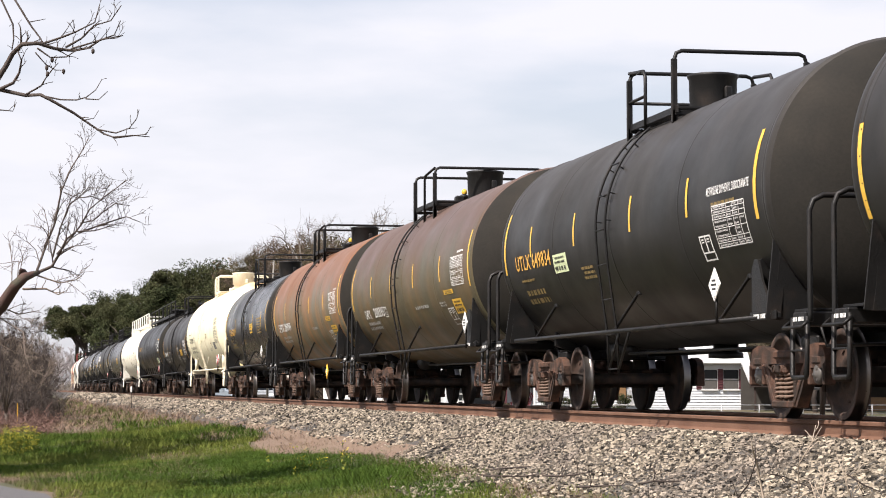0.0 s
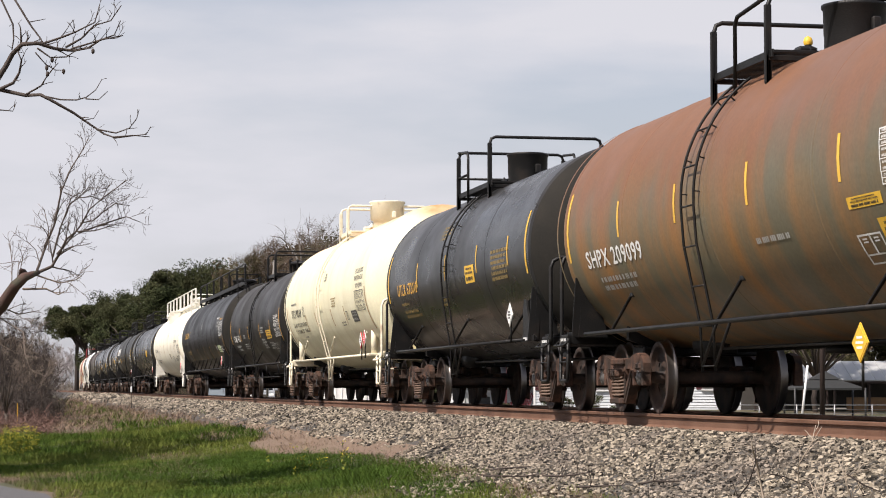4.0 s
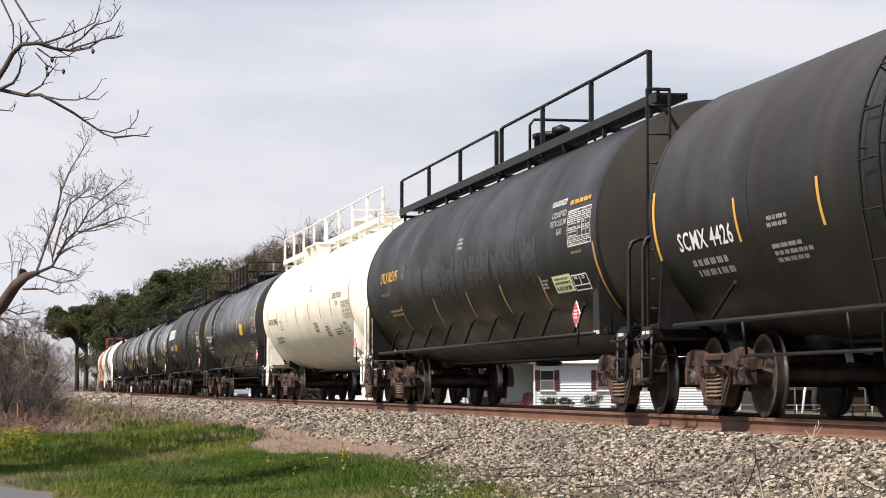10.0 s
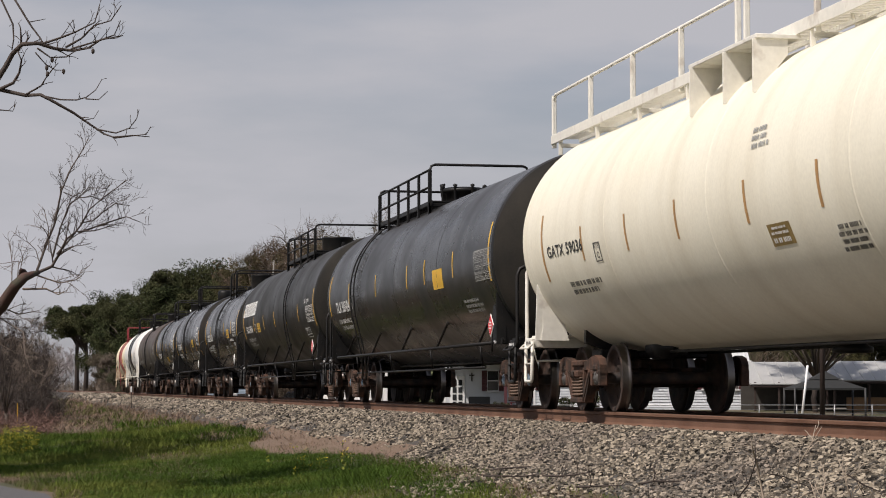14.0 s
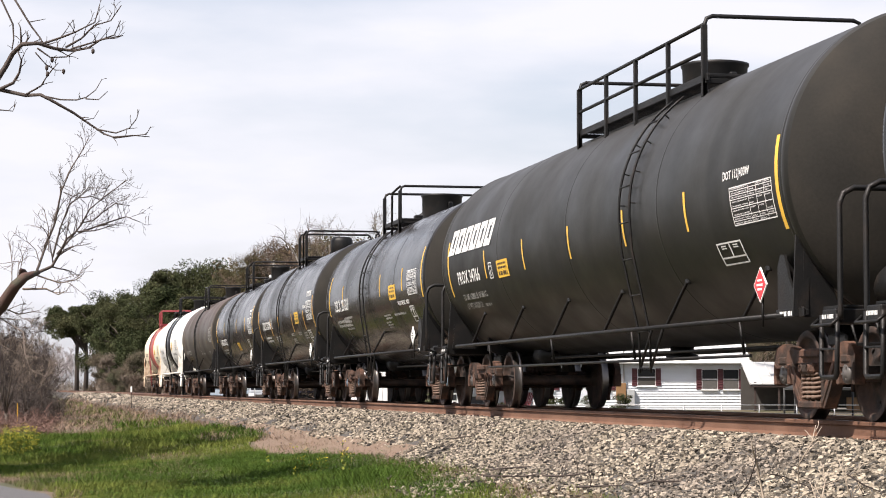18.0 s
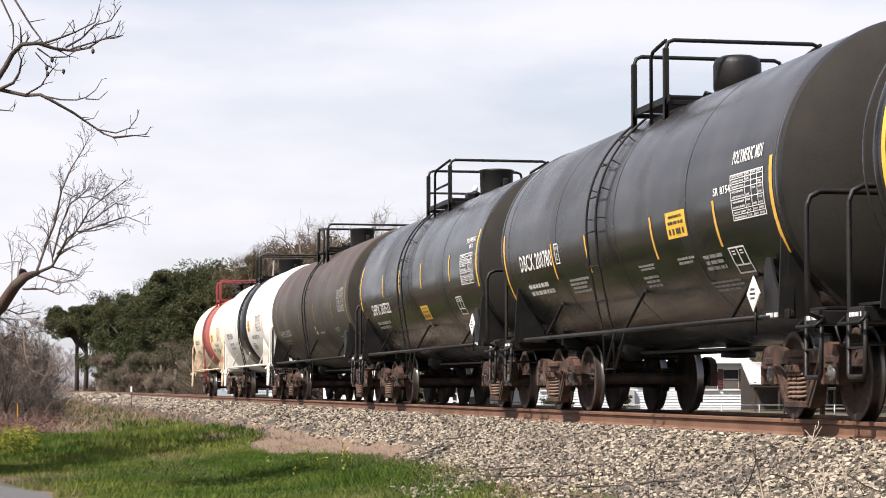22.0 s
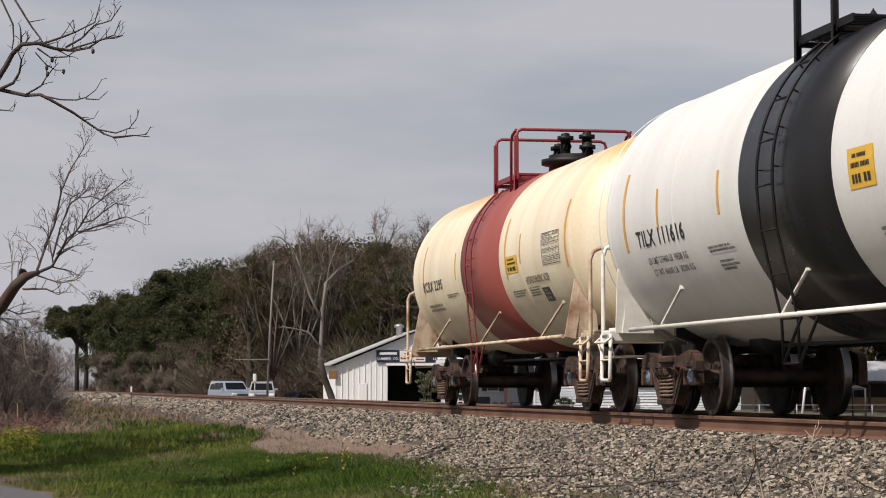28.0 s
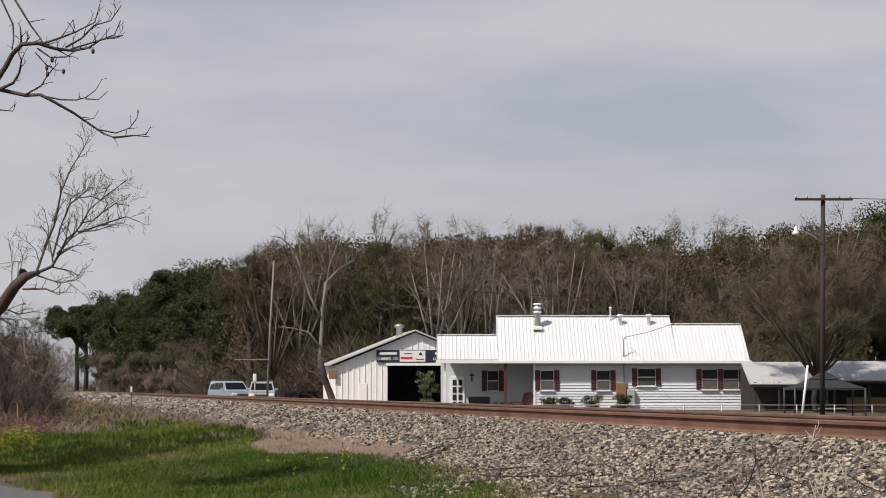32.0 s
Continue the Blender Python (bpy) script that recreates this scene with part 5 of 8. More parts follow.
ASPHALT = material("worn_asphalt", (0.085, 0.083, 0.085), 0.9, 0, 0.25, 0.8, 60, 0.5, 60)


def lie(x, y):
    """Height of the ground."""
    d = abs(y)
    if d < 1.25:
        z = -0.20
    elif d < 2.85:
        u = (d - 1.25) / 1.6
        z = -0.20 - 0.62 * (u * u * (3 - 2 * u) * 0.4 + u * 0.6)
    else:
        z = -0.82 - (0.5 if y < 0 else 0.4) * (1 - math.exp(-(d - 2.85) / 3.2))
    if d > 1.6:
        k = min((d - 1.6) / 1.5, 1)
        z += k * (0.07 * noise.noise((x * 0.21, y * 0.35, 1.7)) + 0.035 * noise.noise((x * 0.7, y * 0.9, 5.1)))
        if y < -3 and x < -20:
            z += 0.16 * k * max(0, noise.noise((x * 0.06 + 3.1, y * 0.22, 8.3)))
    if x < -95 and y > 1.6:
        k = min((-95 - x) / 20, 1) * min((y - 1.6) / 2, 1)
        z += 0.36 * k * k * (3 - 2 * k)
    return z


def steps(stops):
    out = []
    for a, b, n in stops:
        out += [a + (b - a) * i / n for i in range(n)]
    return out + [stops[-1][1]]


def sheet(xs, ys, height):
    s = Shape()
    n = len(ys)
    vs = [(x, y, height(x, y)) for x in xs for y in ys]
    fs = [(i * n + j, (i + 1) * n + j, (i + 1) * n + j + 1, i * n + j + 1) for i in range(len(xs) - 1) for j in range(n - 1)]
    return s.add(vs, fs, True)


def ground():
    xs = steps(((-2500, -400, 8), (-400, -140, 20), (-140, -60, 80), (-60, -15, 112), (-15, 60, 20), (60, 900, 6)))
    ys = steps(((-1500, -100, 8), (-100, -20, 12), (-20, -9.5, 20), (-9.5, -2.9, 44), (-2.9, 2.9, 48), (2.9, 12, 14), (12, 100, 12), (100, 2000, 10)))
    tagged(part("ground", sheet(xs, ys, lie), GRASS_SOIL), "grassy ground with bare and dry patches", "ground", kind="structure")
    xs = steps(((-600, -140, 20), (-140, -60, 60), (-60, -15, 90), (-15, 60, 15)))
    ys = steps(((-2.95, 2.95, 40),))
    tagged(part("ballast_bed", sheet(xs, ys, lambda x, y: lie(x, y) + 0.012 - max(0, abs(y) - 2.6) * 0.12), BALLAST_BED), "crushed stone track bed under the rails, darkened for shade between stones", "ballast", kind="structure")


ground()


def rails():
    prof = [(-0.075, -0.19), (0.075, -0.19), (0.075, -0.178), (0.02, -0.155), (0.0095, -0.14), (0.0095, -0.055), (0.037, -0.04), (0.0375, -0.012), (0.03, -0.002), (0.0, 0.0),
            (-0.03, -0.002), (-0.0375, -0.012), (-0.037, -0.04), (-0.0095, -0.055), (-0.0095, -0.14), (-0.02, -0.155), (-0.075, -0.178)]
    for y in (-0.755, 0.755):
        rail = thing("rail", "rusty steel rail with a worn head on wooden ties", "rail", "running rails")
        part("rail_body", Shape().prism([(y + a, z) for a, z in prof], -420, 40, "x"), RAIL_RUST, rail)
        part("rail_head", Shape().prism([(y - 0.026, -0.003), (y + 0.026, -0.003), (y + 0.02, 0.0012), (y - 0.02, 0.0012)], -420, 40, "x"), RAIL_TOP, rail)


rails()


def ties():
    me = Shape().box((0, 0, -0.275), (0.22, 2.6, 0.17), 0.012).mesh("tie")
    me.materials.append(TIE)
    for n in range(160):
        ob = tagged(new("railroad_tie", me), "dark creosoted wooden tie bedded in crushed stone", "railroad tie", "ties under the rails")
        ob.matrix_basis = pose(-18 - n * 0.52, random.uniform(-0.03, 0.03), 0.0, 0, 0, random.uniform(-0.8, 0.8))


ties()

# ---- the yard beyond the track ----
SIDING = material("white_vinyl_siding", (0.60, 0.625, 0.65), 0.55, 0, 0.08, 1.0, 30, 0.05, objvar=0.04)
TIN_WHITE = material("white_painted_tin", (0.58, 0.59, 0.59), 0.45, 0, 0.08, 0.8, 20, 0.05, objvar=0.03)
BARN_WHITE = material("weathered_white_board", (0.80, 0.79, 0.77), 0.7, 0, 0.12, 1.2, 25, 0.2, stretch=(3, 3, 0.4), second=(0.62, 0.59, 0.54), edges=(0.58, 0.8))
TRIM_WHITE = material("white_gloss_trim", (0.78, 0.78, 0.77), 0.45, 0, 0.06, 2, 30)
MAROON = material("maroon_shutter_paint", (0.085, 0.024, 0.030), 0.55, 0, 0.2, 4, 40)
GLASS = material("dark_window_glass", (0.03, 0.032, 0.034), 0.2, 0, 0.1, 2, 20, spec=0.12)
# dark fittings; on the sheds' inner walls and floor, shade put into the colour
DARK_IN = material("dark_fittings_and_painted_shade", (0.05, 0.045, 0.04), 0.9, 0, 0.3, 2, 20)
NAVY = material("navy_sign_paint", (0.014, 0.016, 0.045), 0.5, 0, 0.1, 3, 30)
SIGN_WHITE = material("white_sign_paint", (0.72, 0.71, 0.68), 0.5, 0, 0.1, 3, 30)
SIGN_RED = material("red_sign_paint", (0.5, 0.03, 0.05), 0.5, 0, 0.1, 3, 30)
BROWN_BOX = material("brown_meter_paint", (0.22, 0.12, 0.05), 0.6, 0, 0.2, 4, 30)
GREY_BOX = material("grey_meter_paint", (0.36, 0.37, 0.37), 0.5, 0, 0.15, 4, 30)
GALV = material("galvanised_steel", (0.36, 0.36, 0.36), 0.45, 0.7, 0.2, 6, 40)
POLE_WOOD = material("dark_pole_wood", (0.032, 0.020, 0.016), 0.85, 0, 0.3, 3, 30, 0.4, stretch=(3, 3, 0.3))
POLE_GREY = material("grey_pole_wood", (0.20, 0.185, 0.165), 0.85, 0, 0.25, 3, 30, 0.4, stretch=(3, 3, 0.3))
WIRE = material("black_cable", (0.03, 0.03, 0.03), 0.6, 0, 0.1, 3, 30)
TIN_OLD = material("old_grey_tin", (0.46, 0.46, 0.45), 0.5, 0.2, 0.2, 0.7, 20, 0.1, second=(0.30, 0.25, 0.21), edges=(0.6, 0.8))
CANVAS = material("slate_canvas", (0.018, 0.019, 0.019), 0.95, 0, 0.15, 2, 30, 0.1)
CAR_GLASS = material("tinted_car_glass", (0.007, 0.008, 0.009), 0.15, 0, 0.1, 2, 20, spec=0.2)
CHAIR_RED = material("red_chair_paint", (0.17, 0.035, 0.04), 0.55, 0, 0.2, 4, 40)
BLIND = material("grey_window_blind", (0.085, 0.080, 0.074), 0.6, 0, 0.2, 3, 30)
TURN_FAR = 90 - math.degrees(TURN)


def yard(depth, aside, z=0.0):
    p = far(depth, aside, z)
    return pose(p.x, p.y, p.z, 0, 0, TURN_FAR)


def window(house, x, z0, z1, w, y=0.0, shutters=(1, 1), lower=BLIND):
    wn = part("window", Shape().box((x, y - 0.02, (z0 + z1) / 2), (w + 0.06, 0.05, z1 - z0 + 0.06), 0.01), TRIM_WHITE, house, "white framed window with maroon shutters")
    mid = (z0 + z1) / 2
    part("pane", Shape().box((x, y - 0.055, (mid + z1) / 2 + 0.01), (w - 0.02, 0.02, (z1 - z0) / 2 - 0.04), 0.004), GLASS, wn)
    part("pane", Shape().box((x, y - 0.05, (mid + z0) / 2 - 0.01), (w - 0.02, 0.02, (z1 - z0) / 2 - 0.04), 0.004), lower, wn)
    part("sill", Shape().box((x, y - 0.07, z0 - 0.07), (w + 0.16, 0.12, 0.05), 0.01), TRIM_WHITE, wn)
    for k, on in zip((-1, 1), shutters):
        if on:
            sx = x + k * (w / 2 + 0.17)
            sh = Shape().box((sx, y - 0.045, mid), (0.3, 0.04, z1 - z0 + 0.06), 0.008)
            for i in range(7):
                sh.box((sx, y - 0.07, z0 + 0.1 + (z1 - z0 - 0.2) * i / 6), (0.22, 0.03, 0.07), 0.004, Matrix.Rotation(0.4, 3, "X"))
            part("shutter", sh, MAROON, wn)


def tin_roof(house, name, x0, x1, eave, ridge, y0, y1, mat_, step=0.21):
    """A slope of ribbed tin: one sheet for every rib."""
    n = max(2, round((x1 - x0) / step))
    w = (x1 - x0) / n
    ln = math.hypot(y1 - y0, ridge - eave)
    me = Shape().prism([(0, 0), (w, 0), (w, 0.015), (0.045, 0.015), (0.035, 0.05), (0.012, 0.05), (0, 0.015)], 0, ln, "y").mesh("roof_panel")
    me.materials.append(mat_)
    roof = part(name, Shape().box(((x0 + x1) / 2, ln / 2, -0.03), (x1 - x0, ln, 0.05), 0.01), mat_, house, "", pose(0, y0, eave, math.degrees(math.atan2(ridge - eave, y1 - y0)), 0, 0))
    for i in range(n):
        ob = new("roof_panel", me)
        ob.parent = roof
        ob.matrix_basis = pose(x0 + i * w, 0, 0)
    return roof


def boards(wall, x0, x1, z0, z1, y, rise=0.155):
    me = Shape().prism([(0, 0.0), (-0.05, 0.0), (-0.006, rise + 0.004), (0.0, rise + 0.004)], x0, x1, "x").mesh("siding_board")
    me.materials.append(SIDING)
    n = int((z1 - z0) / rise)
    for i in range(n):
        ob = new("siding_board", me)
        ob.parent = wall
        ob.matrix_basis = pose(0, y, z0 + i * rise)


def build_house():
    h = thing("house", "white sided single-storey house with ribbed tin roof and maroon shutters", "house", m=yard(125, 0))
    wall = part("wall", Shape().box((11.0, 3.6, 0.28), (11.8, 7.0, 3.2), 0.01), SIDING, h)
    boards(wall, 5.1, 16.92, -1.2, 1.84, 0.09)
    back = part("porch_wall", Shape().box((2.5, 5.4, 0.28), (5.25, 5.0, 3.2), 0.01), SIDING, h)
    part("porch_floor", Shape().box((2.4, 1.6, -1.15), (5.5, 2.9, 0.14), 0.01), BARN_WHITE, h)
    for x in (5.12, 16.9):
        part("corner_trim", Shape().box((x, 0.06, 0.3), (0.12, 0.09, 3.2), 0.01), TRIM_WHITE, h)
    tin_roof(h, "roof", 3.07, 13.05, 1.86, 4.46, -0.45, 3.7, TIN_WHITE)
    tin_roof(h, "roof", 13.05, 17.1, 1.86, 3.98, -0.45, 3.2, TIN_WHITE)
    tin_roof(h, "porch_roof", -0.35, 3.07, 1.92, 3.36, -0.45, 3.2, TIN_WHITE)
    for x0, x1, rz, ry in ((3.07, 13.05, 4.46, 3.7), (13.05, 17.1, 3.98, 3.2), (-0.35, 3.07, 3.36, 3.2)):
        part("rear_roof", Shape().prism([(ry, rz), (ry, rz - 0.06), (2 * ry + 0.45, 1.8), (2 * ry + 0.45, 1.86)], x0, x1, "x"), TIN_WHITE, h)
        part("ridge_cap", Shape().box(((x0 + x1) / 2, ry, rz + 0.05), (x1 - x0, 0.3, 0.05), 0.02), TIN_WHITE, h)
    part("gable_end", Shape().prism([(-0.2, 1.85), (3.7, 4.4), (7.4, 1.85)], 13.0, 13.04, "x").prism([(-0.3, 1.86), (3.65, 4.34), (7.4, 1.86), (6.0, 1.7), (0.5, 1.7)], 3.09, 3.13, "x").prism([(-0.2, 1.85), (3.2, 3.92), (6.6, 1.85)], 16.85, 16.9, "x"), SIDING, h)
    part("fascia", Shape().box((8.4, -0.46, 1.80), (17.6, 0.04, 0.16), 0.01), TRIM_WHITE, h)
    for x in (0.1, ):
        part("porch_post", Shape().box((x, -0.2, 0.3), (0.12, 0.12, 3.0), 0.01), TRIM_WHITE, h)
    part("porch_post", Shape().box((3.5, -0.2, 0.3), (0.16, 0.16, 3.0), 0.01), MAROON, h, "maroon painted porch post")
    window(h, 5.83, 0.25, 1.32, 0.72, 0.07)
    window(h, 8.97, 0.25, 1.32, 0.72, 0.07)
    window(h, 11.38, 0.5, 1.42, 0.98, 0.07, lower=DARK_IN)
    window(h, 14.92, 0.3, 1.38, 0.86, 0.07, (1, 1))
    window(h, 16.1, 0.3, 1.38, 0.86, 0.07, (0, 1))
    window(h, 2.85, 0.2, 1.32, 0.62, 2.9)
    door = part("door", Shape().box((0.82, 2.86, 0.0), (0.85, 0.08, 2.05), 0.01), TRIM_WHITE, h, "white glazed porch door")
    for i in range(2):
        for j in range(4):
            part("pane", Shape().box((0.66 + i * 0.33, 2.81, -0.6 + j * 0.42), (0.22, 0.03, 0.32), 0.004), GLASS, door)
    part("wall_cross", Shape().box((1.65, 2.86, 0.98), (0.07, 0.05, 0.5), 0.01).box((1.65, 2.86, 1.08), (0.3, 0.05, 0.07), 0.01), DARK_IN, h, "dark metal cross on the porch wall")
    for x, z in ((5.4, 5.02),):
        c = part("flue", Shape().lathe([(3.6, 0.17), (4.9, 0.17), (4.95, 0.2), (5.0, 0.2), (5.05, 0.15)], 20, (x, 2.6, 0), "z"), GALV, h, "white metal flue")
        for zz in (4.66, 4.9, 5.12):
            part("flue_collar", Shape().lathe([(zz - 0.05, 0.16), (zz - 0.03, 0.23), (zz + 0.05, 0.23), (zz + 0.07, 0.1), (zz + 0.08, 0.0)], 20, (x, 2.6, 0), "z"), TRIM_WHITE, c)
        part("flashing", Shape().box((x, 2.4, 3.75), (0.55, 0.7, 0.2), 0.03), TRIM_WHITE, c)
    for x, y, z0, z1, r in ((9.62, 3.3, 4.1, 5.0, 0.05), (10.15, 2.9, 3.7, 4.55, 0.12), (11.8, 2.9, 3.7, 4.55, 0.12)):
        part("vent_pipe", Shape().lathe([(z0, r), (z1 - 0.1, r), (z1 - 0.09, r * 1.5), (z1, r * 1.4), (z1 + 0.02, 0)], 14, (x, y, 0), "z"), TRIM_WHITE, h)
    part("meter_box", Shape().box((9.95, -0.08, 0.15), (0.55, 0.22, 0.95), 0.02), BROWN_BOX, h, "brown meter box")
    part("service_panel", Shape().box((10.5, -0.1, -0.15), (0.42, 0.24, 0.85), 0.02), GREY_BOX, h, "grey service panel")
    part("service_mast", Shape().tube([(10.1, -0.12, -1.0), (10.1, -0.12, 3.05), (10.16, -0.12, 3.15), (10.22, -0.12, 3.1)], 0.04, 8), GALV, h)
    part("conduit", Shape().tube([(10.0, -0.1, -0.3), (10.0, -0.1, -1.2)], 0.035, 8).tube([(10.4, -0.1, -0.5), (10.4, -0.1, -1.2)], 0.03, 8), GALV, h)
    return h


def build_shed():
    s = thing("shed", "white board-and-batten shed with a wide open doorway", "shed", m=yard(141, 0))
    x0, x1, xp, ev, pk = -6.78, 3.3, -1.74, 1.78, 3.84
    front = [(x0, -1.4), (x0, ev), (xp, pk), (x1, ev), (x1, -1.4), (1.1, -1.4), (1.1, 1.78), (-3.5, 1.78), (-3.5, -1.4)]
    w = part("front_wall", Shape().prism(front, 0, 0.12), BARN_WHITE, s)
    x = x0 + 0.05
    while x < -3.5:
        top = ev + (pk - ev) * (x - x0) / (xp - x0)
        part("batten", Shape().box((x, -0.02, (top - 1.4) / 2), (0.05, 0.035, top + 1.4), 0.006), BARN_WHITE, w)
        x += 0.36
    x = -3.4
    while x < 1.0:
        top = ev + (pk - ev) * (1 - abs(x - xp) / (xp - x0))
        if top > 2.75:
            part("batten", Shape().box((x, -0.02, (top + 2.7) / 2), (0.05, 0.035, top - 2.7), 0.006), BARN_WHITE, w)
        x += 0.36
    part("side_wall", Shape().prism([(x0, 0.06), (x0 - 1.25, 9.0), (x0 - 1.13, 9.0), (x0 + 0.12, 0.1)], -1.4, ev, "z"), BARN_WHITE, s)
    part("side_wall", Shape().box((x1, 4.5, 0.2), (0.12, 9, 3.2), 0.01), BARN_WHITE, s)
    # rear wall and floor coloured dark to stand in for indoor shade
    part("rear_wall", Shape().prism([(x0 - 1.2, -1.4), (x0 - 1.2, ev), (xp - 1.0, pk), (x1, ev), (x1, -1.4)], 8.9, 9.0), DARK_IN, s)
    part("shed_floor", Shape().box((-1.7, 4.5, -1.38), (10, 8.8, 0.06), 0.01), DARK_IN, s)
    for k in (0, 1):
        ex = x0 - 0.35 if k == 0 else x1 + 0.35
        sl = Shape()
        a, b = Vector((xp, -0.35, pk + 0.1)), Vector((ex, -0.35, ev - 0.02))
        a2, b2 = Vector((xp - 1.1, 9.3, pk + 0.1)), Vector((ex - 1.25, 9.3, ev - 0.02))
        up = Vector((0, 0, 0.09))
        sl.add([a, b, b2, a2, a + up, b + up, b2 + up, a2 + up], [(0, 1, 2, 3), (4, 5, 6, 7), (0, 1, 5, 4), (1, 2, 6, 5), (2, 3, 7, 6), (3, 0, 4, 7)])
        part("roof", sl, TIN_OLD, s)
    part("roof_vent", Shape().lathe([(3.6, 0.2), (4.2, 0.2), (4.22, 0.32), (4.36, 0.32), (4.46, 0.1), (4.47, 0)], 18, (-2.8, 2.0, 0), "z"), GALV, s)
    part("door_header", Shape().box((-1.2, -0.05, 1.86), (4.8, 0.1, 0.2), 0.01), BARN_WHITE, s)
    part("side_door", Shape().box((-5.05, -0.04, -0.1), (0.5, 0.05, 1.5), 0.01), BARN_WHITE, s)
    sg = part("sign_board", Shape().box((-1.4, -0.1, 2.36), (5.6, 0.06, 0.78), 0.01), NAVY, s, "navy blue sign board with white lettering")
    part("centre_panel", Shape().box((-1.92, -0.135, 2.36), (1.62, 0.02, 0.70), 0.005), SIGN_WHITE, sg, "white centre panel")
    for x, y, w_, h_, m_ in ((-2.3, 2.24, 0.75, 0.14, SIGN_RED), (-1.45, 2.16, 0.5, 0.08, SIGN_RED), (-2.2, 2.52, 0.5, 0.07, SIGN_RED)):
        part("name_bar", Shape().box((x, -0.15, y), (w_, 0.01, h_), 0.002), m_, sg)
    part("emblem", Shape().prism([(-1.55, 2.42), (-1.27, 2.42), (-1.41, 2.64)], -0.155, -0.145), NAVY, sg)
    for xs in (-3.45, 0.05):
        part("name_bar", Shape().box((xs, -0.14, 2.53), (1.1, 0.012, 0.15), 0.003), SIGN_WHITE, sg)
        co, faces = WORDS["LUMBER CO."]
        q = Shape().add([(xs - 0.68 + a * 1.36 / co[:, 0].max(), -0.142, 2.12 + b * 0.17) for a, b in co], faces)
        part("lettering", q, SIGN_WHITE, sg)
    part("wall_notice", Shape().box((-6.95, -0.2, 1.2), (0.5, 0.06, 0.55), 0.01), BROWN_BOX, s)


def suv(name, label, m, paint, lean):
    """A parked sport utility car, nose towards -y."""
    c = thing(name, label, "car", "cars parked in the yard", m)
    prof = [(-2.2, 0.35), (-2.25, 0.62), (-2.15, 0.92), (-1.0, 1.05), (-0.35, 1.62), (-0.1, 1.70), (1.9, 1.72), (2.15, 1.6), (2.25, 0.95), (2.25, 0.38)]
    lower = [(-2.2, 0.35), (-2.25, 0.62), (-2.15, 0.92), (-1.0, 1.05), (2.24, 1.05), (2.25, 0.38)]
    s = Shape().prism(lower, -0.9, 0.9, "x")
    upper = [(-1.0, 1.04), (-0.35, 1.62), (-0.1, 1.70), (1.9, 1.72), (2.15, 1.6), (2.22, 1.04)]
    n = len(upper)
    vs = [(-0.88 + (0.14 if z > 1.3 else 0.0), y, z) for y, z in upper] + [(0.88 - (0.14 if z > 1.3 else 0.0), y, z) for y, z in upper]
    s.add(vs, [tuple(range(n)), tuple(range(n, 2 * n))] + [(i, (i + 1) % n, (i + 1) % n + n, i + n) for i in range(n)])
    body = part("body", s, paint, c)
    part("windscreen", Shape().add([(-0.76, -0.93, 1.12), (0.76, -0.93, 1.12), (0.66, -0.42, 1.58), (-0.66, -0.42, 1.58)], [(0, 1, 2, 3)]), CAR_GLASS, body)
    for k in (-1, 1):
        for y0, y1 in ((-0.55, 0.35), (0.42, 1.2), (1.27, 1.95)):
            part("side_window", Shape().add([(k * 0.885, y0 - 0.1, 1.12), (k * 0.885, y1, 1.12), (k * 0.76, y1, 1.58), (k * 0.76, y0 + (0.25 if y0 < 0 else 0), 1.58)], [(0, 1, 2, 3)]), CAR_GLASS, body)
        part("headlight", Shape().box((k * 0.68, -2.2, 0.78), (0.36, 0.12, 0.18), 0.03), TRIM_WHITE, body, "clear headlight")
        part("mirror", Shape().box((k * 1.0, -0.75, 1.15), (0.2, 0.1, 0.15), 0.03), paint, body)
        part("roof_rail", Shape().tube([(k * 0.62, -0.1, 1.76), (k * 0.62, 1.8, 1.78)], 0.025, 6), DARK_IN, body)
    part("grille", Shape().box((0, -2.24, 0.72), (0.9, 0.06, 0.2), 0.02), DARK_IN, body)
    part("bumper", Shape().box((0, -2.26, 0.47), (1.75, 0.16, 0.2), 0.04), GREY_BOX, body)
    part("bumper_plate", Shape().box((0, -2.35, 0.5), (0.3, 0.01, 0.12), 0.002), SIGN_WHITE, body)
    for k in (-1, 1):
        for y in (-1.4, 1.4):
            w = part("wheel", Shape().lathe([(-0.11, 0.2), (-0.11, 0.33), (-0.08, 0.36), (0.08, 0.36), (0.11, 0.33), (0.11, 0.2)], 24, (k * 0.8, y, 0.36), "x"), WIRE, c)
            part("rim", Shape().lathe([(k * 0.1, 0.0), (k * 0.1, 0.19), (k * 0.08, 0.22)], 20, (k * 0.8, y, 0.36), "x"), GALV, w)
    return c


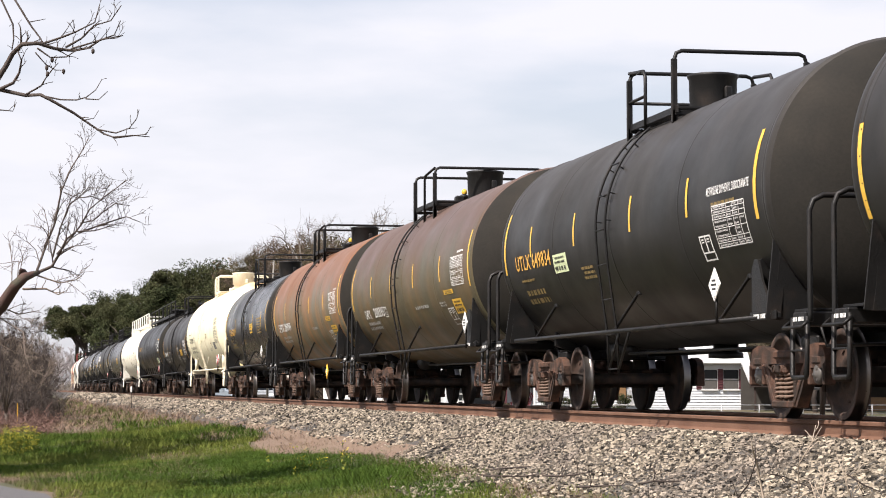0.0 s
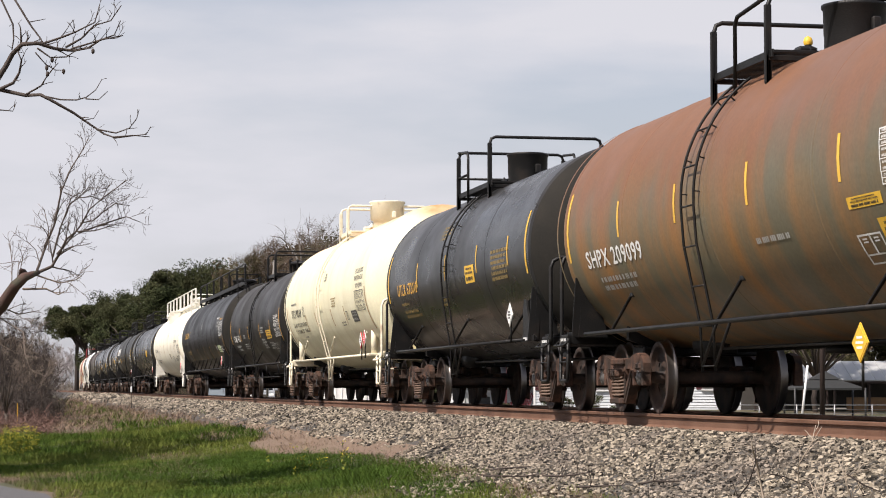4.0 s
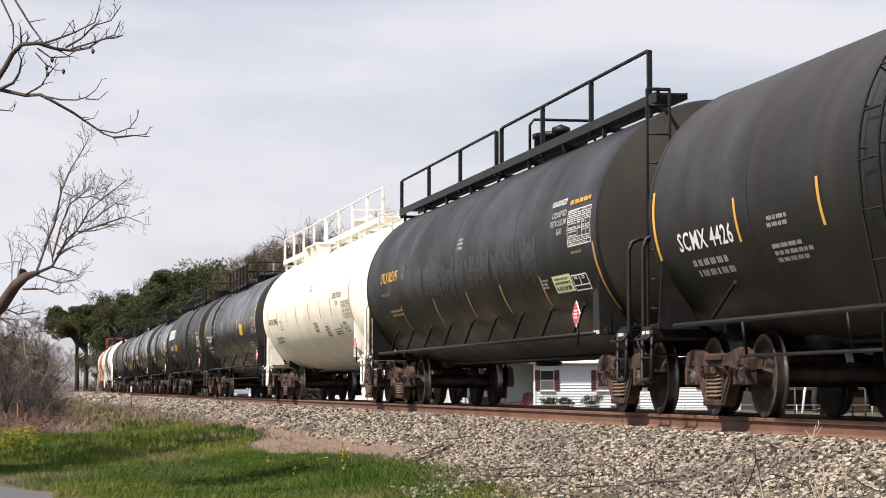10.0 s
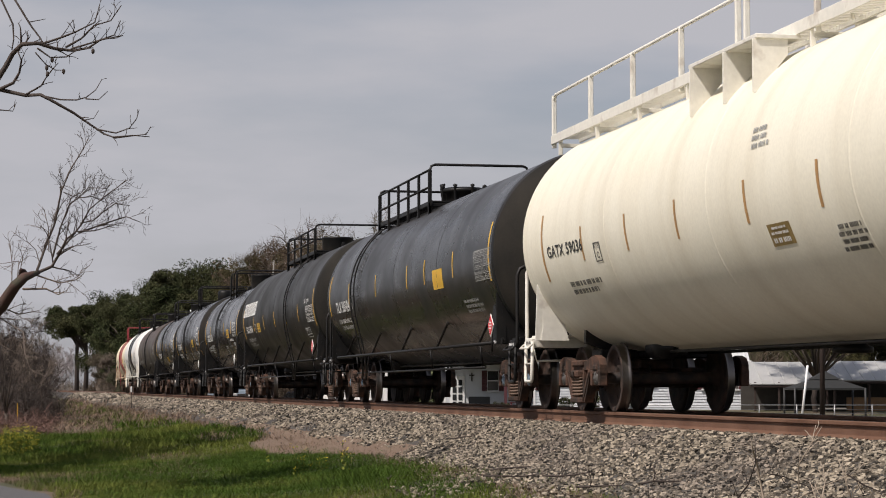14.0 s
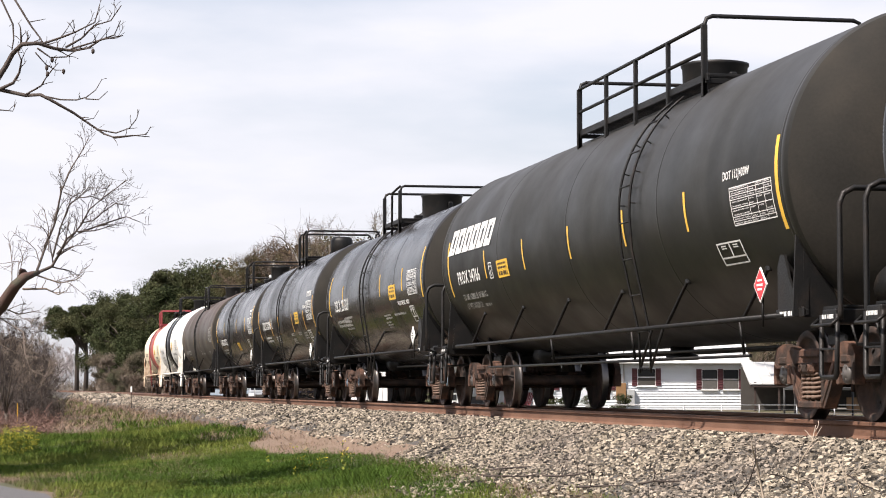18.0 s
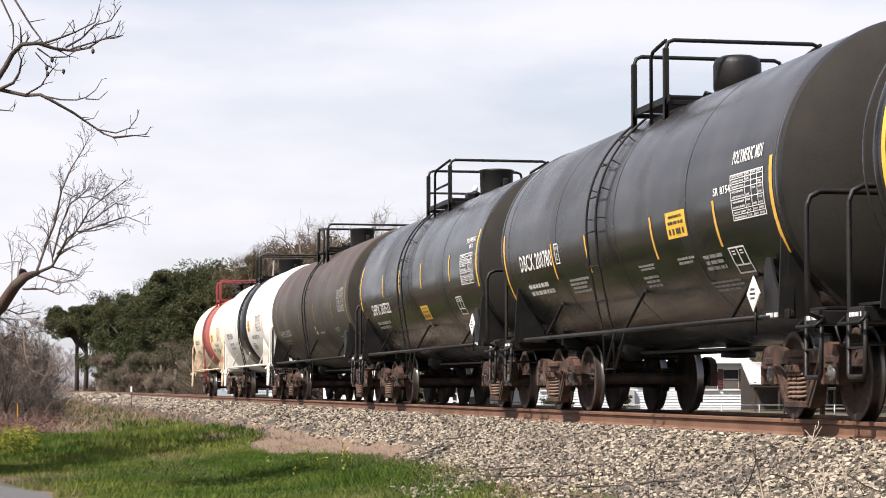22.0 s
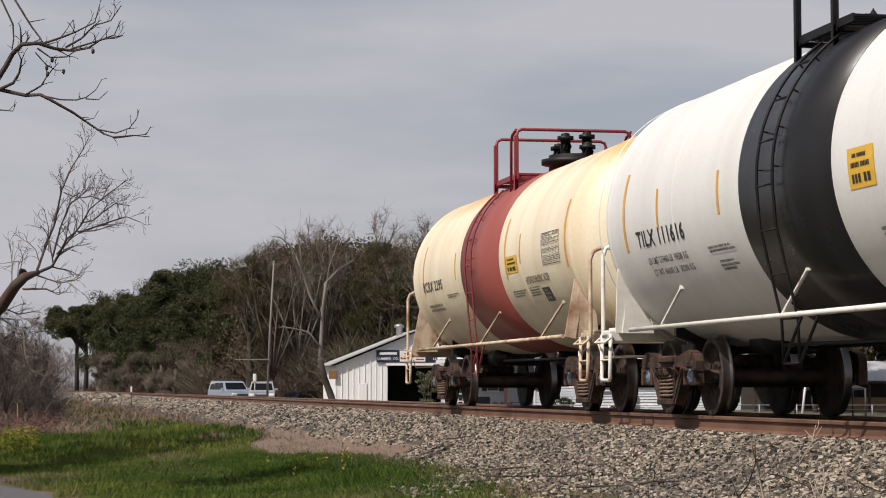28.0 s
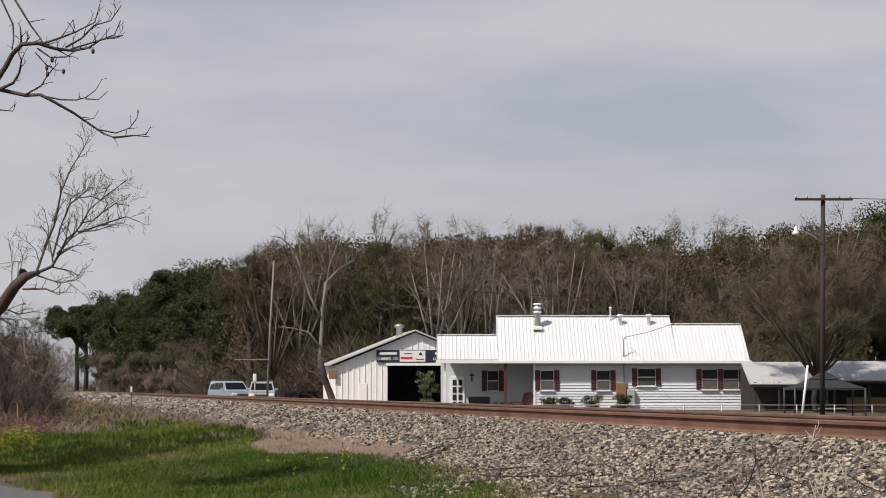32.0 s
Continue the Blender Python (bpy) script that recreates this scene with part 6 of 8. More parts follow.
def utility_poles():
    p = thing("utility_pole", "dark wooden utility pole with a crossarm and street light", "utility pole", m=yard(90, 15.3, -1.25))
    part("pole", Shape().tube([(-0.05, 0, 0), (0.0, 0, 4.5), (0.08, 0, 9.4)], 0.15, 12, True, [0.11, 0.10, 0.09]), POLE_WOOD, p)
    part("crossarm", Shape().box((0.08, -0.14, 9.2), (2.34, 0.1, 0.1), 0.01), POLE_WOOD, p)
    for x in (-1.05, -0.6, 0.7, 1.15):
        part("insulator", Shape().lathe([(9.25, 0.03), (9.3, 0.05), (9.36, 0.02), (9.38, 0)], 10, (x, -0.14, 0), "z"), GREY_BOX, p)
    a = part("lamp_arm", Shape().tube([(0.0, -0.1, 7.4), (-0.3, -0.1, 7.7), (-0.8, -0.1, 7.95), (-1.05, -0.1, 7.98)], 0.025, 8), GALV, p)
    part("lamp_head", Shape().lathe([(7.75, 0.0), (7.76, 0.13), (7.85, 0.15), (7.95, 0.07), (8.1, 0.05), (8.12, 0)], 16, (-1.05, -0.1, 0), "z"), TRIM_WHITE, a, "white street light head")
    part("cable_clamp", Shape().box((0.12, -0.12, 6.6), (0.16, 0.16, 0.5), 0.04), WIRE, p)
    q = thing("utility_pole", "slender grey wooden utility pole at the edge of the woods", "utility pole", m=yard(142, -11.2, -1.3))
    part("pole", Shape().tube([(0, 0, 0), (0.18, 0, 5), (0.42, 0, 9.7)], 0.12, 10, True, [0.075, 0.065, 0.05]), POLE_GREY, q)
    part("crossarm", Shape().box((-0.9, -0.12, 3.45), (2.2, 0.08, 0.07), 0.01), POLE_GREY, q)
    part("signal_box", Shape().box((-0.75, -0.1, 2.3), (0.22, 0.2, 0.5), 0.03), SIGN_WHITE, q)
    part("signal_post", Shape().tube([(-0.75, 0, 0.2), (-0.75, 0, 2.4)], 0.04, 8), GALV, q)
    cables = thing("overhead_cable", "thin black overhead cables sagging between pole and house", "cable")
    tops = [far(90, 15.3 + x, 7.95 + z) for x, z in ((-1.05, 0.05), (0.1, -1.4), (0.1, -1.6), (1.15, 0.05))]
    ends = [far(125.5, 10.2, 3.2), far(125.5, 10.2, 3.2), far(60, 30, 6.0), far(70, 40, 8.2)]
    for i, (s, e) in enumerate(zip(tops[1:], ends[1:])):
        part("cable", Shape().tube([s.lerp(e, k / 12) - Vector((0, 0, 0.7 * (1 - (k / 6 - 1) ** 2))) for k in range(13)], 0.014, 4), WIRE, cables)
    s, e = far(142, -10.8, 7.9), far(150, 40, 7.5)
    part("cable", Shape().tube([s.lerp(e, k / 20) - Vector((0, 0, 1.6 * (1 - (k / 10 - 1) ** 2))) for k in range(21)], 0.02, 4), WIRE, cables)
    w = thing("guy_pole", "white leaning metal prop beside the fence", "pole", m=yard(95, 15.2, -1.2))
    part("prop", Shape().tube([(0, 0, 0), (0.3, 0, 2.5)], 0.05, 8), TRIM_WHITE, w)


def outbuildings():
    b = thing("open_shed", "low open shed with an old grey tin roof", "shed", m=yard(118, 0, 0))
    for x0, x1, z0, z1, m_ in ((16.2, 20.6, 0.55, 1.75, TIN_OLD), (20.4, 26.5, 0.75, 1.8, TIN_OLD)):
        tin_roof(b, "roof", x0, x1, z0, z1, 0.0, 3.6, m_, 0.6)
        for i in range(4):
            part("post", Shape().box((x0 + 0.3 + (x1 - x0 - 0.6) * i / 3, 0.2, -0.3), (0.12, 0.12, 1.9), 0.01), POLE_WOOD, b)
        part("beam", Shape().box(((x0 + x1) / 2, 0.1, z0 - 0.1), (x1 - x0, 0.1, 0.14), 0.01), POLE_WOOD, b)
    # rear wall in the dark colour that paints the shade under the roof
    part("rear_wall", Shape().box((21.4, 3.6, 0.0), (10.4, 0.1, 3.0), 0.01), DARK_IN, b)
    part("side_board", Shape().box((23.5, 1.2, -0.6), (4.0, 0.08, 0.9), 0.01), BROWN_BOX, b)
    g = thing("garden_canopy", "slate grey pyramid garden canopy on dark posts", "canopy", m=yard(108, 0, 0))
    x0, x1, y0, y1, zt = 17.0, 20.4, 0.0, 3.4, 0.35
    cx, cy = (x0 + x1) / 2, (y0 + y1) / 2
    s = Shape()
    ring = [(x0, y0), (x1, y0), (x1, y1), (x0, y1)]
    mid = [(cx + (x - cx) * 0.35, cy + (y - cy) * 0.35) for x, y in ring]
    vs = [(x, y, zt) for x, y in ring] + [(x, y, zt + 0.42) for x, y in mid] + [(x, y, zt - 0.1) for x, y in ring]
    s.add(vs, [(0, 1, 5, 4), (1, 2, 6, 5), (2, 3, 7, 6), (3, 0, 4, 7), (0, 1, 9, 8), (1, 2, 10, 9), (2, 3, 11, 10), (3, 0, 8, 11)])
    part("canopy", s, CANVAS, g)
    vent = [(cx + (x - cx) * 0.42, cy + (y - cy) * 0.42, zt + 0.42) for x, y in ring] + [(cx, cy, zt + 0.85)]
    part("canopy_vent", Shape().add(vent, [(0, 1, 4), (1, 2, 4), (2, 3, 4), (3, 0, 4)]), CANVAS, g)
    for x, y in ring:
        part("post", Shape().tube([(x, y, -1.3), (x, y, zt)], 0.05, 8), WIRE, g)
    f = thing("chain_link_fence", "low galvanised pipe fence along the yard", "fence", m=yard(104, 0, 0))
    for i in range(12):
        x = 4.2 + i * 1.75
        part("post", Shape().tube([(x, 0, -1.3), (x, 0, -0.42)], 0.028, 8), GALV, f)
    part("top_rail", Shape().tube([(4.2, 0, -0.45), (23.5, 0, -0.45)], 0.022, 8), GALV, f)
    part("middle_wire", Shape().tube([(4.2, 0, -0.85), (23.5, 0, -0.85)], 0.008, 4).tube([(4.2, 0, -0.65), (23.5, 0, -0.65)], 0.006, 4), GALV, f)
    for x, z, w_, h_ in ((18.3, -0.62, 1.3, 0.06), (18.3, -0.95, 1.3, 0.06)):
        part("bench_rail", Shape().box((x, 1.2, z), (w_, 0.3, h_), 0.01), POLE_GREY, f)


def porch_things():
    b = thing("porch_bench", "dark slatted iron bench on the porch", "bench", m=yard(126.2, 2.05, -1.08))
    part("seat", Shape().box((0, 0, 0.45), (1.2, 0.45, 0.06), 0.01), WIRE, b)
    part("backrest", Shape().box((0, 0.22, 0.72), (1.2, 0.05, 0.45), 0.01), WIRE, b)
    for k in (-0.55, 0.55):
        part("leg", Shape().box((k, 0, 0.22), (0.06, 0.4, 0.44), 0.01), WIRE, b)
    c = thing("garden_chair", "red slatted wooden garden chair on the porch", "chair", m=pose(*far(125.6, 4.45, -1.08), 0, 0, TURN_FAR - 40))
    part("seat", Shape().prism([(-0.5, 0.38), (0.3, 0.26), (0.3, 0.31), (-0.5, 0.43)], -0.32, 0.32, "x"), CHAIR_RED, c)
    for i in range(6):
        part("back_slat", Shape().beam((-0.27 + i * 0.108, 0.2, 0.28), (-0.33 + i * 0.132, 0.62, 1.2 - 0.03 * abs(i - 2.5)), 0.10, 0.025), CHAIR_RED, c)
    for k in (-0.4, 0.4):
        part("armrest", Shape().box((k, -0.1, 0.62), (0.15, 0.9, 0.03), 0.008), CHAIR_RED, c)
        part("leg", Shape().beam((k, -0.48, 0.0), (k, -0.48, 0.61), 0.04, 0.1), CHAIR_RED, c)
        part("leg", Shape().beam((k * 0.85, -0.5, 0.36), (k * 0.85, 0.62, 0.0), 0.04, 0.12), CHAIR_RED, c)


build_house()
build_shed()
CAR_BLUE = material("silver_blue_car_paint", (0.30, 0.36, 0.42), 0.35, 0.2, 0.08, 2, 60, coat=0.5)
CAR_SILVER = material("silver_car_paint", (0.34, 0.36, 0.38), 0.35, 0.2, 0.08, 2, 60, coat=0.5)
CAR_DARK = material("dark_blue_car_paint", (0.02, 0.025, 0.05), 0.3, 0.3, 0.08, 2, 60, coat=0.5)
suv("suv", "silver-blue parked sport utility car on the gravel yard", pose(*far(155, -14.65, -0.86), 0, 0, TURN_FAR + 27), CAR_BLUE, 0)
suv("suv", "silver parked sport utility car on the gravel yard", pose(*far(155, -12.55, -0.9), 0, 0, TURN_FAR + 4), CAR_SILVER, 0)
suv("car", "dark blue parked car mostly hidden behind the rails", pose(*far(160, -10.4, -1.55), 0, 0, TURN_FAR - 50), CAR_DARK, 0)
utility_poles()
outbuildings()
porch_things()

# ---- trees and woods ----
BARK_DARK = material("dark_wet_bark", (0.055, 0.042, 0.036), 0.9, 0, 0.3, 2, 30, 0.5)
BARK_BROWN = material("brown_grey_bark", (0.075, 0.058, 0.047), 0.9, 0, 0.3, 2, 30, 0.5, island=0.3)
BARK_PALE = material("pale_grey_bark", (0.20, 0.18, 0.155), 0.9, 0, 0.35, 1.5, 20, 0.5, second=(0.16, 0.13, 0.11), edges=(0.45, 0.7))
BARK_RED = material("reddish_mossy_bark", (0.075, 0.040, 0.032), 0.9, 0, 0.35, 3, 30, 0.6, second=(0.05, 0.045, 0.03), edges=(0.48, 0.66))
BARK_GREY = material("dark_grey_twigs", (0.085, 0.066, 0.056), 0.9, 0, 0.3, 2, 30)
TWIG_TAN = material("pale_tan_twigs", (0.17, 0.135, 0.105), 0.9, 0, 0.3, 0.3, 8, island=0.5)
TWIG_OLIVE = material("olive_grey_twigs", (0.105, 0.092, 0.054), 0.9, 0, 0.3, 0.3, 8, island=0.5, second=(0.115, 0.082, 0.058), edges=(0.45, 0.6))
LEAF_DULL = material("dull_olive_leaves", (0.060, 0.062, 0.026), 0.85, 0, 0.4, 0.25, 6, island=0.7, second=(0.078, 0.066, 0.034), spec=0.1)
LEAF_RUSSET = material("russet_winter_leaves", (0.088, 0.060, 0.038), 0.85, 0, 0.4, 0.25, 6, island=0.7, second=(0.066, 0.060, 0.030), edges=(0.44, 0.6), spec=0.1)
LEAF_LIME = material("yellow_green_leaves", (0.15, 0.17, 0.03), 0.8, 0, 0.3, 0.5, 8, island=0.5, spec=0.15)
TWIG_BROWN = material("brown_twigs", (0.108, 0.076, 0.055), 0.9, 0, 0.3, 0.15, 8, island=0.55, second=(0.082, 0.084, 0.046), edges=(0.44, 0.56))
TWIG_GREY = material("grey_twigs", (0.155, 0.128, 0.105), 0.9, 0, 0.3, 0.2, 8, island=0.5)
BARK_TAN = material("tan_grey_twigs", (0.16, 0.125, 0.10), 0.9, 0, 0.3, 2, 30)
TWIG_DARK = material("dark_thicket_twigs", (0.048, 0.036, 0.030), 0.9, 0, 0.3, 0.3, 8, island=0.5)
# twigs paled so that distance haze is in the colour
TWIG_FAR = material("far_haze_painted_twigs", (0.34, 0.31, 0.31), 0.9, 0, 0.25, 0.2, 8, island=0.4)
LEAF_DARK = material("dark_evergreen_leaves", (0.040, 0.052, 0.022), 0.85, 0, 0.4, 0.25, 6, island=0.7, second=(0.060, 0.060, 0.029), spec=0.1)
LEAF_MIX = material("dull_understory_leaves", (0.062, 0.062, 0.028), 0.8, 0, 0.4, 0.16, 4, island=0.7, second=(0.085, 0.060, 0.040), edges=(0.42, 0.6), spec=0.1)
LEAF_OLIVE = material("olive_shrub_leaves", (0.105, 0.118, 0.050), 0.65, 0, 0.35, 1, 8, island=0.6)
BRUSH_RED = material("reddish_brown_brush", (0.13, 0.073, 0.058), 0.9, 0, 0.3, 0.6, 8, island=0.5)


def quick_mesh(name, verts, quads=None, tris=None, facets=False):
    """A mesh straight from number arrays."""
    me = bpy.data.meshes.new(name)
    me.vertices.add(len(verts))
    me.vertices.foreach_set("co", np.asarray(verts, dtype=np.float32).ravel())
    parts = [a for a in (quads, tris) if a is not None and len(a)]
    idx = np.concatenate([np.asarray(a, dtype=np.int32).ravel() for a in parts])
    total = np.concatenate([np.full(len(a), len(a[0]), dtype=np.int32) for a in parts])
    me.loops.add(len(idx))
    me.loops.foreach_set("vertex_index", idx)
    me.polygons.add(len(total))
    me.polygons.foreach_set("loop_start", np.concatenate([[0], np.cumsum(total)[:-1]]).astype(np.int32))
    me.polygons.foreach_set("loop_total", total)
    if facets:
        me.polygons.foreach_set("use_smooth", np.zeros(len(total), dtype=bool))
    me.update(calc_edges=True)
    me.validate()
    return me


def unit(n, rs):
    v = rs.normal(size=(n, 3))
    return v / np.linalg.norm(v, axis=1)[:, None]


def cards(centres, sizes, rs, flat=0.0):
    """Small leaf shapes, each turned its own way."""
    n = len(centres)
    a = unit(n, rs)
    b = np.cross(a, unit(n, rs))
    b /= np.maximum(np.linalg.norm(b, axis=1), 1e-6)[:, None]
    s = np.asarray(sizes)[:, None]
    v = np.stack([centres - a * s, centres + b * s * 0.45 + a * s * 0.1, centres + a * s, centres - b * s * 0.45 - a * s * 0.1], 1).reshape(-1, 3)
    return v, np.arange(4 * n).reshape(n, 4)


def slivers(p, q, w, rs):
    """Thin tapering twigs from p to q."""
    n = len(p)
    d = q - p
    side = np.cross(d, unit(n, rs))
    side /= np.maximum(np.linalg.norm(side, axis=1), 1e-6)[:, None]
    w = np.asarray(w)[:, None]
    v = np.stack([p - side * w, p + side * w, q + side * w * 0.3, q - side * w * 0.3], 1).reshape(-1, 3)
    return v, np.arange(4 * n).reshape(n, 4)


def spread(path, k):
    k = k * (len(path) - 1)
    i = min(int(k), len(path) - 2)
    return path[i].lerp(path[i + 1], k - i), (path[i + 1] - path[i]).normalized()


def sprout(s, path, r0, r1, rng, level, gap, reach, lift, sides, start=0.12, thin=0.003):
    """A limb along a path, with side shoots that branch again."""
    n = len(path)
    s.tube(path, 0, sides, True, [r0 + (r1 - r0) * i / (n - 1) for i in range(n)])
    if level == 0:
        return
    length = sum((b - a).length for a, b in zip(path, path[1:]))
    for j in range(max(2, int(length / gap))):
        k = start + (1 - start) * (j + rng.random()) / max(2, int(length / gap))
        at, d = spread(path, min(k, 0.99))
        out = Vector((rng.gauss(0, 1), rng.gauss(0, 1), rng.gauss(0, 1)))
        out = (out - d * out.dot(d)).normalized()
        way = (d * rng.uniform(0.5, 1.0) + out * rng.uniform(0.5, 1.0) + Vector((0, 0, lift * rng.uniform(0.3, 1.2)))).normalized()
        ln = reach * rng.uniform(0.5, 1.15) * (1 - 0.45 * k)
        pts, p, bend = [at], at, Vector((rng.gauss(0, 0.22), rng.gauss(0, 0.22), rng.gauss(0.08, 0.18)))
        m = 4 if level > 1 else 3
        for i in range(m):
            way = (way + bend * 0.5 + Vector((rng.gauss(0, 0.14), rng.gauss(0, 0.14), rng.gauss(0, 0.14)))).normalized()
            p = p + way * (ln / m)
            pts.append(p)
        r = max((r0 + (r1 - r0) * k) * 0.55, r1 * 0.6)
        sprout(s, pts, max(r, thin), max(r * 0.3, thin), rng, level - 1, gap * 0.62, reach * 0.52, lift, max(3, sides - 1), 0.2, thin)


def shoots(rs, p, d, ln, n, splay, lift):
    """n shoots from each of the limbs p, d, ln: their feet, ways and lengths."""
    m = len(p)
    k = rs.uniform(0.3, 1.0, (m, n))
    at = (p[:, None] + d[:, None] * (ln[:, None] * k)[:, :, None]).reshape(-1, 3)
    way = np.repeat(d, n, axis=0) + rs.normal(0, splay, (m * n, 3)) + np.array([0, 0, lift])
    way /= np.linalg.norm(way, axis=1)[:, None]
    return at, way, (np.repeat(ln, n) * rs.uniform(0.36, 0.6, m * n) * (1.15 - 0.6 * k.reshape(-1)))


def bare_crown(seed, height, stems, wide, counts, twig_w, haze=10):
    """A trunk with limbs, and a crown of fine twigs on them."""
    rs, rng = np.random.RandomState(seed), random.Random(seed)
    fork = height * rng.uniform(0.14, 0.26)
    r = height * 0.0115
    trunk = Shape().tube([(0, 0, -0.3), (rng.gauss(0, 0.1), rng.gauss(0, 0.1), fork * 0.5), (0, 0, fork)], 0, 8, True, [r * 1.3, r * 1.05, r * 0.95])
    a = np.arange(stems) * 2.4 + rs.uniform(0, 1, stems)
    tilt = rs.uniform(0.15, 1.0, stems) * wide
    d = np.stack([np.cos(a) * tilt, np.sin(a) * tilt, np.ones(stems)], 1)
    d /= np.linalg.norm(d, axis=1)[:, None]
    ln = (height - fork) * rs.uniform(0.55, 0.78, stems)
    p = np.tile(np.array([0.0, 0.0, fork]), (stems, 1))
    verts, quads, n0, w = [], [], 0, r * 0.42
    for i in range(stems):
        bow = Vector((rng.gauss(0, 0.05), rng.gauss(0, 0.05), 0)) * ln[i]
        q = Vector(p[i]) + Vector(d[i]) * ln[i]
        trunk.tube([Vector(p[i]), Vector(p[i]).lerp(q, 0.5) + bow * 0.3, q], 0, 6, True, [r * 0.7, r * 0.42, r * 0.14])
    for level, n in enumerate(counts + (haze,)):
        if level < len(counts):
            p, d, ln = shoots(rs, p, d, ln, n, 0.62 if level else 0.5, 0.06)
        else:   # short fine twigs that turn every way
            k = rs.uniform(0.3, 1.0, (len(p), n))
            at = (p[:, None] + d[:, None] * (ln[:, None] * k)[:, :, None]).reshape(-1, 3)
            p, d, ln = at, unit(len(at), rs) + np.array([0, 0, 0.25]), rs.uniform(0.02, 0.055, len(at)) * height
        w = max(w * 0.5, twig_w)
        v, q = slivers(p, p + d * ln[:, None], np.full(len(p), w), rs)
        verts.append(v), quads.append(q + n0)
        n0 += len(v)
    return trunk.mesh("trunk", False), quick_mesh("crown", np.concatenate(verts), np.concatenate(quads))


def tree_thing(label, trunk, crown, m, bark, fine, group="", leaf="crown"):
    t = thing("tree", label, "tree", group, m)
    part("trunk", trunk, bark, t)
    part(leaf, crown, fine, t)
    return t


def leafy(rs, clumps, per, size):
    """Leaf places in many small clumps: (x, y, z, radius) each."""
    out = []
    for x, y, z, r in clumps:
        d = unit(per, rs) * (r * rs.uniform(0.12, 1.15, per) ** 0.5)[:, None] * np.array([1.0, 1.0, 0.72])
        out.append(d + np.array([x, y, z]))
    c = np.concatenate(out)
    return c, rs.uniform(size * 0.6, size * 1.3, len(c))


def evergreen(seed, height, wide, low=0.16, lean=0.0, n=130, per=430, size=0.082, twigs=False):
    """A broadleaf evergreen: trunk, limbs and a dense crown of leaf clumps; lean draws the crown to one side."""
    rs, rng = np.random.RandomState(seed), random.Random(seed)
    trunk = Shape().tube([(0, 0, -0.3), (0.1, 0, height * 0.35), (lean * 0.3, 0.1, height * 0.75)], 0, 8, True, [0.3, 0.22, 0.1])
    clumps = []
    for i in range(n // 5):   # each lobe carries small clumps on its upper side and a few sprigs
        z = height * (low + (0.93 - low) * rng.random())
        ring = wide * math.sqrt(max(0.05, 1 - ((z / height - (low + 0.98) / 2.2) / 0.56) ** 2)) * math.sqrt(rng.uniform(0.15, 1.0))
        a = rng.random() * 6.283
        cx = lean * (z / height) ** 2
        lx, ly, lobe = cx + ring * math.cos(a), ring * math.sin(a), wide * rng.uniform(0.24, 0.46)
        for k in range(5):
            d = Vector((rng.gauss(0, 1), rng.gauss(0, 1), rng.gauss(0.35, 0.8))).normalized() * lobe * rng.uniform(0.5, 1.0)
            clumps.append((lx + d.x, ly + d.y, z + d.z * 0.8, lobe * rng.uniform(0.30, 0.72)))
        trunk.tube([(cx * 0.4, 0, z * 0.7), (cx + ring * 0.5 * math.cos(a), ring * 0.5 * math.sin(a), z * 0.88), (lx, ly, z)], 0, 4, True, [0.1, 0.06, 0.02])
    c, sz = leafy(rs, clumps, per, size)
    if twigs:   # withered spray in place of leaves
        v, q = slivers(c, c + (unit(len(c), rs) * 0.8 + np.array([0, 0, 0.5])) * sz[:, None], np.full(len(c), 0.012), rs)
    else:
        v, q = cards(c, sz, rs)
    return trunk.mesh("trunk", False), quick_mesh("crown", v, q)


def skyline(a):
    """Height of the tree tops at 165 m, by metres aside."""
    xs = [-13.5, -11.9, -9.4, -6.9, -4.3, -2.7, 1.5, 4, 6.5, 9, 11.5, 13.6, 16, 19.5, 21.6, 25.7, 30, 34, 60]
    zs = [10.8, 12.4, 12.9, 13.2, 12.3, 12.3, 13.6, 13.3, 13.0, 12.9, 12.5, 12.5, 12.5, 12.3, 13.5, 14.4, 14.0, 14.7, 14]
    return float(np.interp(a, xs, zs))


def wood_place(rng, d0, d1, a0, a1):
    """A place in the wood, clear of the track."""
    while True:
        d, a = rng.uniform(d0, d1), rng.uniform(a0, a1)
        o = far(d, a, -1.3)
        if o.y > 8:
            return d, a, o


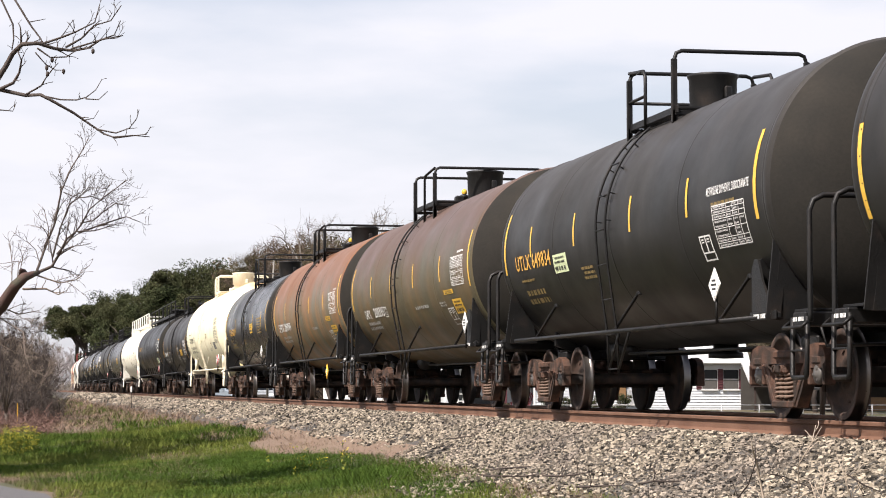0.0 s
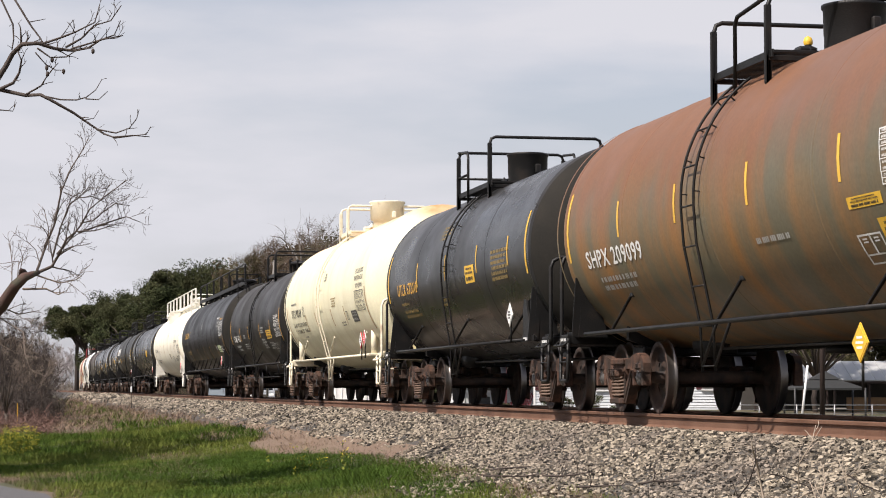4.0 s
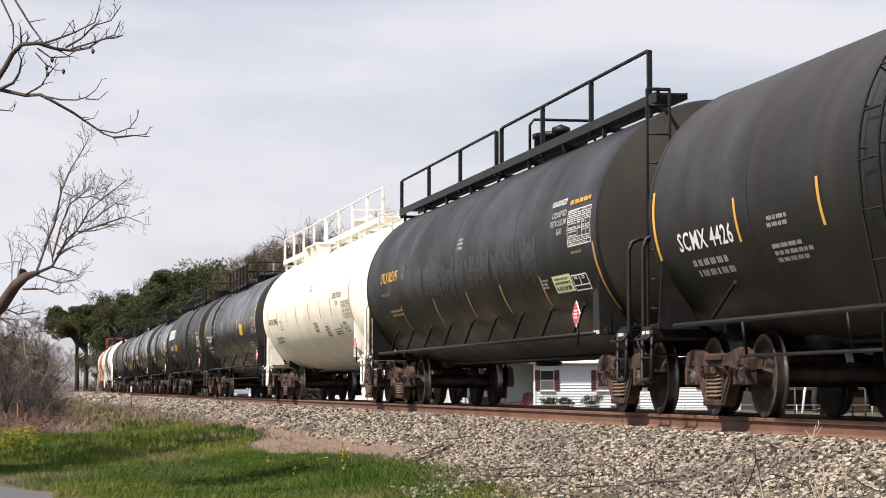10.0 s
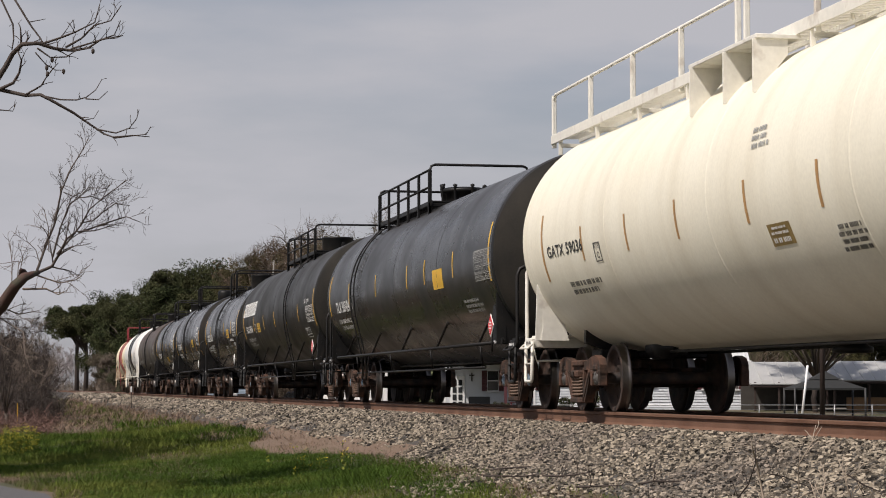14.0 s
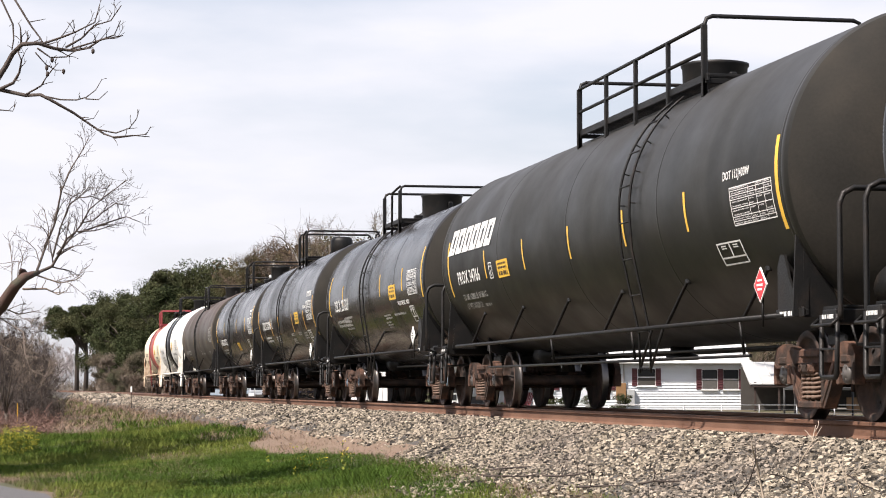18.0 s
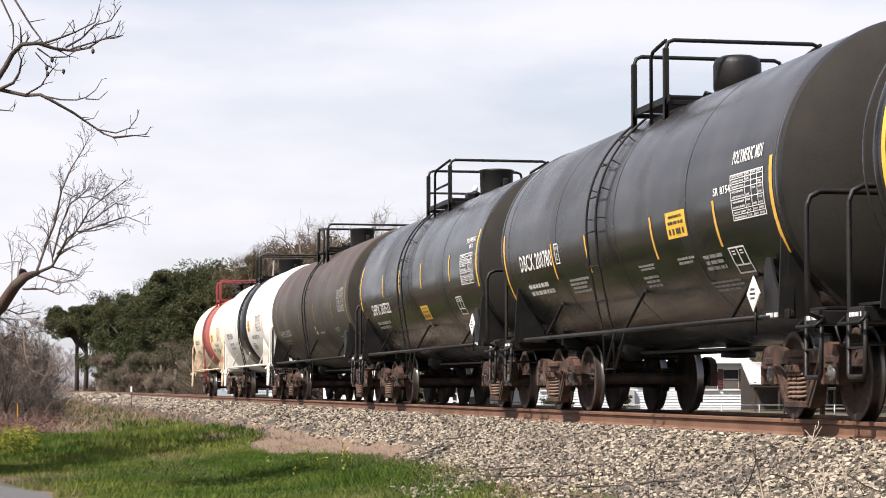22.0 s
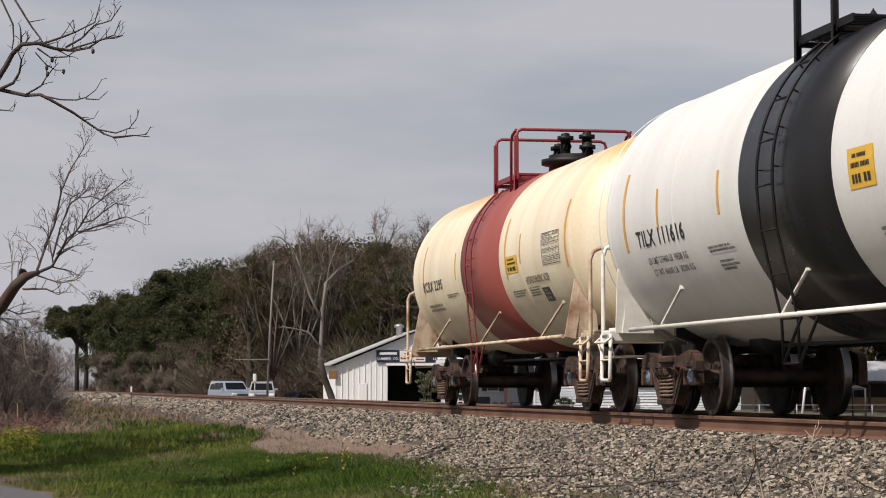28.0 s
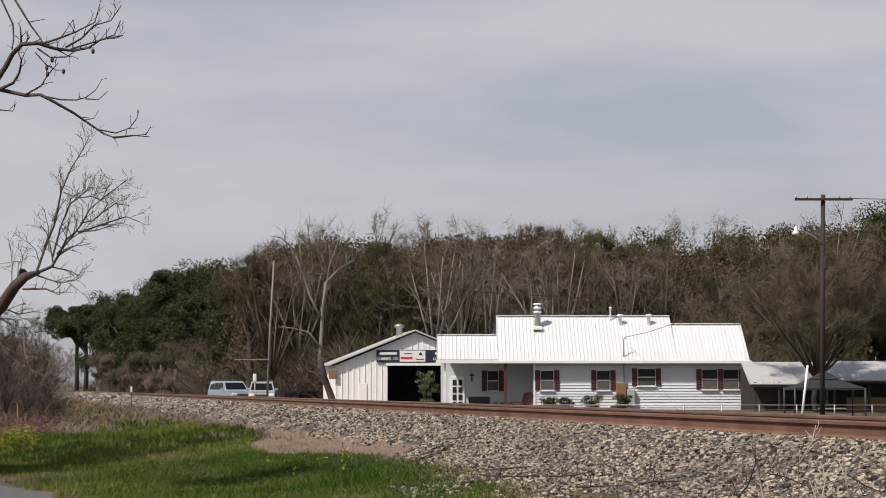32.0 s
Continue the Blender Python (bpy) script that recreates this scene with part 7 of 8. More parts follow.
def woods():
    rng, rs = random.Random(5), np.random.RandomState(5)
    kinds = [evergreen(s, 10.0, 3.6) for s in (11, 12, 13)]
    loose = [evergreen(s, 10.0, 2.9, 0.22, 0, 100, 260, 0.30, True) for s in (14, 15)]
    # evergreens along the far side of the line, getting taller up the line
    for i, (x, y, h) in enumerate(((-196, 13.4, 13.4), (-206, 10.6, 13.2), (-218, 11.6, 14.4), (-232, 9.6, 15.0), (-250, 11.6, 15.6), (-262, 8.4, 13.8), (-274, 10.0, 14.4), (-292, 9.2, 15.4), (-312, 8.6, 16.2),
                                   (-335, 8.0, 15.6), (-360, 8.6, 17.0))):
        t = tree_thing("dark green broadleaf evergreen tree along the line", *kinds[i % 3], pose(x, y, -1.3, 0, 0, i * 77), BARK_DARK, LEAF_DARK, "evergreens along the wood")
        t.scale = (h / 10.3,) * 3
    over = evergreen(16, 10.0, 3.0, 0.64, 0.0)
    for i, (x, y, h) in enumerate(((-345, 4.6, 15.0), (-372, 3.4, 16.2), (-392, 2.6, 17.0))):
        t = tree_thing("dark green evergreen with a high crown reaching over the line", *over, pose(x, y, -1.3, 0, 0, i * 100), BARK_DARK, LEAF_DARK, "evergreens along the wood")
        t.scale = (h / 10.3,) * 3
    # green and olive crowns standing in the wood: depth, metres aside, height, looseness, leaf
    for i, (d, a, h, k, leaf) in enumerate(((184, -16.6, 11.5, 0, LEAF_DARK), (176, -14.4, 12.0, 1, LEAF_RUSSET), (178, -11.6, 12.6, 1, LEAF_RUSSET), (174, -9.4, 12.6, 0, LEAF_DARK), (178, -6.4, 12.2, 1, LEAF_RUSSET), (172, -3.6, 12.8, 1, LEAF_DULL),
                                            (180, 1.2, 13.0, 1, LEAF_RUSSET), (184, -1.0, 12.4, 0, LEAF_DARK), (170, 7.6, 13.2, 1, LEAF_RUSSET), (174, 10.2, 13.6, 1, LEAF_DULL), (186, 16.4, 14.6, 0, LEAF_DARK),
                                            (172, 13.2, 12.4, 1, LEAF_RUSSET), (170, 19.8, 12.0, 1, LEAF_DULL), (180, 24.0, 14.4, 0, LEAF_DARK), (172, 27.2, 12.6, 1, LEAF_DULL), (176, 31.5, 15.4, 0, LEAF_DARK),
                                            (186, 36.5, 16.6, 0, LEAF_DARK), (178, 22.0, 12.6, 1, LEAF_RUSSET), (184, 5.0, 12.6, 1, LEAF_DULL))):
        t = tree_thing("dark green broadleaf evergreen tree in the wood" if leaf is LEAF_DARK else "half-bare tree with dull olive and russet leaves in the wood", *(loose[i % 2] if k else kinds[i % 3]),
                       yard(d - 10 * k, a, -1.3) @ pose(0, 0, 0, 0, 0, i * 50), BARK_BROWN, leaf, "evergreens along the wood" if leaf is LEAF_DARK else "half-bare trees in the wood")
        t.scale = (h / 10.3 * (0.85 if k else 0.8),) * 2 + (h / 10.3,)
    # bare trees along the wood's edge
    bare = [bare_crown(s, 12, 6, 0.62, (6, 5), 0.0085, 12) for s in (21, 22, 23, 24)]
    edge = [(158 + rng.uniform(-6, 10), a) for a in (-12.6, -10.6, -8.8, -7.0, -4.9, -2.6, -0.6, 1.2, 2.9, 4.6, 6.4, 8.6, 11.2, 13.6, 16.2, 18.8)]
    edge += [(168 + rng.uniform(0, 14), a) for a in (-9.5, -6.0, -2.4, 0.9, 4.2, 7.6, 11.3, 15.5, 19.0, 24.0, 28.0)]
    for i, (d, a) in enumerate(edge):
        h = (skyline(a) + 1.3) * d / 165 * rng.uniform(0.95, 1.14)
        t = tree_thing("bare winter tree with a fine twiggy crown at the wood's edge", *bare[i % 4], yard(d, a * d / 165, -1.3) @ pose(0, 0, 0, 0, 0, rng.uniform(0, 360)),
                       BARK_PALE if i % 5 == 1 else BARK_BROWN, (TWIG_BROWN, TWIG_GREY, TWIG_BROWN, TWIG_OLIVE)[i % 4], "bare trees along the wood")
        t.scale = (h / 12.4,) * 3
    for i, (x, y, h) in enumerate(((-168, 11.5, 6.5), (-173, 10.0, 7.0), (-178, 8.0, 6.5), (-184, 7.4, 7.5), (-188, 5.8, 7.0), (-204, 5.5, 7.5), (-226, 5.5, 8.0))):
        t = tree_thing("low bare tree beside the line", *bare[i % 4], pose(x, y + 1.0, -1.3, 0, 0, i * 61), BARK_BROWN, TWIG_BROWN, "bare trees along the wood")
        t.scale = (h / 12.0, h / 12.0, h / 12.4)
    bush = evergreen(17, 5.0, 2.3, 0.04, 0, 70, 330, 0.34, True)
    for i, (x, y, h) in enumerate(((-192, 5.0, 4.6), (-204, 4.6, 5.2), (-216, 4.8, 5.6), (-232, 5.2, 5.4), (-246, 5.0, 6.4), (-262, 4.9, 6.2), (-280, 5.0, 6.6), (-310, 4.6, 7.0))):
        t = tree_thing("low tan bush of bare twigs beside the line", *bush, pose(x, y, -1.3, 0, 0, i * 83), BARK_BROWN, TWIG_BROWN if i % 3 else TWIG_TAN, "low bushes beside the line")
        t.scale = (h / 5.2,) * 3
    # the mass of the wood behind them
    verts, quads, n0 = [], [], 0

    def put(vq):
        nonlocal n0
        verts.append(vq[0])
        quads.append(vq[1] + n0)
        n0 += len(vq[0])

    for i in range(70):
        d, a, o = wood_place(rng, 166, 200, -16, 46)
        top = (skyline(a * 165 / d) + 1.0) * d / 165 * rng.uniform(0.7, 1.08)
        k = 4
        p = np.tile(np.array([o.x, o.y, o.z + top * 0.12]), (k, 1))
        dd = np.stack([rs.normal(0, 0.3, k), rs.normal(0, 0.3, k), np.ones(k)], 1)
        dd /= np.linalg.norm(dd, axis=1)[:, None]
        ln = np.full(k, top * 0.62)
        put(slivers(p, p + dd * ln[:, None], np.full(k, 0.045), rs))
        p, dd, ln = shoots(rs, p, dd, ln, 6, 0.5, 0.05)
        put(slivers(p, p + dd * ln[:, None], np.full(len(p), 0.018), rs))
        wide = rng.uniform(1.6, 3.0)
        heart = unit(26, rs) * (rs.uniform(0.2, 1.0, 26) ** 0.5)[:, None] * np.array([wide, wide, top * 0.34]) + np.array([o.x, o.y, o.z + top * 0.62])
        at = (heart[:, None] + rs.normal(0, 0.42, (26, 40, 3))).reshape(-1, 3)
        put(slivers(at, at + unit(len(at), rs) * rs.uniform(0.15, 0.55, len(at))[:, None], rs.uniform(0.006, 0.012, len(at)), rs))
    ob = part("woodland_twigs", quick_mesh("woodland_twigs", np.concatenate(verts), np.concatenate(quads)), TWIG_BROWN)
    tagged(ob, "dense brown winter woodland behind the yard", "woodland", kind="stuff")
    clumps = []
    for i in range(2100):
        d, a, o = wood_place(rng, 166, 205, -17, 54)
        top = (skyline(a * 165 / d) + 1.0) * d / 165
        clumps.append((o.x, o.y, -1.0 + top * rng.random() * 0.84, rng.uniform(0.7, 1.9)))
    for i in range(420):   # the wood along the line
        x = -185 - 180 * rng.random() ** 1.2
        top = 8.5 + (-150 - x) * 0.036
        clumps.append((x, rng.uniform(10.5, 17), -1.0 + top * rng.random(), rng.uniform(0.9, 2.2)))
    v, q = cards(*leafy(rs, clumps, 190, 0.15), rs)
    tagged(part("woodland_leaves", quick_mesh("woodland_leaves", v, q), LEAF_MIX), "dull green and brown undergrowth of the woodland", "woodland", kind="stuff")
    # brush at the foot of the wood and on the near side of the line
    verts.clear(), quads.clear()
    n0 = 0
    pts = []
    for i in range(330):   # bushes, each a spray of fine twigs
        if i % 5 < 3:
            d, a, o = wood_place(rng, 160, 168, -17, 8) if rng.random() < 0.7 else wood_place(rng, 150, 160, -8, 30)
        else:
            o = Vector((-174 - 120 * rng.random() ** 1.5, rng.uniform(5.6, 9), -1.2))
        pts.append((o.x, o.y, -1.25, rng.uniform(1.6, 6.6 if i % 5 < 2 else 4.4)))
    for x, y, z, h in pts:
        n = 210
        b = rs.normal(0, 1, (n, 2)) * 0.26 * h
        foot = np.stack([x + b[:, 0] * 0.6, y + b[:, 1] * 0.6, z + h * rs.uniform(0, 0.72, n)], 1)
        put(slivers(foot, foot + np.stack([b[:, 0] * 0.55 + rs.normal(0, 0.12 * h, n), b[:, 1] * 0.55 + rs.normal(0, 0.12 * h, n), h * rs.uniform(0.12, 0.34, n)], 1), rs.uniform(0.010, 0.02, n), rs))
    tagged(part("brushwood", quick_mesh("brushwood", np.concatenate(verts), np.concatenate(quads)), TWIG_BROWN), "tangled brown brushwood at the foot of the trees", "brush", kind="stuff")
    # brush across the line's far end
    n = 9000
    verts.clear(), quads.clear()
    n0 = 0
    p = np.stack([rs.uniform(-430, -320, n), rs.uniform(-48, -3.5, n), np.full(n, -1.2)], 1)
    hh = rs.uniform(2.0, 7.0, len(p)) * rs.uniform(0.3, 1, len(p))
    p[:, 2] += hh * rs.uniform(0, 0.6, len(p))
    put(slivers(p, p + np.stack([rs.normal(0, 0.8, len(p)), rs.normal(0, 0.8, len(p)), hh * 0.5], 1), rs.uniform(0.02, 0.05, len(p)), rs))
    p = np.stack([rs.uniform(-620, -560, 5000), rs.uniform(-30, 28, 5000), np.full(5000, -1.2)], 1)
    hh = rs.uniform(1.0, 4.5, 5000)
    p[:, 2] += hh * rs.uniform(0, 0.7, 5000)
    put(slivers(p, p + np.stack([rs.normal(0, 1.0, 5000), rs.normal(0, 1.0, 5000), hh * 0.4], 1), rs.uniform(0.04, 0.09, 5000), rs))
    tagged(part("far_brushwood", quick_mesh("far_brushwood", np.concatenate(verts), np.concatenate(quads)), TWIG_GREY), "grey brown brushwood far up the line", "brush", kind="stuff")
    # the thicket on the near side of the line
    small_tree = bare_crown(31, 5.0, 6, 0.6, (6, 5), 0.0055, 16)
    for i, (x, y, h) in enumerate(((-88, -9.0, 4.6), (-95, -8.2, 4.4), (-100, -9.4, 5.8), (-108, -7.8, 4.8), (-116, -8.8, 6.2), (-124, -7.4, 5.4), (-132, -8.4, 6.6), (-140, -7.1, 5.4), (-150, -7.8, 6.2), (-106, -9.6, 6.2), (-122, -9.2, 7.0), (-160, -6.6, 5.4))):
        t = tree_thing("small grey bare tree in the thicket by the line", *small_tree, pose(x, y, -1.3, 0, 0, i * 47), BARK_BROWN, TWIG_TAN if i % 4 == 1 else TWIG_DARK, "thicket trees by the line")
        t.scale = (h / 5,) * 3
    verts.clear(), quads.clear()
    n0 = 0
    for i in range(130):
        x = rng.uniform(-165, -92)
        y, h = rng.uniform(-10.5, -7.6 + (-92 - x) * 0.022), rng.uniform(1.2, 3.8)
        n = 170
        b = rs.normal(0, 1, (n, 2)) * 0.2 * h
        foot = np.stack([x + b[:, 0] * 0.7, y + b[:, 1] * 0.7, -1.3 + h * rs.uniform(0, 0.8, n)], 1)
        put(slivers(foot, foot + np.stack([rs.normal(0, 0.16 * h, n), rs.normal(0, 0.16 * h, n), h * rs.uniform(0.02, 0.26, n)], 1), rs.uniform(0.006, 0.012, n), rs))
    tagged(part("thicket_twigs", quick_mesh("thicket_twigs", np.concatenate(verts), np.concatenate(quads)), TWIG_DARK), "dark brown tangle of twigs in the thicket by the line", "brush", kind="stuff")
    # trees far up the line, haze painted into their pale twig colour
    verts.clear(), quads.clear()
    n0 = 0
    for i in range(46):
        x, y, top = rng.uniform(-760, -640), rng.uniform(-40, 36), rng.uniform(12, 20)
        k = 5
        p = np.tile(np.array([x, y, 0.0]), (k, 1))
        dd = np.stack([rs.normal(0, 0.25, k), rs.normal(0, 0.3, k), np.ones(k)], 1)
        dd /= np.linalg.norm(dd, axis=1)[:, None]
        ln = np.full(k, top * 0.7)
        put(slivers(p, p + dd * ln[:, None], np.full(k, 0.12), rs))
        for lv, m in enumerate((6, 6, 5)):
            p, dd, ln = shoots(rs, p, dd, ln, m, 0.42, 0.05)
            put(slivers(p, p + dd * ln[:, None], np.full(len(p), (0.08, 0.06, 0.045)[lv]), rs))
    tagged(part("distant_trees", quick_mesh("distant_trees", np.concatenate(verts), np.concatenate(quads)), TWIG_FAR), "bare trees far up the line, paled in colour for haze", "woodland", kind="stuff")


woods()


def plan_path(depth, pts, wob=0.0):
    """A limb's line at one depth: (metres aside, height) pairs, with some sway in depth."""
    return [far(depth + wob * math.sin(i * 1.3), a, z) for i, (a, z) in enumerate(pts)]


def named_trees():
    rng = random.Random(31)
    # the overhanging tree close by on the left
    t = thing("tree", "dark bare tree whose boughs hang over the road", "tree")
    d = 25
    part("trunk", Shape().tube(plan_path(d, ((-7.2, -1.4), (-7.0, 0.8), (-6.6, 2.6), (-5.9, 3.3), (-5.1, 3.68))), 0, 10, True, [0.28, 0.22, 0.16, 0.09, 0.05])
         .tube(plan_path(d, ((-6.6, 2.6), (-6.2, 4.2), (-5.6, 5.2))), 0, 8, True, [0.14, 0.09, 0.05]), BARK_DARK, t)

    def limb(s, r0, r1, level, gap, reach, *pts):
        sprout(s, plan_path(d, [(a, z) for a, z in pts], 0.12), r0, r1, rng, level, gap, reach, 0.75, 5, 0.2)

    upper = Shape()
    limb(upper, 0.036, 0.007, 2, 0.17, 0.30, (-5.1, 3.68), (-4.96, 3.96), (-4.87, 4.10), (-4.74, 4.18), (-4.55, 4.19), (-4.39, 4.15), (-4.2, 4.14), (-4.01, 4.16), (-3.85, 4.23), (-3.6, 4.28))
    limb(upper, 0.016, 0.005, 2, 0.15, 0.26, (-4.55, 4.19), (-4.36, 4.28), (-4.17, 4.34), (-3.92, 4.43), (-3.86, 4.64))
    limb(upper, 0.014, 0.005, 2, 0.15, 0.24, (-4.26, 4.16), (-4.1, 4.28), (-3.95, 4.42), (-3.74, 4.45), (-3.62, 4.62))
    limb(upper, 0.012, 0.005, 1, 0.15, 0.22, (-4.2, 4.14), (-3.95, 4.24), (-3.72, 4.31), (-3.63, 4.45))
    limb(upper, 0.013, 0.008, 1, 0.2, 0.24, (-4.85, 4.72), (-4.68, 4.43), (-4.55, 4.26), (-4.5, 4.19))
    limb(upper, 0.012, 0.007, 1, 0.16, 0.26, (-5.0, 4.72), (-4.88, 4.44), (-4.86, 4.26), (-4.85, 4.12))
    limb(upper, 0.011, 0.005, 1, 0.18, 0.16, (-4.58, 4.15), (-4.45, 4.06), (-4.26, 4.06), (-4.13, 4.11), (-3.93, 4.14))
    limb(upper, 0.008, 0.004, 1, 0.12, 0.14, (-4.6, 4.1), (-4.5, 3.98), (-4.38, 3.91), (-4.27, 3.89))
    part("crown", upper.mesh("crown", False), BARK_DARK, t)
    lower = Shape()
    limb(lower, 0.026, 0.005, 1, 0.55, 0.22, (-5.1, 3.70), (-4.96, 3.68), (-4.71, 3.62), (-4.52, 3.61), (-4.39, 3.54), (-4.17, 3.42), (-4.01, 3.31), (-3.82, 3.18), (-3.70, 3.13), (-3.48, 3.15), (-3.31, 3.15))
    limb(lower, 0.011, 0.004, 1, 0.3, 0.15, (-4.52, 3.61), (-4.33, 3.58), (-4.14, 3.57), (-4.01, 3.58), (-3.90, 3.66), (-3.85, 3.80))
    limb(lower, 0.008, 0.004, 0, 0.3, 0.1, (-4.03, 3.575), (-3.9, 3.58), (-3.79, 3.67))
    limb(lower, 0.007, 0.003, 0, 0.3, 0.1, (-4.06, 3.33), (-3.95, 3.37), (-3.89, 3.45))
    limb(lower, 0.010, 0.004, 1, 0.2, 0.15, (-3.9, 3.23), (-3.7, 3.2), (-3.54, 3.25), (-3.44, 3.34), (-3.41, 3.44))
    limb(lower, 0.008, 0.004, 1, 0.2, 0.1, (-3.70, 3.13), (-3.5, 3.17), (-3.35, 3.18), (-3.28, 3.25))
    limb(lower, 0.022, 0.006, 2, 0.17, 0.22, (-5.05, 3.66), (-4.87, 3.77), (-4.79, 3.88), (-4.74, 4.0), (-4.78, 4.1))
    limb(lower, 0.012, 0.004, 2, 0.16, 0.2, (-4.71, 3.62), (-4.55, 3.74), (-4.49, 3.82), (-4.39, 3.9), (-4.32, 3.97))
    limb(lower, 0.008, 0.004, 1, 0.2, 0.15, (-5.0, 3.45), (-4.87, 3.45), (-4.82, 3.54))
    part("crown", lower.mesh("crown", False), BARK_DARK, t)
    for a, z in ((-4.41, 4.02), (-4.47, 3.93), (-4.28, 3.89), (-4.46, 3.86), (-3.95, 4.12)):
        p = far(d, a, z)
        part("seed_pod", Shape().lathe([(-0.04, 0.0), (-0.02, 0.018), (0.01, 0.02), (0.03, 0.0)], 8, tuple(p), "z"), BARK_DARK, t)
    # the leaning tree
    t = thing("tree", "leaning bare tree with a broken mossy trunk and pale twigs", "tree")
    d = 60

    def pp(*pts):
        return plan_path(d, [((x - 784) * 0.01519, 0.315 + (688 - y) * 0.01519) for x, y in pts], 0.5)

    part("trunk", Shape().tube(pp((-130, 800), (-70, 610), (0, 540), (30, 508), (48, 492), (66, 482)), 0, 10, True, [0.28, 0.21, 0.17, 0.15, 0.13, 0.06])
         .tube(pp((14, 520), (30, 496), (36, 482), (40, 478)), 0, 8, True, [0.1, 0.14, 0.12, 0.03]), BARK_RED, t)
    fine = Shape()
    for pts, r in ((((63, 484), (70, 445), (92, 395), (110, 340), (128, 300), (143, 262), (150, 235)), 0.055), (((62, 484), (85, 470), (100, 450), (120, 425), (138, 412), (165, 408), (205, 393)), 0.07),
                   (((100, 450), (118, 420), (140, 395), (160, 372), (185, 352), (205, 330), (216, 315)), 0.045), (((138, 412), (165, 398), (200, 388), (225, 385), (250, 395)), 0.04),
                   (((92, 455), (100, 400), (118, 360), (140, 352), (165, 350), (185, 358)), 0.04), (((140, 395), (158, 388), (180, 372), (205, 362), (232, 366)), 0.03), (((110, 340), (130, 348), (152, 330), (190, 335)), 0.02)):
        sprout(fine, pp(*pts), r * 0.72, 0.010, rng, 3, 0.26, 0.9, 0.55, 5, 0.12, 0.0045)
    part("crown", fine.mesh("crown", False), BARK_GREY, t)
    under = Shape()
    for pts, r in ((((40, 512), (75, 510), (100, 521), (122, 515)), 0.035), (((62, 487), (100, 500), (130, 495), (148, 490)), 0.025), (((20, 500), (14, 465), (12, 425)), 0.016), (((30, 490), (26, 460), (5, 465)), 0.014), (((34, 482), (33, 455), (31, 440)), 0.014),
                   (((70, 470), (56, 440), (42, 425)), 0.014), (((85, 445), (78, 400), (73, 370)), 0.014), (((-40, 580), (0, 545), (30, 556), (72, 551)), 0.035), (((-60, 620), (-10, 560), (38, 588), (48, 622), (62, 662)), 0.03), (((-70, 640), (-20, 600), (12, 618), (28, 622)), 0.03)):
        sprout(under, pp(*pts), r, 0.009, rng, 2, 0.24, 0.8, 0.25, 5, 0.15, 0.0055)
    part("crown", under.mesh("crown", False), BARK_TAN, t)
    # the forked tree by the shed
    t = thing("tree", "pale-barked forked bare tree beside the shed", "tree")
    d = 134

    def pq(*pts):
        return plan_path(d, [((x - 784) * 0.03392, 0.315 + (688 - y) * 0.03392) for x, y in pts], 0.4)

    part("trunk", Shape().tube(pq((590, 735), (587, 705), (574, 668), (567, 635)), 0, 10, True, [0.24, 0.22, 0.19, 0.17]), BARK_DARK, t)
    part("upper_trunk", Shape().tube(pq((567, 638), (568, 600), (571, 545), (577, 500)), 0, 8, True, [0.15, 0.12, 0.10, 0.08])
         .tube(pq((566, 560), (548, 525), (534, 480), (524, 455)), 0, 8, True, [0.08, 0.075, 0.06, 0.05]), BARK_PALE, t)
    fine = Shape()
    for pts, r in ((((524, 455), (512, 435), (495, 420), (478, 418)), 0.06), (((577, 500), (595, 480), (625, 460)), 0.09), (((565, 612), (545, 588), (520, 582), (498, 578)), 0.07), (((577, 505), (582, 470), (600, 420)), 0.05), (((534, 480), (530, 440), (520, 405)), 0.05)):
        sprout(fine, pq(*pts), r, 0.02, rng, 2, 0.7, 1.9, 0.4, 5, 0.2)
    part("crown", fine.mesh("crown", False), BARK_PALE, t)
    # pale slender trees standing out against the wood
    tall = bare_crown(46, 12, 4, 0.34, (6, 5), 0.009, 18)
    for i, (dd, a, h) in enumerate(((152, 1.2, 13.8), (154, 6.4, 12.6), (153, 7.6, 12.2), (156, 3.2, 13.6))):
        tr = tree_thing("slender pale-barked bare tree in front of the wood", *tall, yard(dd, a, -1.3) @ pose(0, 0, 0, 0, 0, i * 83), BARK_PALE, TWIG_GREY, "bare trees along the wood")
        tr.scale = (h / 12.4,) * 3
    # the wide bare tree behind the pole
    tr, cr = bare_crown(44, 10.6, 22, 1.05, (8, 7), 0.0055, 40)
    tree_thing("wide bare tree with dense upright branches behind the canopy", tr, cr, yard(116, 19.4, -1.2), BARK_BROWN, TWIG_OLIVE)
    tr, cr = bare_crown(45, 9.5, 10, 0.9, (6, 6), 0.0065, 26)
    tree_thing("bare bushy tree behind the house roof", tr, cr, yard(140, 17.0, -1.2), BARK_BROWN, TWIG_OLIVE)
    # shrubs
    rs = np.random.RandomState(9)
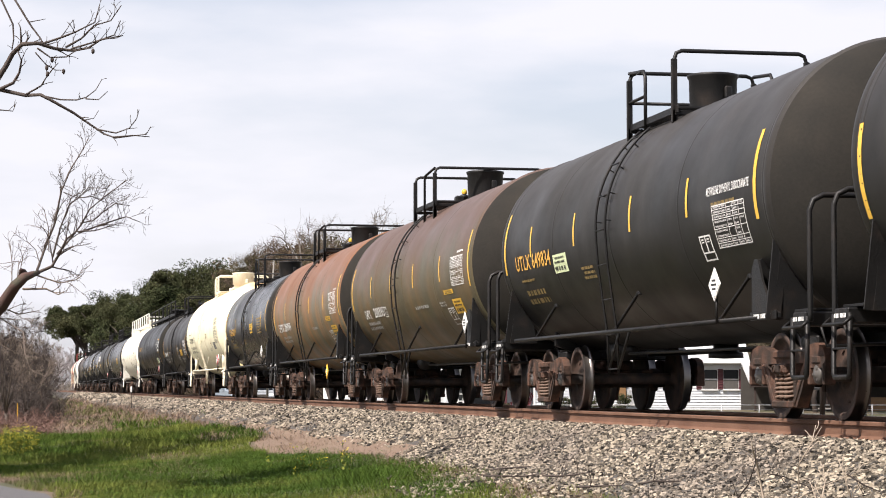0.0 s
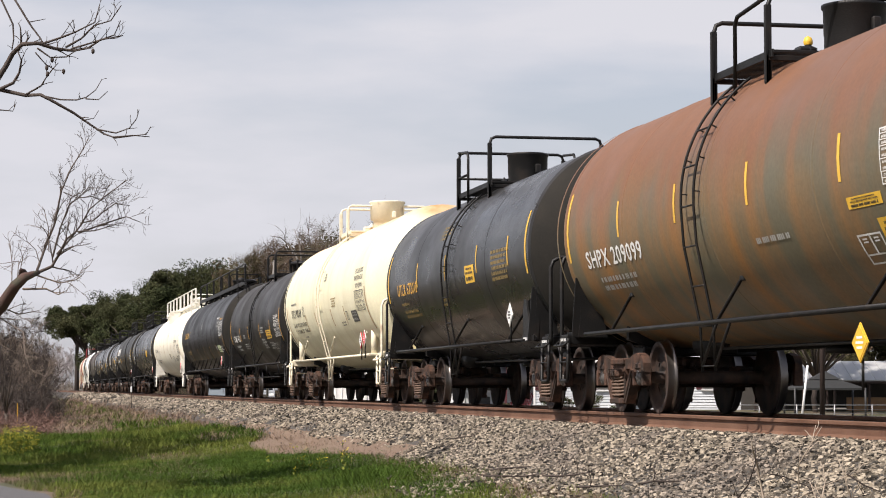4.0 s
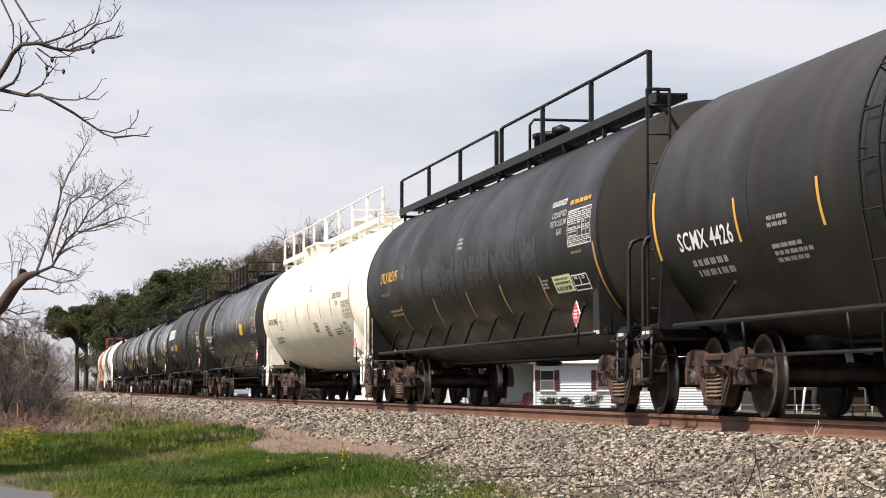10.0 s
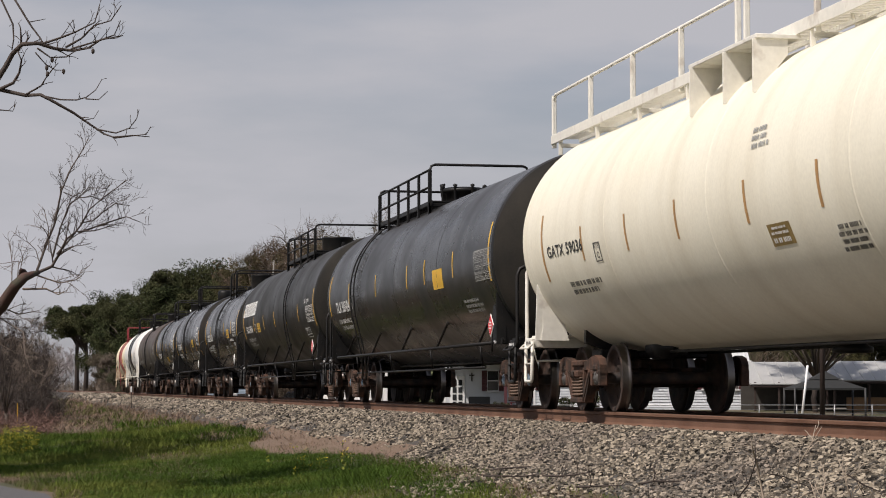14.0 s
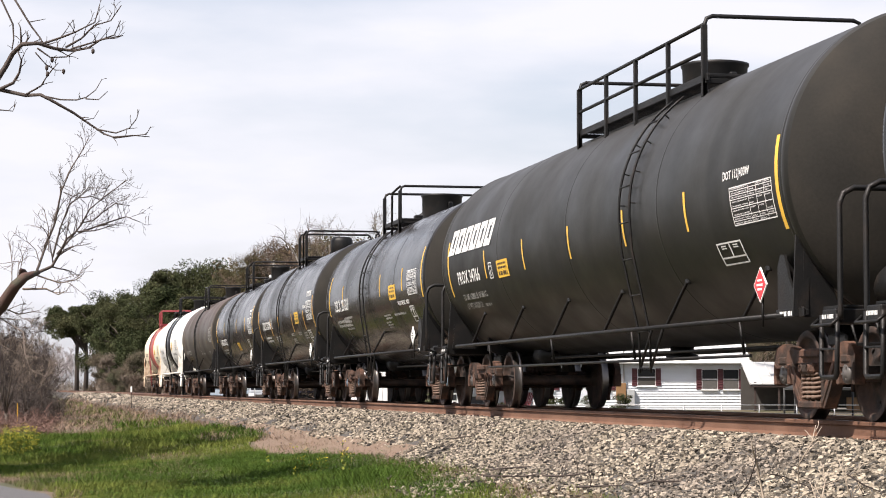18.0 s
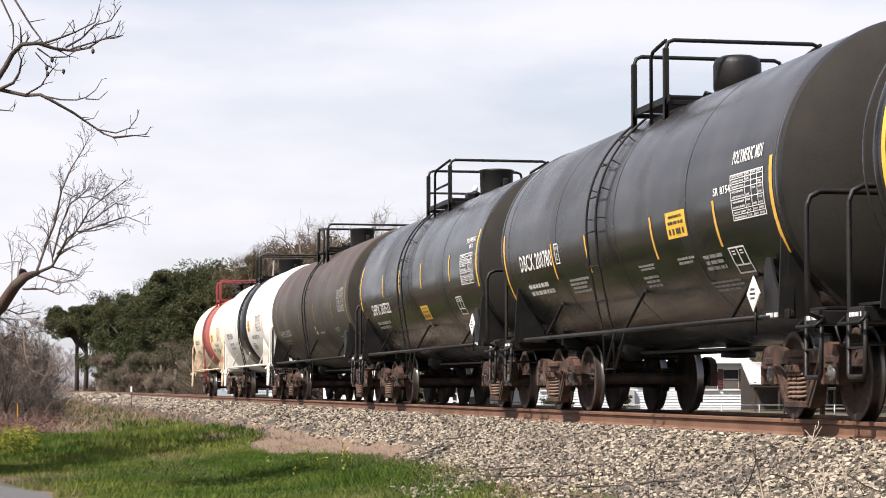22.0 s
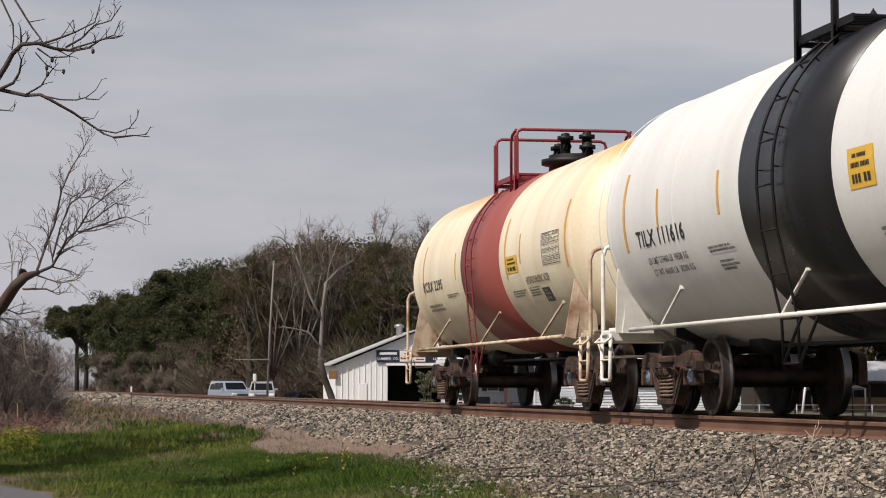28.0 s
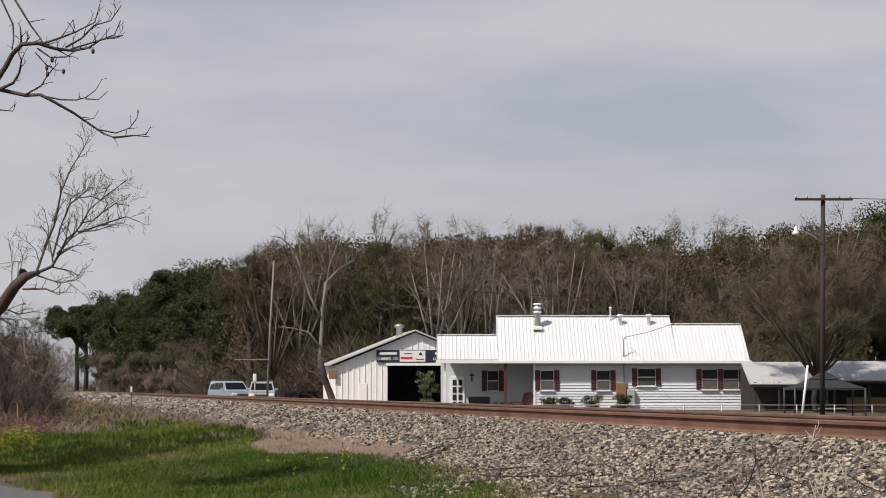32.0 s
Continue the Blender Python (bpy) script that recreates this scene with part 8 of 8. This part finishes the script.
    for d, a, z, h, w, lab, m_ in ((121, -0.85, -1.25, 2.7, 0.62, "tall olive green shrub in front of the shed doorway", LEAF_OLIVE), (123.3, 5.9, -1.2, 1.05, 0.55, "low dark shrub along the house wall", LEAF_DARK),
                                   (123.3, 6.8, -1.2, 1.1, 0.5, "low dark shrub along the house wall", LEAF_DARK), (123.3, 8.3, -1.2, 1.15, 0.75, "low dark shrub along the house wall", LEAF_DARK),
                                   (123.3, 9.9, -1.2, 1.3, 0.6, "low dark shrub along the house wall", LEAF_DARK), (123.3, 3.3, -1.2, 0.75, 0.45, "low dark shrub along the house wall", LEAF_MIX)):
        sh = thing("shrub", lab, "shrub", "shrubs by the house" if d > 122 else "", yard(d, a, z))
        stems = Shape()
        for i in range(9):
            b = i * 0.7
            stems.tube([(0, 0, 0), (0.3 * w * math.cos(b), 0.3 * w * math.sin(b), h * 0.4), (0.7 * w * math.cos(b), 0.7 * w * math.sin(b), h * 0.9)], 0, 4, True, [0.03, 0.02, 0.008])
        part("stems", stems, BARK_BROWN, sh)
        cl = [(rng.gauss(0, w * 0.4), rng.gauss(0, w * 0.4), h * rng.uniform(0.12, 0.92), w * rng.uniform(0.2, 0.4)) for i in range(34)]
        v, q = cards(*leafy(rs, cl, 150, 0.032), rs)
        part("leaves", quick_mesh("leaves", v, q), m_, sh)
    # shade trees beside the road, out on the left
    ev = evergreen(77, 16, 3.0, 0.56, 0.0, 46, 420, 0.13)
    for x, y, k in ((-37.6, -17.0, 0.6), (-41.8, -16.0, 0.6), (-46.8, -15.2, 0.65), (-52.0, -14.3, 0.7), (-45.6, -13.6, 0.5), (-29.0, -13.2, 0.5)):
        t = tree_thing("broadleaf evergreen shading the verge beside the road", *ev, pose(x, y, -1.4, 0, 0, x * 7), BARK_DARK, LEAF_DARK)
        t.scale = (k, k, 1.0)


named_trees()

# ---- ground cover ----
GRASS_GREEN = material("fresh_green_grass", (0.050, 0.088, 0.012), 0.85, 0, 0.35, 0.35, 8, island=0.35, second=(0.108, 0.128, 0.026), edges=(0.42, 0.62), spec=0.12)
GRASS_DRY = material("dry_straw_grass", (0.20, 0.14, 0.092), 0.8, 0, 0.3, 0.6, 8, island=0.6, second=(0.135, 0.09, 0.068))
WEED = material("clover_and_weed_leaves", (0.046, 0.088, 0.013), 0.8, 0, 0.3, 0.8, 8, island=0.35, spec=0.15)
EARTH = material("pinkish_bare_earth", (0.17, 0.115, 0.082), 0.95, 0, 0.35, 1.2, 40, 0.6, 40, second=(0.14, 0.10, 0.07))
PETAL = material("yellow_petals", (0.75, 0.62, 0.03), 0.6, 0, 0.15, 3, 20, island=0.2)
DEADWOOD = material("grey_dead_wood", (0.33, 0.27, 0.21), 0.85, 0, 0.3, 5, 50, 0.4)


def road_edge(x):
    """The grass ends here, going from the road towards the track."""
    return -8.25 - 0.17 * max(0, -33 - x) + 0.012 * max(0, -44 - x) ** 2 * 0 + 0.05 * math.sin(x * 1.1)


def ballast():
    rs = np.random.RandomState(3)
    base = []
    for k in range(8):
        r2 = np.random.RandomState(k)
        base.append((np.array([(x, y, z) for x in (-1, 1) for y in (-1, 1) for z in (-1, 1)], dtype=float) * 0.58 + r2.uniform(-0.42, 0.42, (8, 3))))
    cube = np.array([(0, 1, 3, 2), (4, 6, 7, 5), (0, 4, 5, 1), (2, 3, 7, 6), (0, 2, 6, 4), (1, 5, 7, 3)])
    verts, quads, n0 = [], [], 0
    for x0, x1, y0, y1, dens, size in ((-36, -15.2, -3.05, -0.86, 860, 0.0215), (-48, -36, -2.55, -0.86, 430, 0.0285), (-75, -48, -2.45, -0.86, 250, 0.034), (-150, -75, -2.5, -0.86, 85, 0.045), (-260, -150, -2.5, -0.86, 22, 0.085), (-31, -15.2, -4.2, -2.9, 90, 0.026)):
        n = int((x1 - x0) * (y1 - y0) * dens)
        px, py = rs.uniform(x0, x1, n), rs.uniform(y0, y1, n)
        keep = rs.uniform(0, 1, n) < np.clip((py - y0 + (0.1 if y1 < -2 else 0.0) + 0.2 * np.sin(px * 0.9) + 0.12 * np.sin(px * 2.3)) / 0.5, 0.03, 1)
        px, py = px[keep], py[keep]
        n = len(px)
        pz = np.array([lie(a, b) for a, b in zip(px, py)])
        sz = size * rs.uniform(0.5, 1.35, n)
        ang = rs.uniform(0, 6.283, n)
        tilt = rs.normal(0, 0.9, n)
        pick = rs.randint(0, 8, n)
        loc = np.array(base)[pick] * sz[:, None, None] * np.array([1.25, 0.95, 0.85])
        y2 = loc[:, :, 1] * np.cos(tilt)[:, None] - loc[:, :, 2] * np.sin(tilt)[:, None]
        z2 = loc[:, :, 1] * np.sin(tilt)[:, None] + loc[:, :, 2] * np.cos(tilt)[:, None]
        x2 = loc[:, :, 0] * np.cos(ang)[:, None] - y2 * np.sin(ang)[:, None]
        y3 = loc[:, :, 0] * np.sin(ang)[:, None] + y2 * np.cos(ang)[:, None]
        v = np.stack([x2 + px[:, None], y3 + py[:, None], z2 + (pz + sz * rs.uniform(0.1, 0.85, n))[:, None]], 2).reshape(-1, 3)
        q = (cube[None] + 8 * np.arange(n)[:, None, None]).reshape(-1, 4)
        verts.append(v)
        quads.append(q + n0)
        n0 += len(v)
    tagged(part("ballast_stones", quick_mesh("ballast_stones", np.concatenate(verts), np.concatenate(quads), None, True), STONE), "pale crushed limestone ballast heaped along the track", "ballast", kind="stuff")


ballast()


def blades(rs, px, py, height, width, lean=0.5):
    n = len(px)
    pz = np.array([lie(a, b) for a, b in zip(px, py)]) - 0.01
    p = np.stack([px, py, pz], 1)
    a = rs.uniform(0, 6.283, n)
    side = np.stack([np.cos(a), np.sin(a), np.zeros(n)], 1) * (width * rs.uniform(0.6, 1.3, n))[:, None]
    b = rs.uniform(0, 6.283, n)
    h = height * rs.uniform(0.45, 1.2, n)
    tip = np.stack([np.cos(b) * lean * h, np.sin(b) * lean * h, h], 1) * rs.uniform(0.5, 1.1, n)[:, None]
    mid = tip * 0.5 + np.stack([np.zeros(n), np.zeros(n), h * 0.14], 1)
    v = np.stack([p - side, p + side, p + mid + side * 0.75, p + mid - side * 0.75, p + tip], 1).reshape(-1, 3)
    i = 5 * np.arange(n)[:, None]
    return v, i + np.array([[0, 1, 2, 3]]), i + np.array([[3, 2, 4]])


def bare_edge(x, y):
    """Where the trodden earth gives way to grass."""
    return -2.75 - 1.25 * math.exp(-((x + 45) / 5.5) ** 2) - 0.3 * noise.noise((x * 0.17, 0, 6.1)) - 0.25 * noise.noise((x * 0.8, y, 2.0))


def patch(x, y):
    """How dry the grass is, 0 to 1."""
    d = abs(y)
    edge = max(0, 1.4 - abs(d - (2.75 if x < -35 else 3.0)) / 0.5) * (0.75 + 0.9 * noise.noise((x * 0.11, y * 0.3, 2.2)))
    spots = max(0, noise.noise((x * 0.16 + 7, y * 0.5, 4.4)) - 0.16) * 1.7
    far_dry = min(1, max(0, (-66 - x) / 10)) * (0.85 if y < -5.2 or x < -84 else 0.35)
    return min(1, max(edge, spots) + far_dry + (0.45 if y < road_edge(x) + 0.4 and x > -52 else 0))


def verge():
    rs, rng = np.random.RandomState(8), random.Random(8)
    green, dry = [], []
    for x0, x1, dens, hh, ww in ((-46, -22, 1100, 0.12, 0.0042), (-75, -46, 520, 0.18, 0.0075), (-140, -75, 120, 0.24, 0.015), (-230, -140, 28, 0.3, 0.035)):
        n = int((x1 - x0) * 6.9 * dens)
        px, py = rs.uniform(x0, x1, n), rs.uniform(-9.6 if x0 > -70 else -14, -2.2, n)
        ok = np.array([b > road_edge(a) if a > -48 else True for a, b in zip(px, py)])
        px, py = px[ok], py[ok]
        thin = np.array([patch(a, b) for a, b in zip(px, py)])
        toe = np.clip((np.where(px < -35, -2.25, -2.68) - py) / 0.4 + rs.normal(0, 0.25, len(px)), 0, 1)
        worn = np.array([-76 < a < -35 and b > bare_edge(a, b) for a, b in zip(px, py)])
        isdry = worn | (rs.uniform(0, 1, len(px)) < thin)
        keep = rs.uniform(0, 1, len(px)) < np.where(worn, 0.3 * toe, toe)
        # tussocks: tall and short tufts at two scales
        tall = np.array([0.55 + 1.3 * max(0, noise.noise((a * 0.35, b * 0.6, 9.1)) + 0.15) + 0.8 * max(0, noise.noise((a * 1.7, b * 2.2, 3.7))) for a, b in zip(px, py)])
        for flag, store in ((keep & ~isdry, green), (keep & isdry & (rs.uniform(0, 1, len(px)) < 0.7), dry)):
            store.append(blades(rs, px[flag], py[flag], hh * tall[flag] * (1.0 if store is green else 0.8), ww if store is green else ww * 0.8, 0.7 if store is green else 0.9))
    for name, store, m_, lab in (("grass", green, GRASS_GREEN, "fresh green grass on the verge beside the track"), ("dry_grass", dry, GRASS_DRY, "dry straw-coloured grass along the ballast's foot")):
        n0, vs, qs, ts = 0, [], [], []
        for v, q, t in store:
            vs.append(v), qs.append(q + n0), ts.append(t + n0)
            n0 += len(v)
        tagged(part(name, quick_mesh(name, np.concatenate(vs), np.concatenate(qs), np.concatenate(ts)), m_), lab, "grass", kind="stuff")
    # clover and broad-leaved weeds, in drifts
    n = 70000
    px, py = rs.uniform(-62, -25, n), rs.uniform(-8.8, -3.1, n)
    ok = np.array([b > road_edge(a) and noise.noise((a * 0.4, b * 0.7, 3.3)) + 0.5 * noise.noise((a * 1.9, b * 2.6, 1.3)) > 0.02 - (0.35 if a > -42 else 0) and patch(a, b) < 0.4 and not (-76 < a < -35 and b > bare_edge(a, b)) for a, b in zip(px, py)])
    px, py = px[ok], py[ok]
    up = np.array([0.5 + 1.2 * max(0, noise.noise((a * 1.7, b * 2.2, 3.7)) + 0.2) for a, b in zip(px, py)])
    c = np.stack([px, py, np.array([lie(a, b) for a, b in zip(px, py)]) + rs.uniform(0.03, 0.17, len(px)) * up], 1)
    v, q = cards(c, rs.uniform(0.007, 0.016, len(c)), rs)
    tagged(part("weeds", quick_mesh("weeds", v, q), WEED), "clover and small weeds in the grass", "weeds", kind="stuff")
    # yellow flowers: a drift on the left and single stalks in front
    spots = [(rng.gauss(-56, 4), rng.uniform(-9.4, -8.2)) for i in range(260)] + [(rng.uniform(-37, -31), rng.uniform(-4.9, -3.9)) for i in range(16)]
    stalk, heads, leaves = Shape(), [], []
    for x, y in spots:
        z, h = lie(x, y), rng.uniform(0.15, 0.45)
        tip = Vector((x + rng.gauss(0, 0.06), y + rng.gauss(0, 0.06), z + h))
        stalk.tube([(x, y, z - 0.02), tip], 0.004, 3, False)
        for k in range(7):
            heads.append((tip.x + rng.gauss(0, 0.035), tip.y + rng.gauss(0, 0.035), tip.z + rng.gauss(0, 0.03)))
            f = rng.random()
            leaves.append((x + (tip.x - x) * f + rng.gauss(0, 0.05), y + (tip.y - y) * f + rng.gauss(0, 0.05), z + h * f))
    tagged(part("flower_stalks", stalk.mesh("flower_stalks", False), WEED), "thin green stalks of mustard flowers", "flowers", kind="stuff")
    v, q = cards(np.array(leaves), rs.uniform(0.02, 0.04, len(leaves)), rs)
    tagged(part("flower_leaves", quick_mesh("flower_leaves", v, q), LEAF_LIME), "yellow-green leaves of mustard plants", "flowers", kind="stuff")
    v, q = cards(np.array(heads), rs.uniform(0.008, 0.016, len(heads)), rs)
    tagged(part("yellow_flowers", quick_mesh("yellow_flowers", v, q), PETAL), "small yellow mustard flowers in the grass", "flowers", kind="stuff")


verge()


def bare_strip():
    """Trodden earth between the ballast's foot and the grass."""
    xs, ys = [-76 + i * 0.5 for i in range(87)], [-2.05 - i * 0.09 for i in range(22)]

    def height(x, y):
        near = bare_edge(x, y)
        rim = min(y - near, -2.15 - y + 0.15 * noise.noise((x * 0.6, 3, 1)), (-34.5 - x) * 0.2, (x + 74) * 0.1)
        return lie(x, y) + 0.014 - 0.08 * max(0, 0.12 - rim) / 0.12

    tagged(part("bare_earth", sheet(xs, ys, height), EARTH), "bare pinkish earth along the ballast's foot", "ground", kind="structure")


bare_strip()


def road():
    s = Shape()
    xs = [-30 - i * 0.5 for i in range(46)]
    n = len(xs)
    vs = [(x, road_edge(x) - 0.1 + 0.06 * math.sin(x * 2.3), lie(x, road_edge(x)) + 0.0) for x in xs] + [(x, road_edge(x) - 7.0, lie(x, road_edge(x)) + 0.03) for x in xs]
    s.add(vs, [(i, i + 1, i + 1 + n, i + n) for i in range(n - 1)], True)
    tagged(part("road", s.mesh("road", False), ASPHALT), "worn grey asphalt lane along the verge", "road", kind="structure")


road()


def roadside():
    rs, rng = np.random.RandomState(14), random.Random(14)
    # reddish bramble and a dark bush at the far end of the verge
    verts, quads, n0 = [], [], 0
    for x0, x1, y0, y1, h, n in ((-82, -68, -11.0, -7.7, 0.75, 9000), (-110, -84, -11.5, -7.0, 0.9, 6000)):
        px, py = rs.uniform(x0, x1, n), rs.uniform(y0, y1, n)
        lump = np.array([0.4 + 1.1 * max(0, noise.noise((a * 0.4, b * 0.9, 7.7)) + 0.25) for a, b in zip(px, py)])
        p = np.stack([px, py, np.array([lie(a, b) for a, b in zip(px, py)]) + rs.uniform(0, h * 0.6, n) * lump], 1)
        q = p + np.stack([rs.normal(0, 0.22, n), rs.normal(0, 0.22, n), rs.uniform(-0.05, 0.42, n) * h * lump], 1)
        v, f = slivers(p, q, rs.uniform(0.006, 0.014, n), rs)
        verts.append(v), quads.append(f + n0)
        n0 += len(v)
    tagged(part("bramble", quick_mesh("bramble", np.concatenate(verts), np.concatenate(quads)), BRUSH_RED), "reddish brown bramble thicket at the end of the verge", "bramble", kind="stuff")
    b = thing("shrub", "dark bare bush at the end of the verge", "shrub", m=pose(-92, -7.1, lie(-92, -7.1)))
    part("stems", Shape().tube([(0, 0, -0.1), (0.1, 0, 0.5), (0.05, 0.05, 1.0)], 0.03, 5), BARK_DARK, b)
    n = 700
    foot = np.stack([rs.normal(0, 0.28, n), rs.normal(0, 0.28, n), rs.uniform(0, 0.9, n)], 1)
    small("twig_spray", quick_mesh("twig_spray", *slivers(foot, foot + np.stack([rs.normal(0, 0.15, n), rs.normal(0, 0.15, n), rs.uniform(0.05, 0.45, n)], 1), rs.uniform(0.005, 0.012, n), rs)), TWIG_DARK, b)
    # marker posts
    for x, y, h, m_, lab in ((-88, -8.55, 1.0, INK["amber"], "yellow utility marker post in the brush"), (-118, -2.6, 0.9, TRIM_WHITE, "white-topped marker post beside the track")):
        t = thing("marker_post", lab, "post", m=pose(x, y, lie(x, y)))
        part("post", Shape().box((0, 0, h / 2), (0.08, 0.04, h), 0.008), m_ if m_ is not TRIM_WHITE else POLE_WOOD, t)
        if m_ is TRIM_WHITE:
            part("cap", Shape().box((0, 0, h + 0.12), (0.22, 0.08, 0.3), 0.03), TRIM_WHITE, t)
    # a dead bush standing at the ballast's foot
    for n, (pts, r, m_, level) in enumerate(((((2.52, -0.9), (2.55, -0.58), (2.50, -0.30), (2.44, -0.17), (2.40, -0.10)), 0.013, DEADWOOD, 1), (((2.22, -0.9), (2.32, -0.58), (2.40, -0.44), (2.43, -0.26), (2.42, -0.14)), 0.010, BARK_DARK, 1),
                                             (((2.70, -0.8), (2.80, -0.5), (2.76, -0.28), (2.86, -0.10), (2.92, 0.03)), 0.007, DEADWOOD, 1), (((3.2, -0.8), (3.17, -0.55), (3.10, -0.33), (3.07, -0.18)), 0.009, DEADWOOD, 1),
                                             (((2.85, -0.85), (2.92, -0.6), (2.99, -0.40), (3.02, -0.36)), 0.009, DEADWOOD, 1), (((2.6, -0.62), (2.85, -0.50), (3.15, -0.40), (3.45, -0.30)), 0.006, DEADWOOD, 1),
                                             (((2.55, -0.35), (2.7, -0.38), (2.9, -0.46), (3.0, -0.6)), 0.006, BARK_DARK, 1), (((3.2, -0.36), (3.35, -0.45), (3.5, -0.52)), 0.008, BARK_DARK, 1))):
        t = thing("dead_branch", "grey dead branch sticking up from the ballast" if m_ is DEADWOOD else "dark dead branch sticking up from the ballast", "branch", "dead branches on the ballast")
        s = Shape()
        sprout(s, [far(17.6 + 0.25 * math.sin(n + i), a, z) for i, (a, z) in enumerate(pts)], r, 0.003, random.Random(60 + n), level, 0.16, 0.26, 0.2, 6, 0.25)
        part("branch", s.mesh("branch", False), m_, t)
    # dark fallen sticks on the ballast
    for n, (x, y, turn, ln) in enumerate(((-24.6, -2.5, 62, 0.9), (-22.9, -2.62, 75, 0.7), (-26.2, -2.75, 55, 1.1), (-33.5, -2.0, 80, 0.5), (-21.4, -2.4, 70, 0.6), (-27.4, -2.6, 66, 0.7))):
        t = thing("dead_branch", "dark rotten stick lying on the ballast", "branch", "dead branches on the ballast", pose(x, y, lie(x, y) + 0.05, 0, -4, turn))
        s, r2 = Shape(), random.Random(90 + n)
        sprout(s, [Vector((-ln / 2 + ln * i / 5, r2.gauss(0, 0.03), 0.015 + r2.gauss(0, 0.012))) for i in range(6)], 0.013, 0.005, r2, 2, 0.14, 0.3, 0.1, 6, 0.1)
        part("branch", s.mesh("branch", False), BARK_DARK, t)


roadside()


def motions():
    """The whole train rolls past; every wheelset turns on its axle."""
    for car, home in CARS:
        rows = [(t, pose(home + travelled(t), 0, 0)) for t in range(0, 33, 2)]
        walk(car, rows)
    turn = [(n / 15, travelled(n / 15) / WHEEL_R) for n in range(481)]
    for w in WHEELSETS:
        at = w.matrix_basis.translation.copy()
        walk(w, [(t, Matrix.Translation(at) @ Matrix.Rotation(a, 4, "Y")) for t, a in turn])


motions()
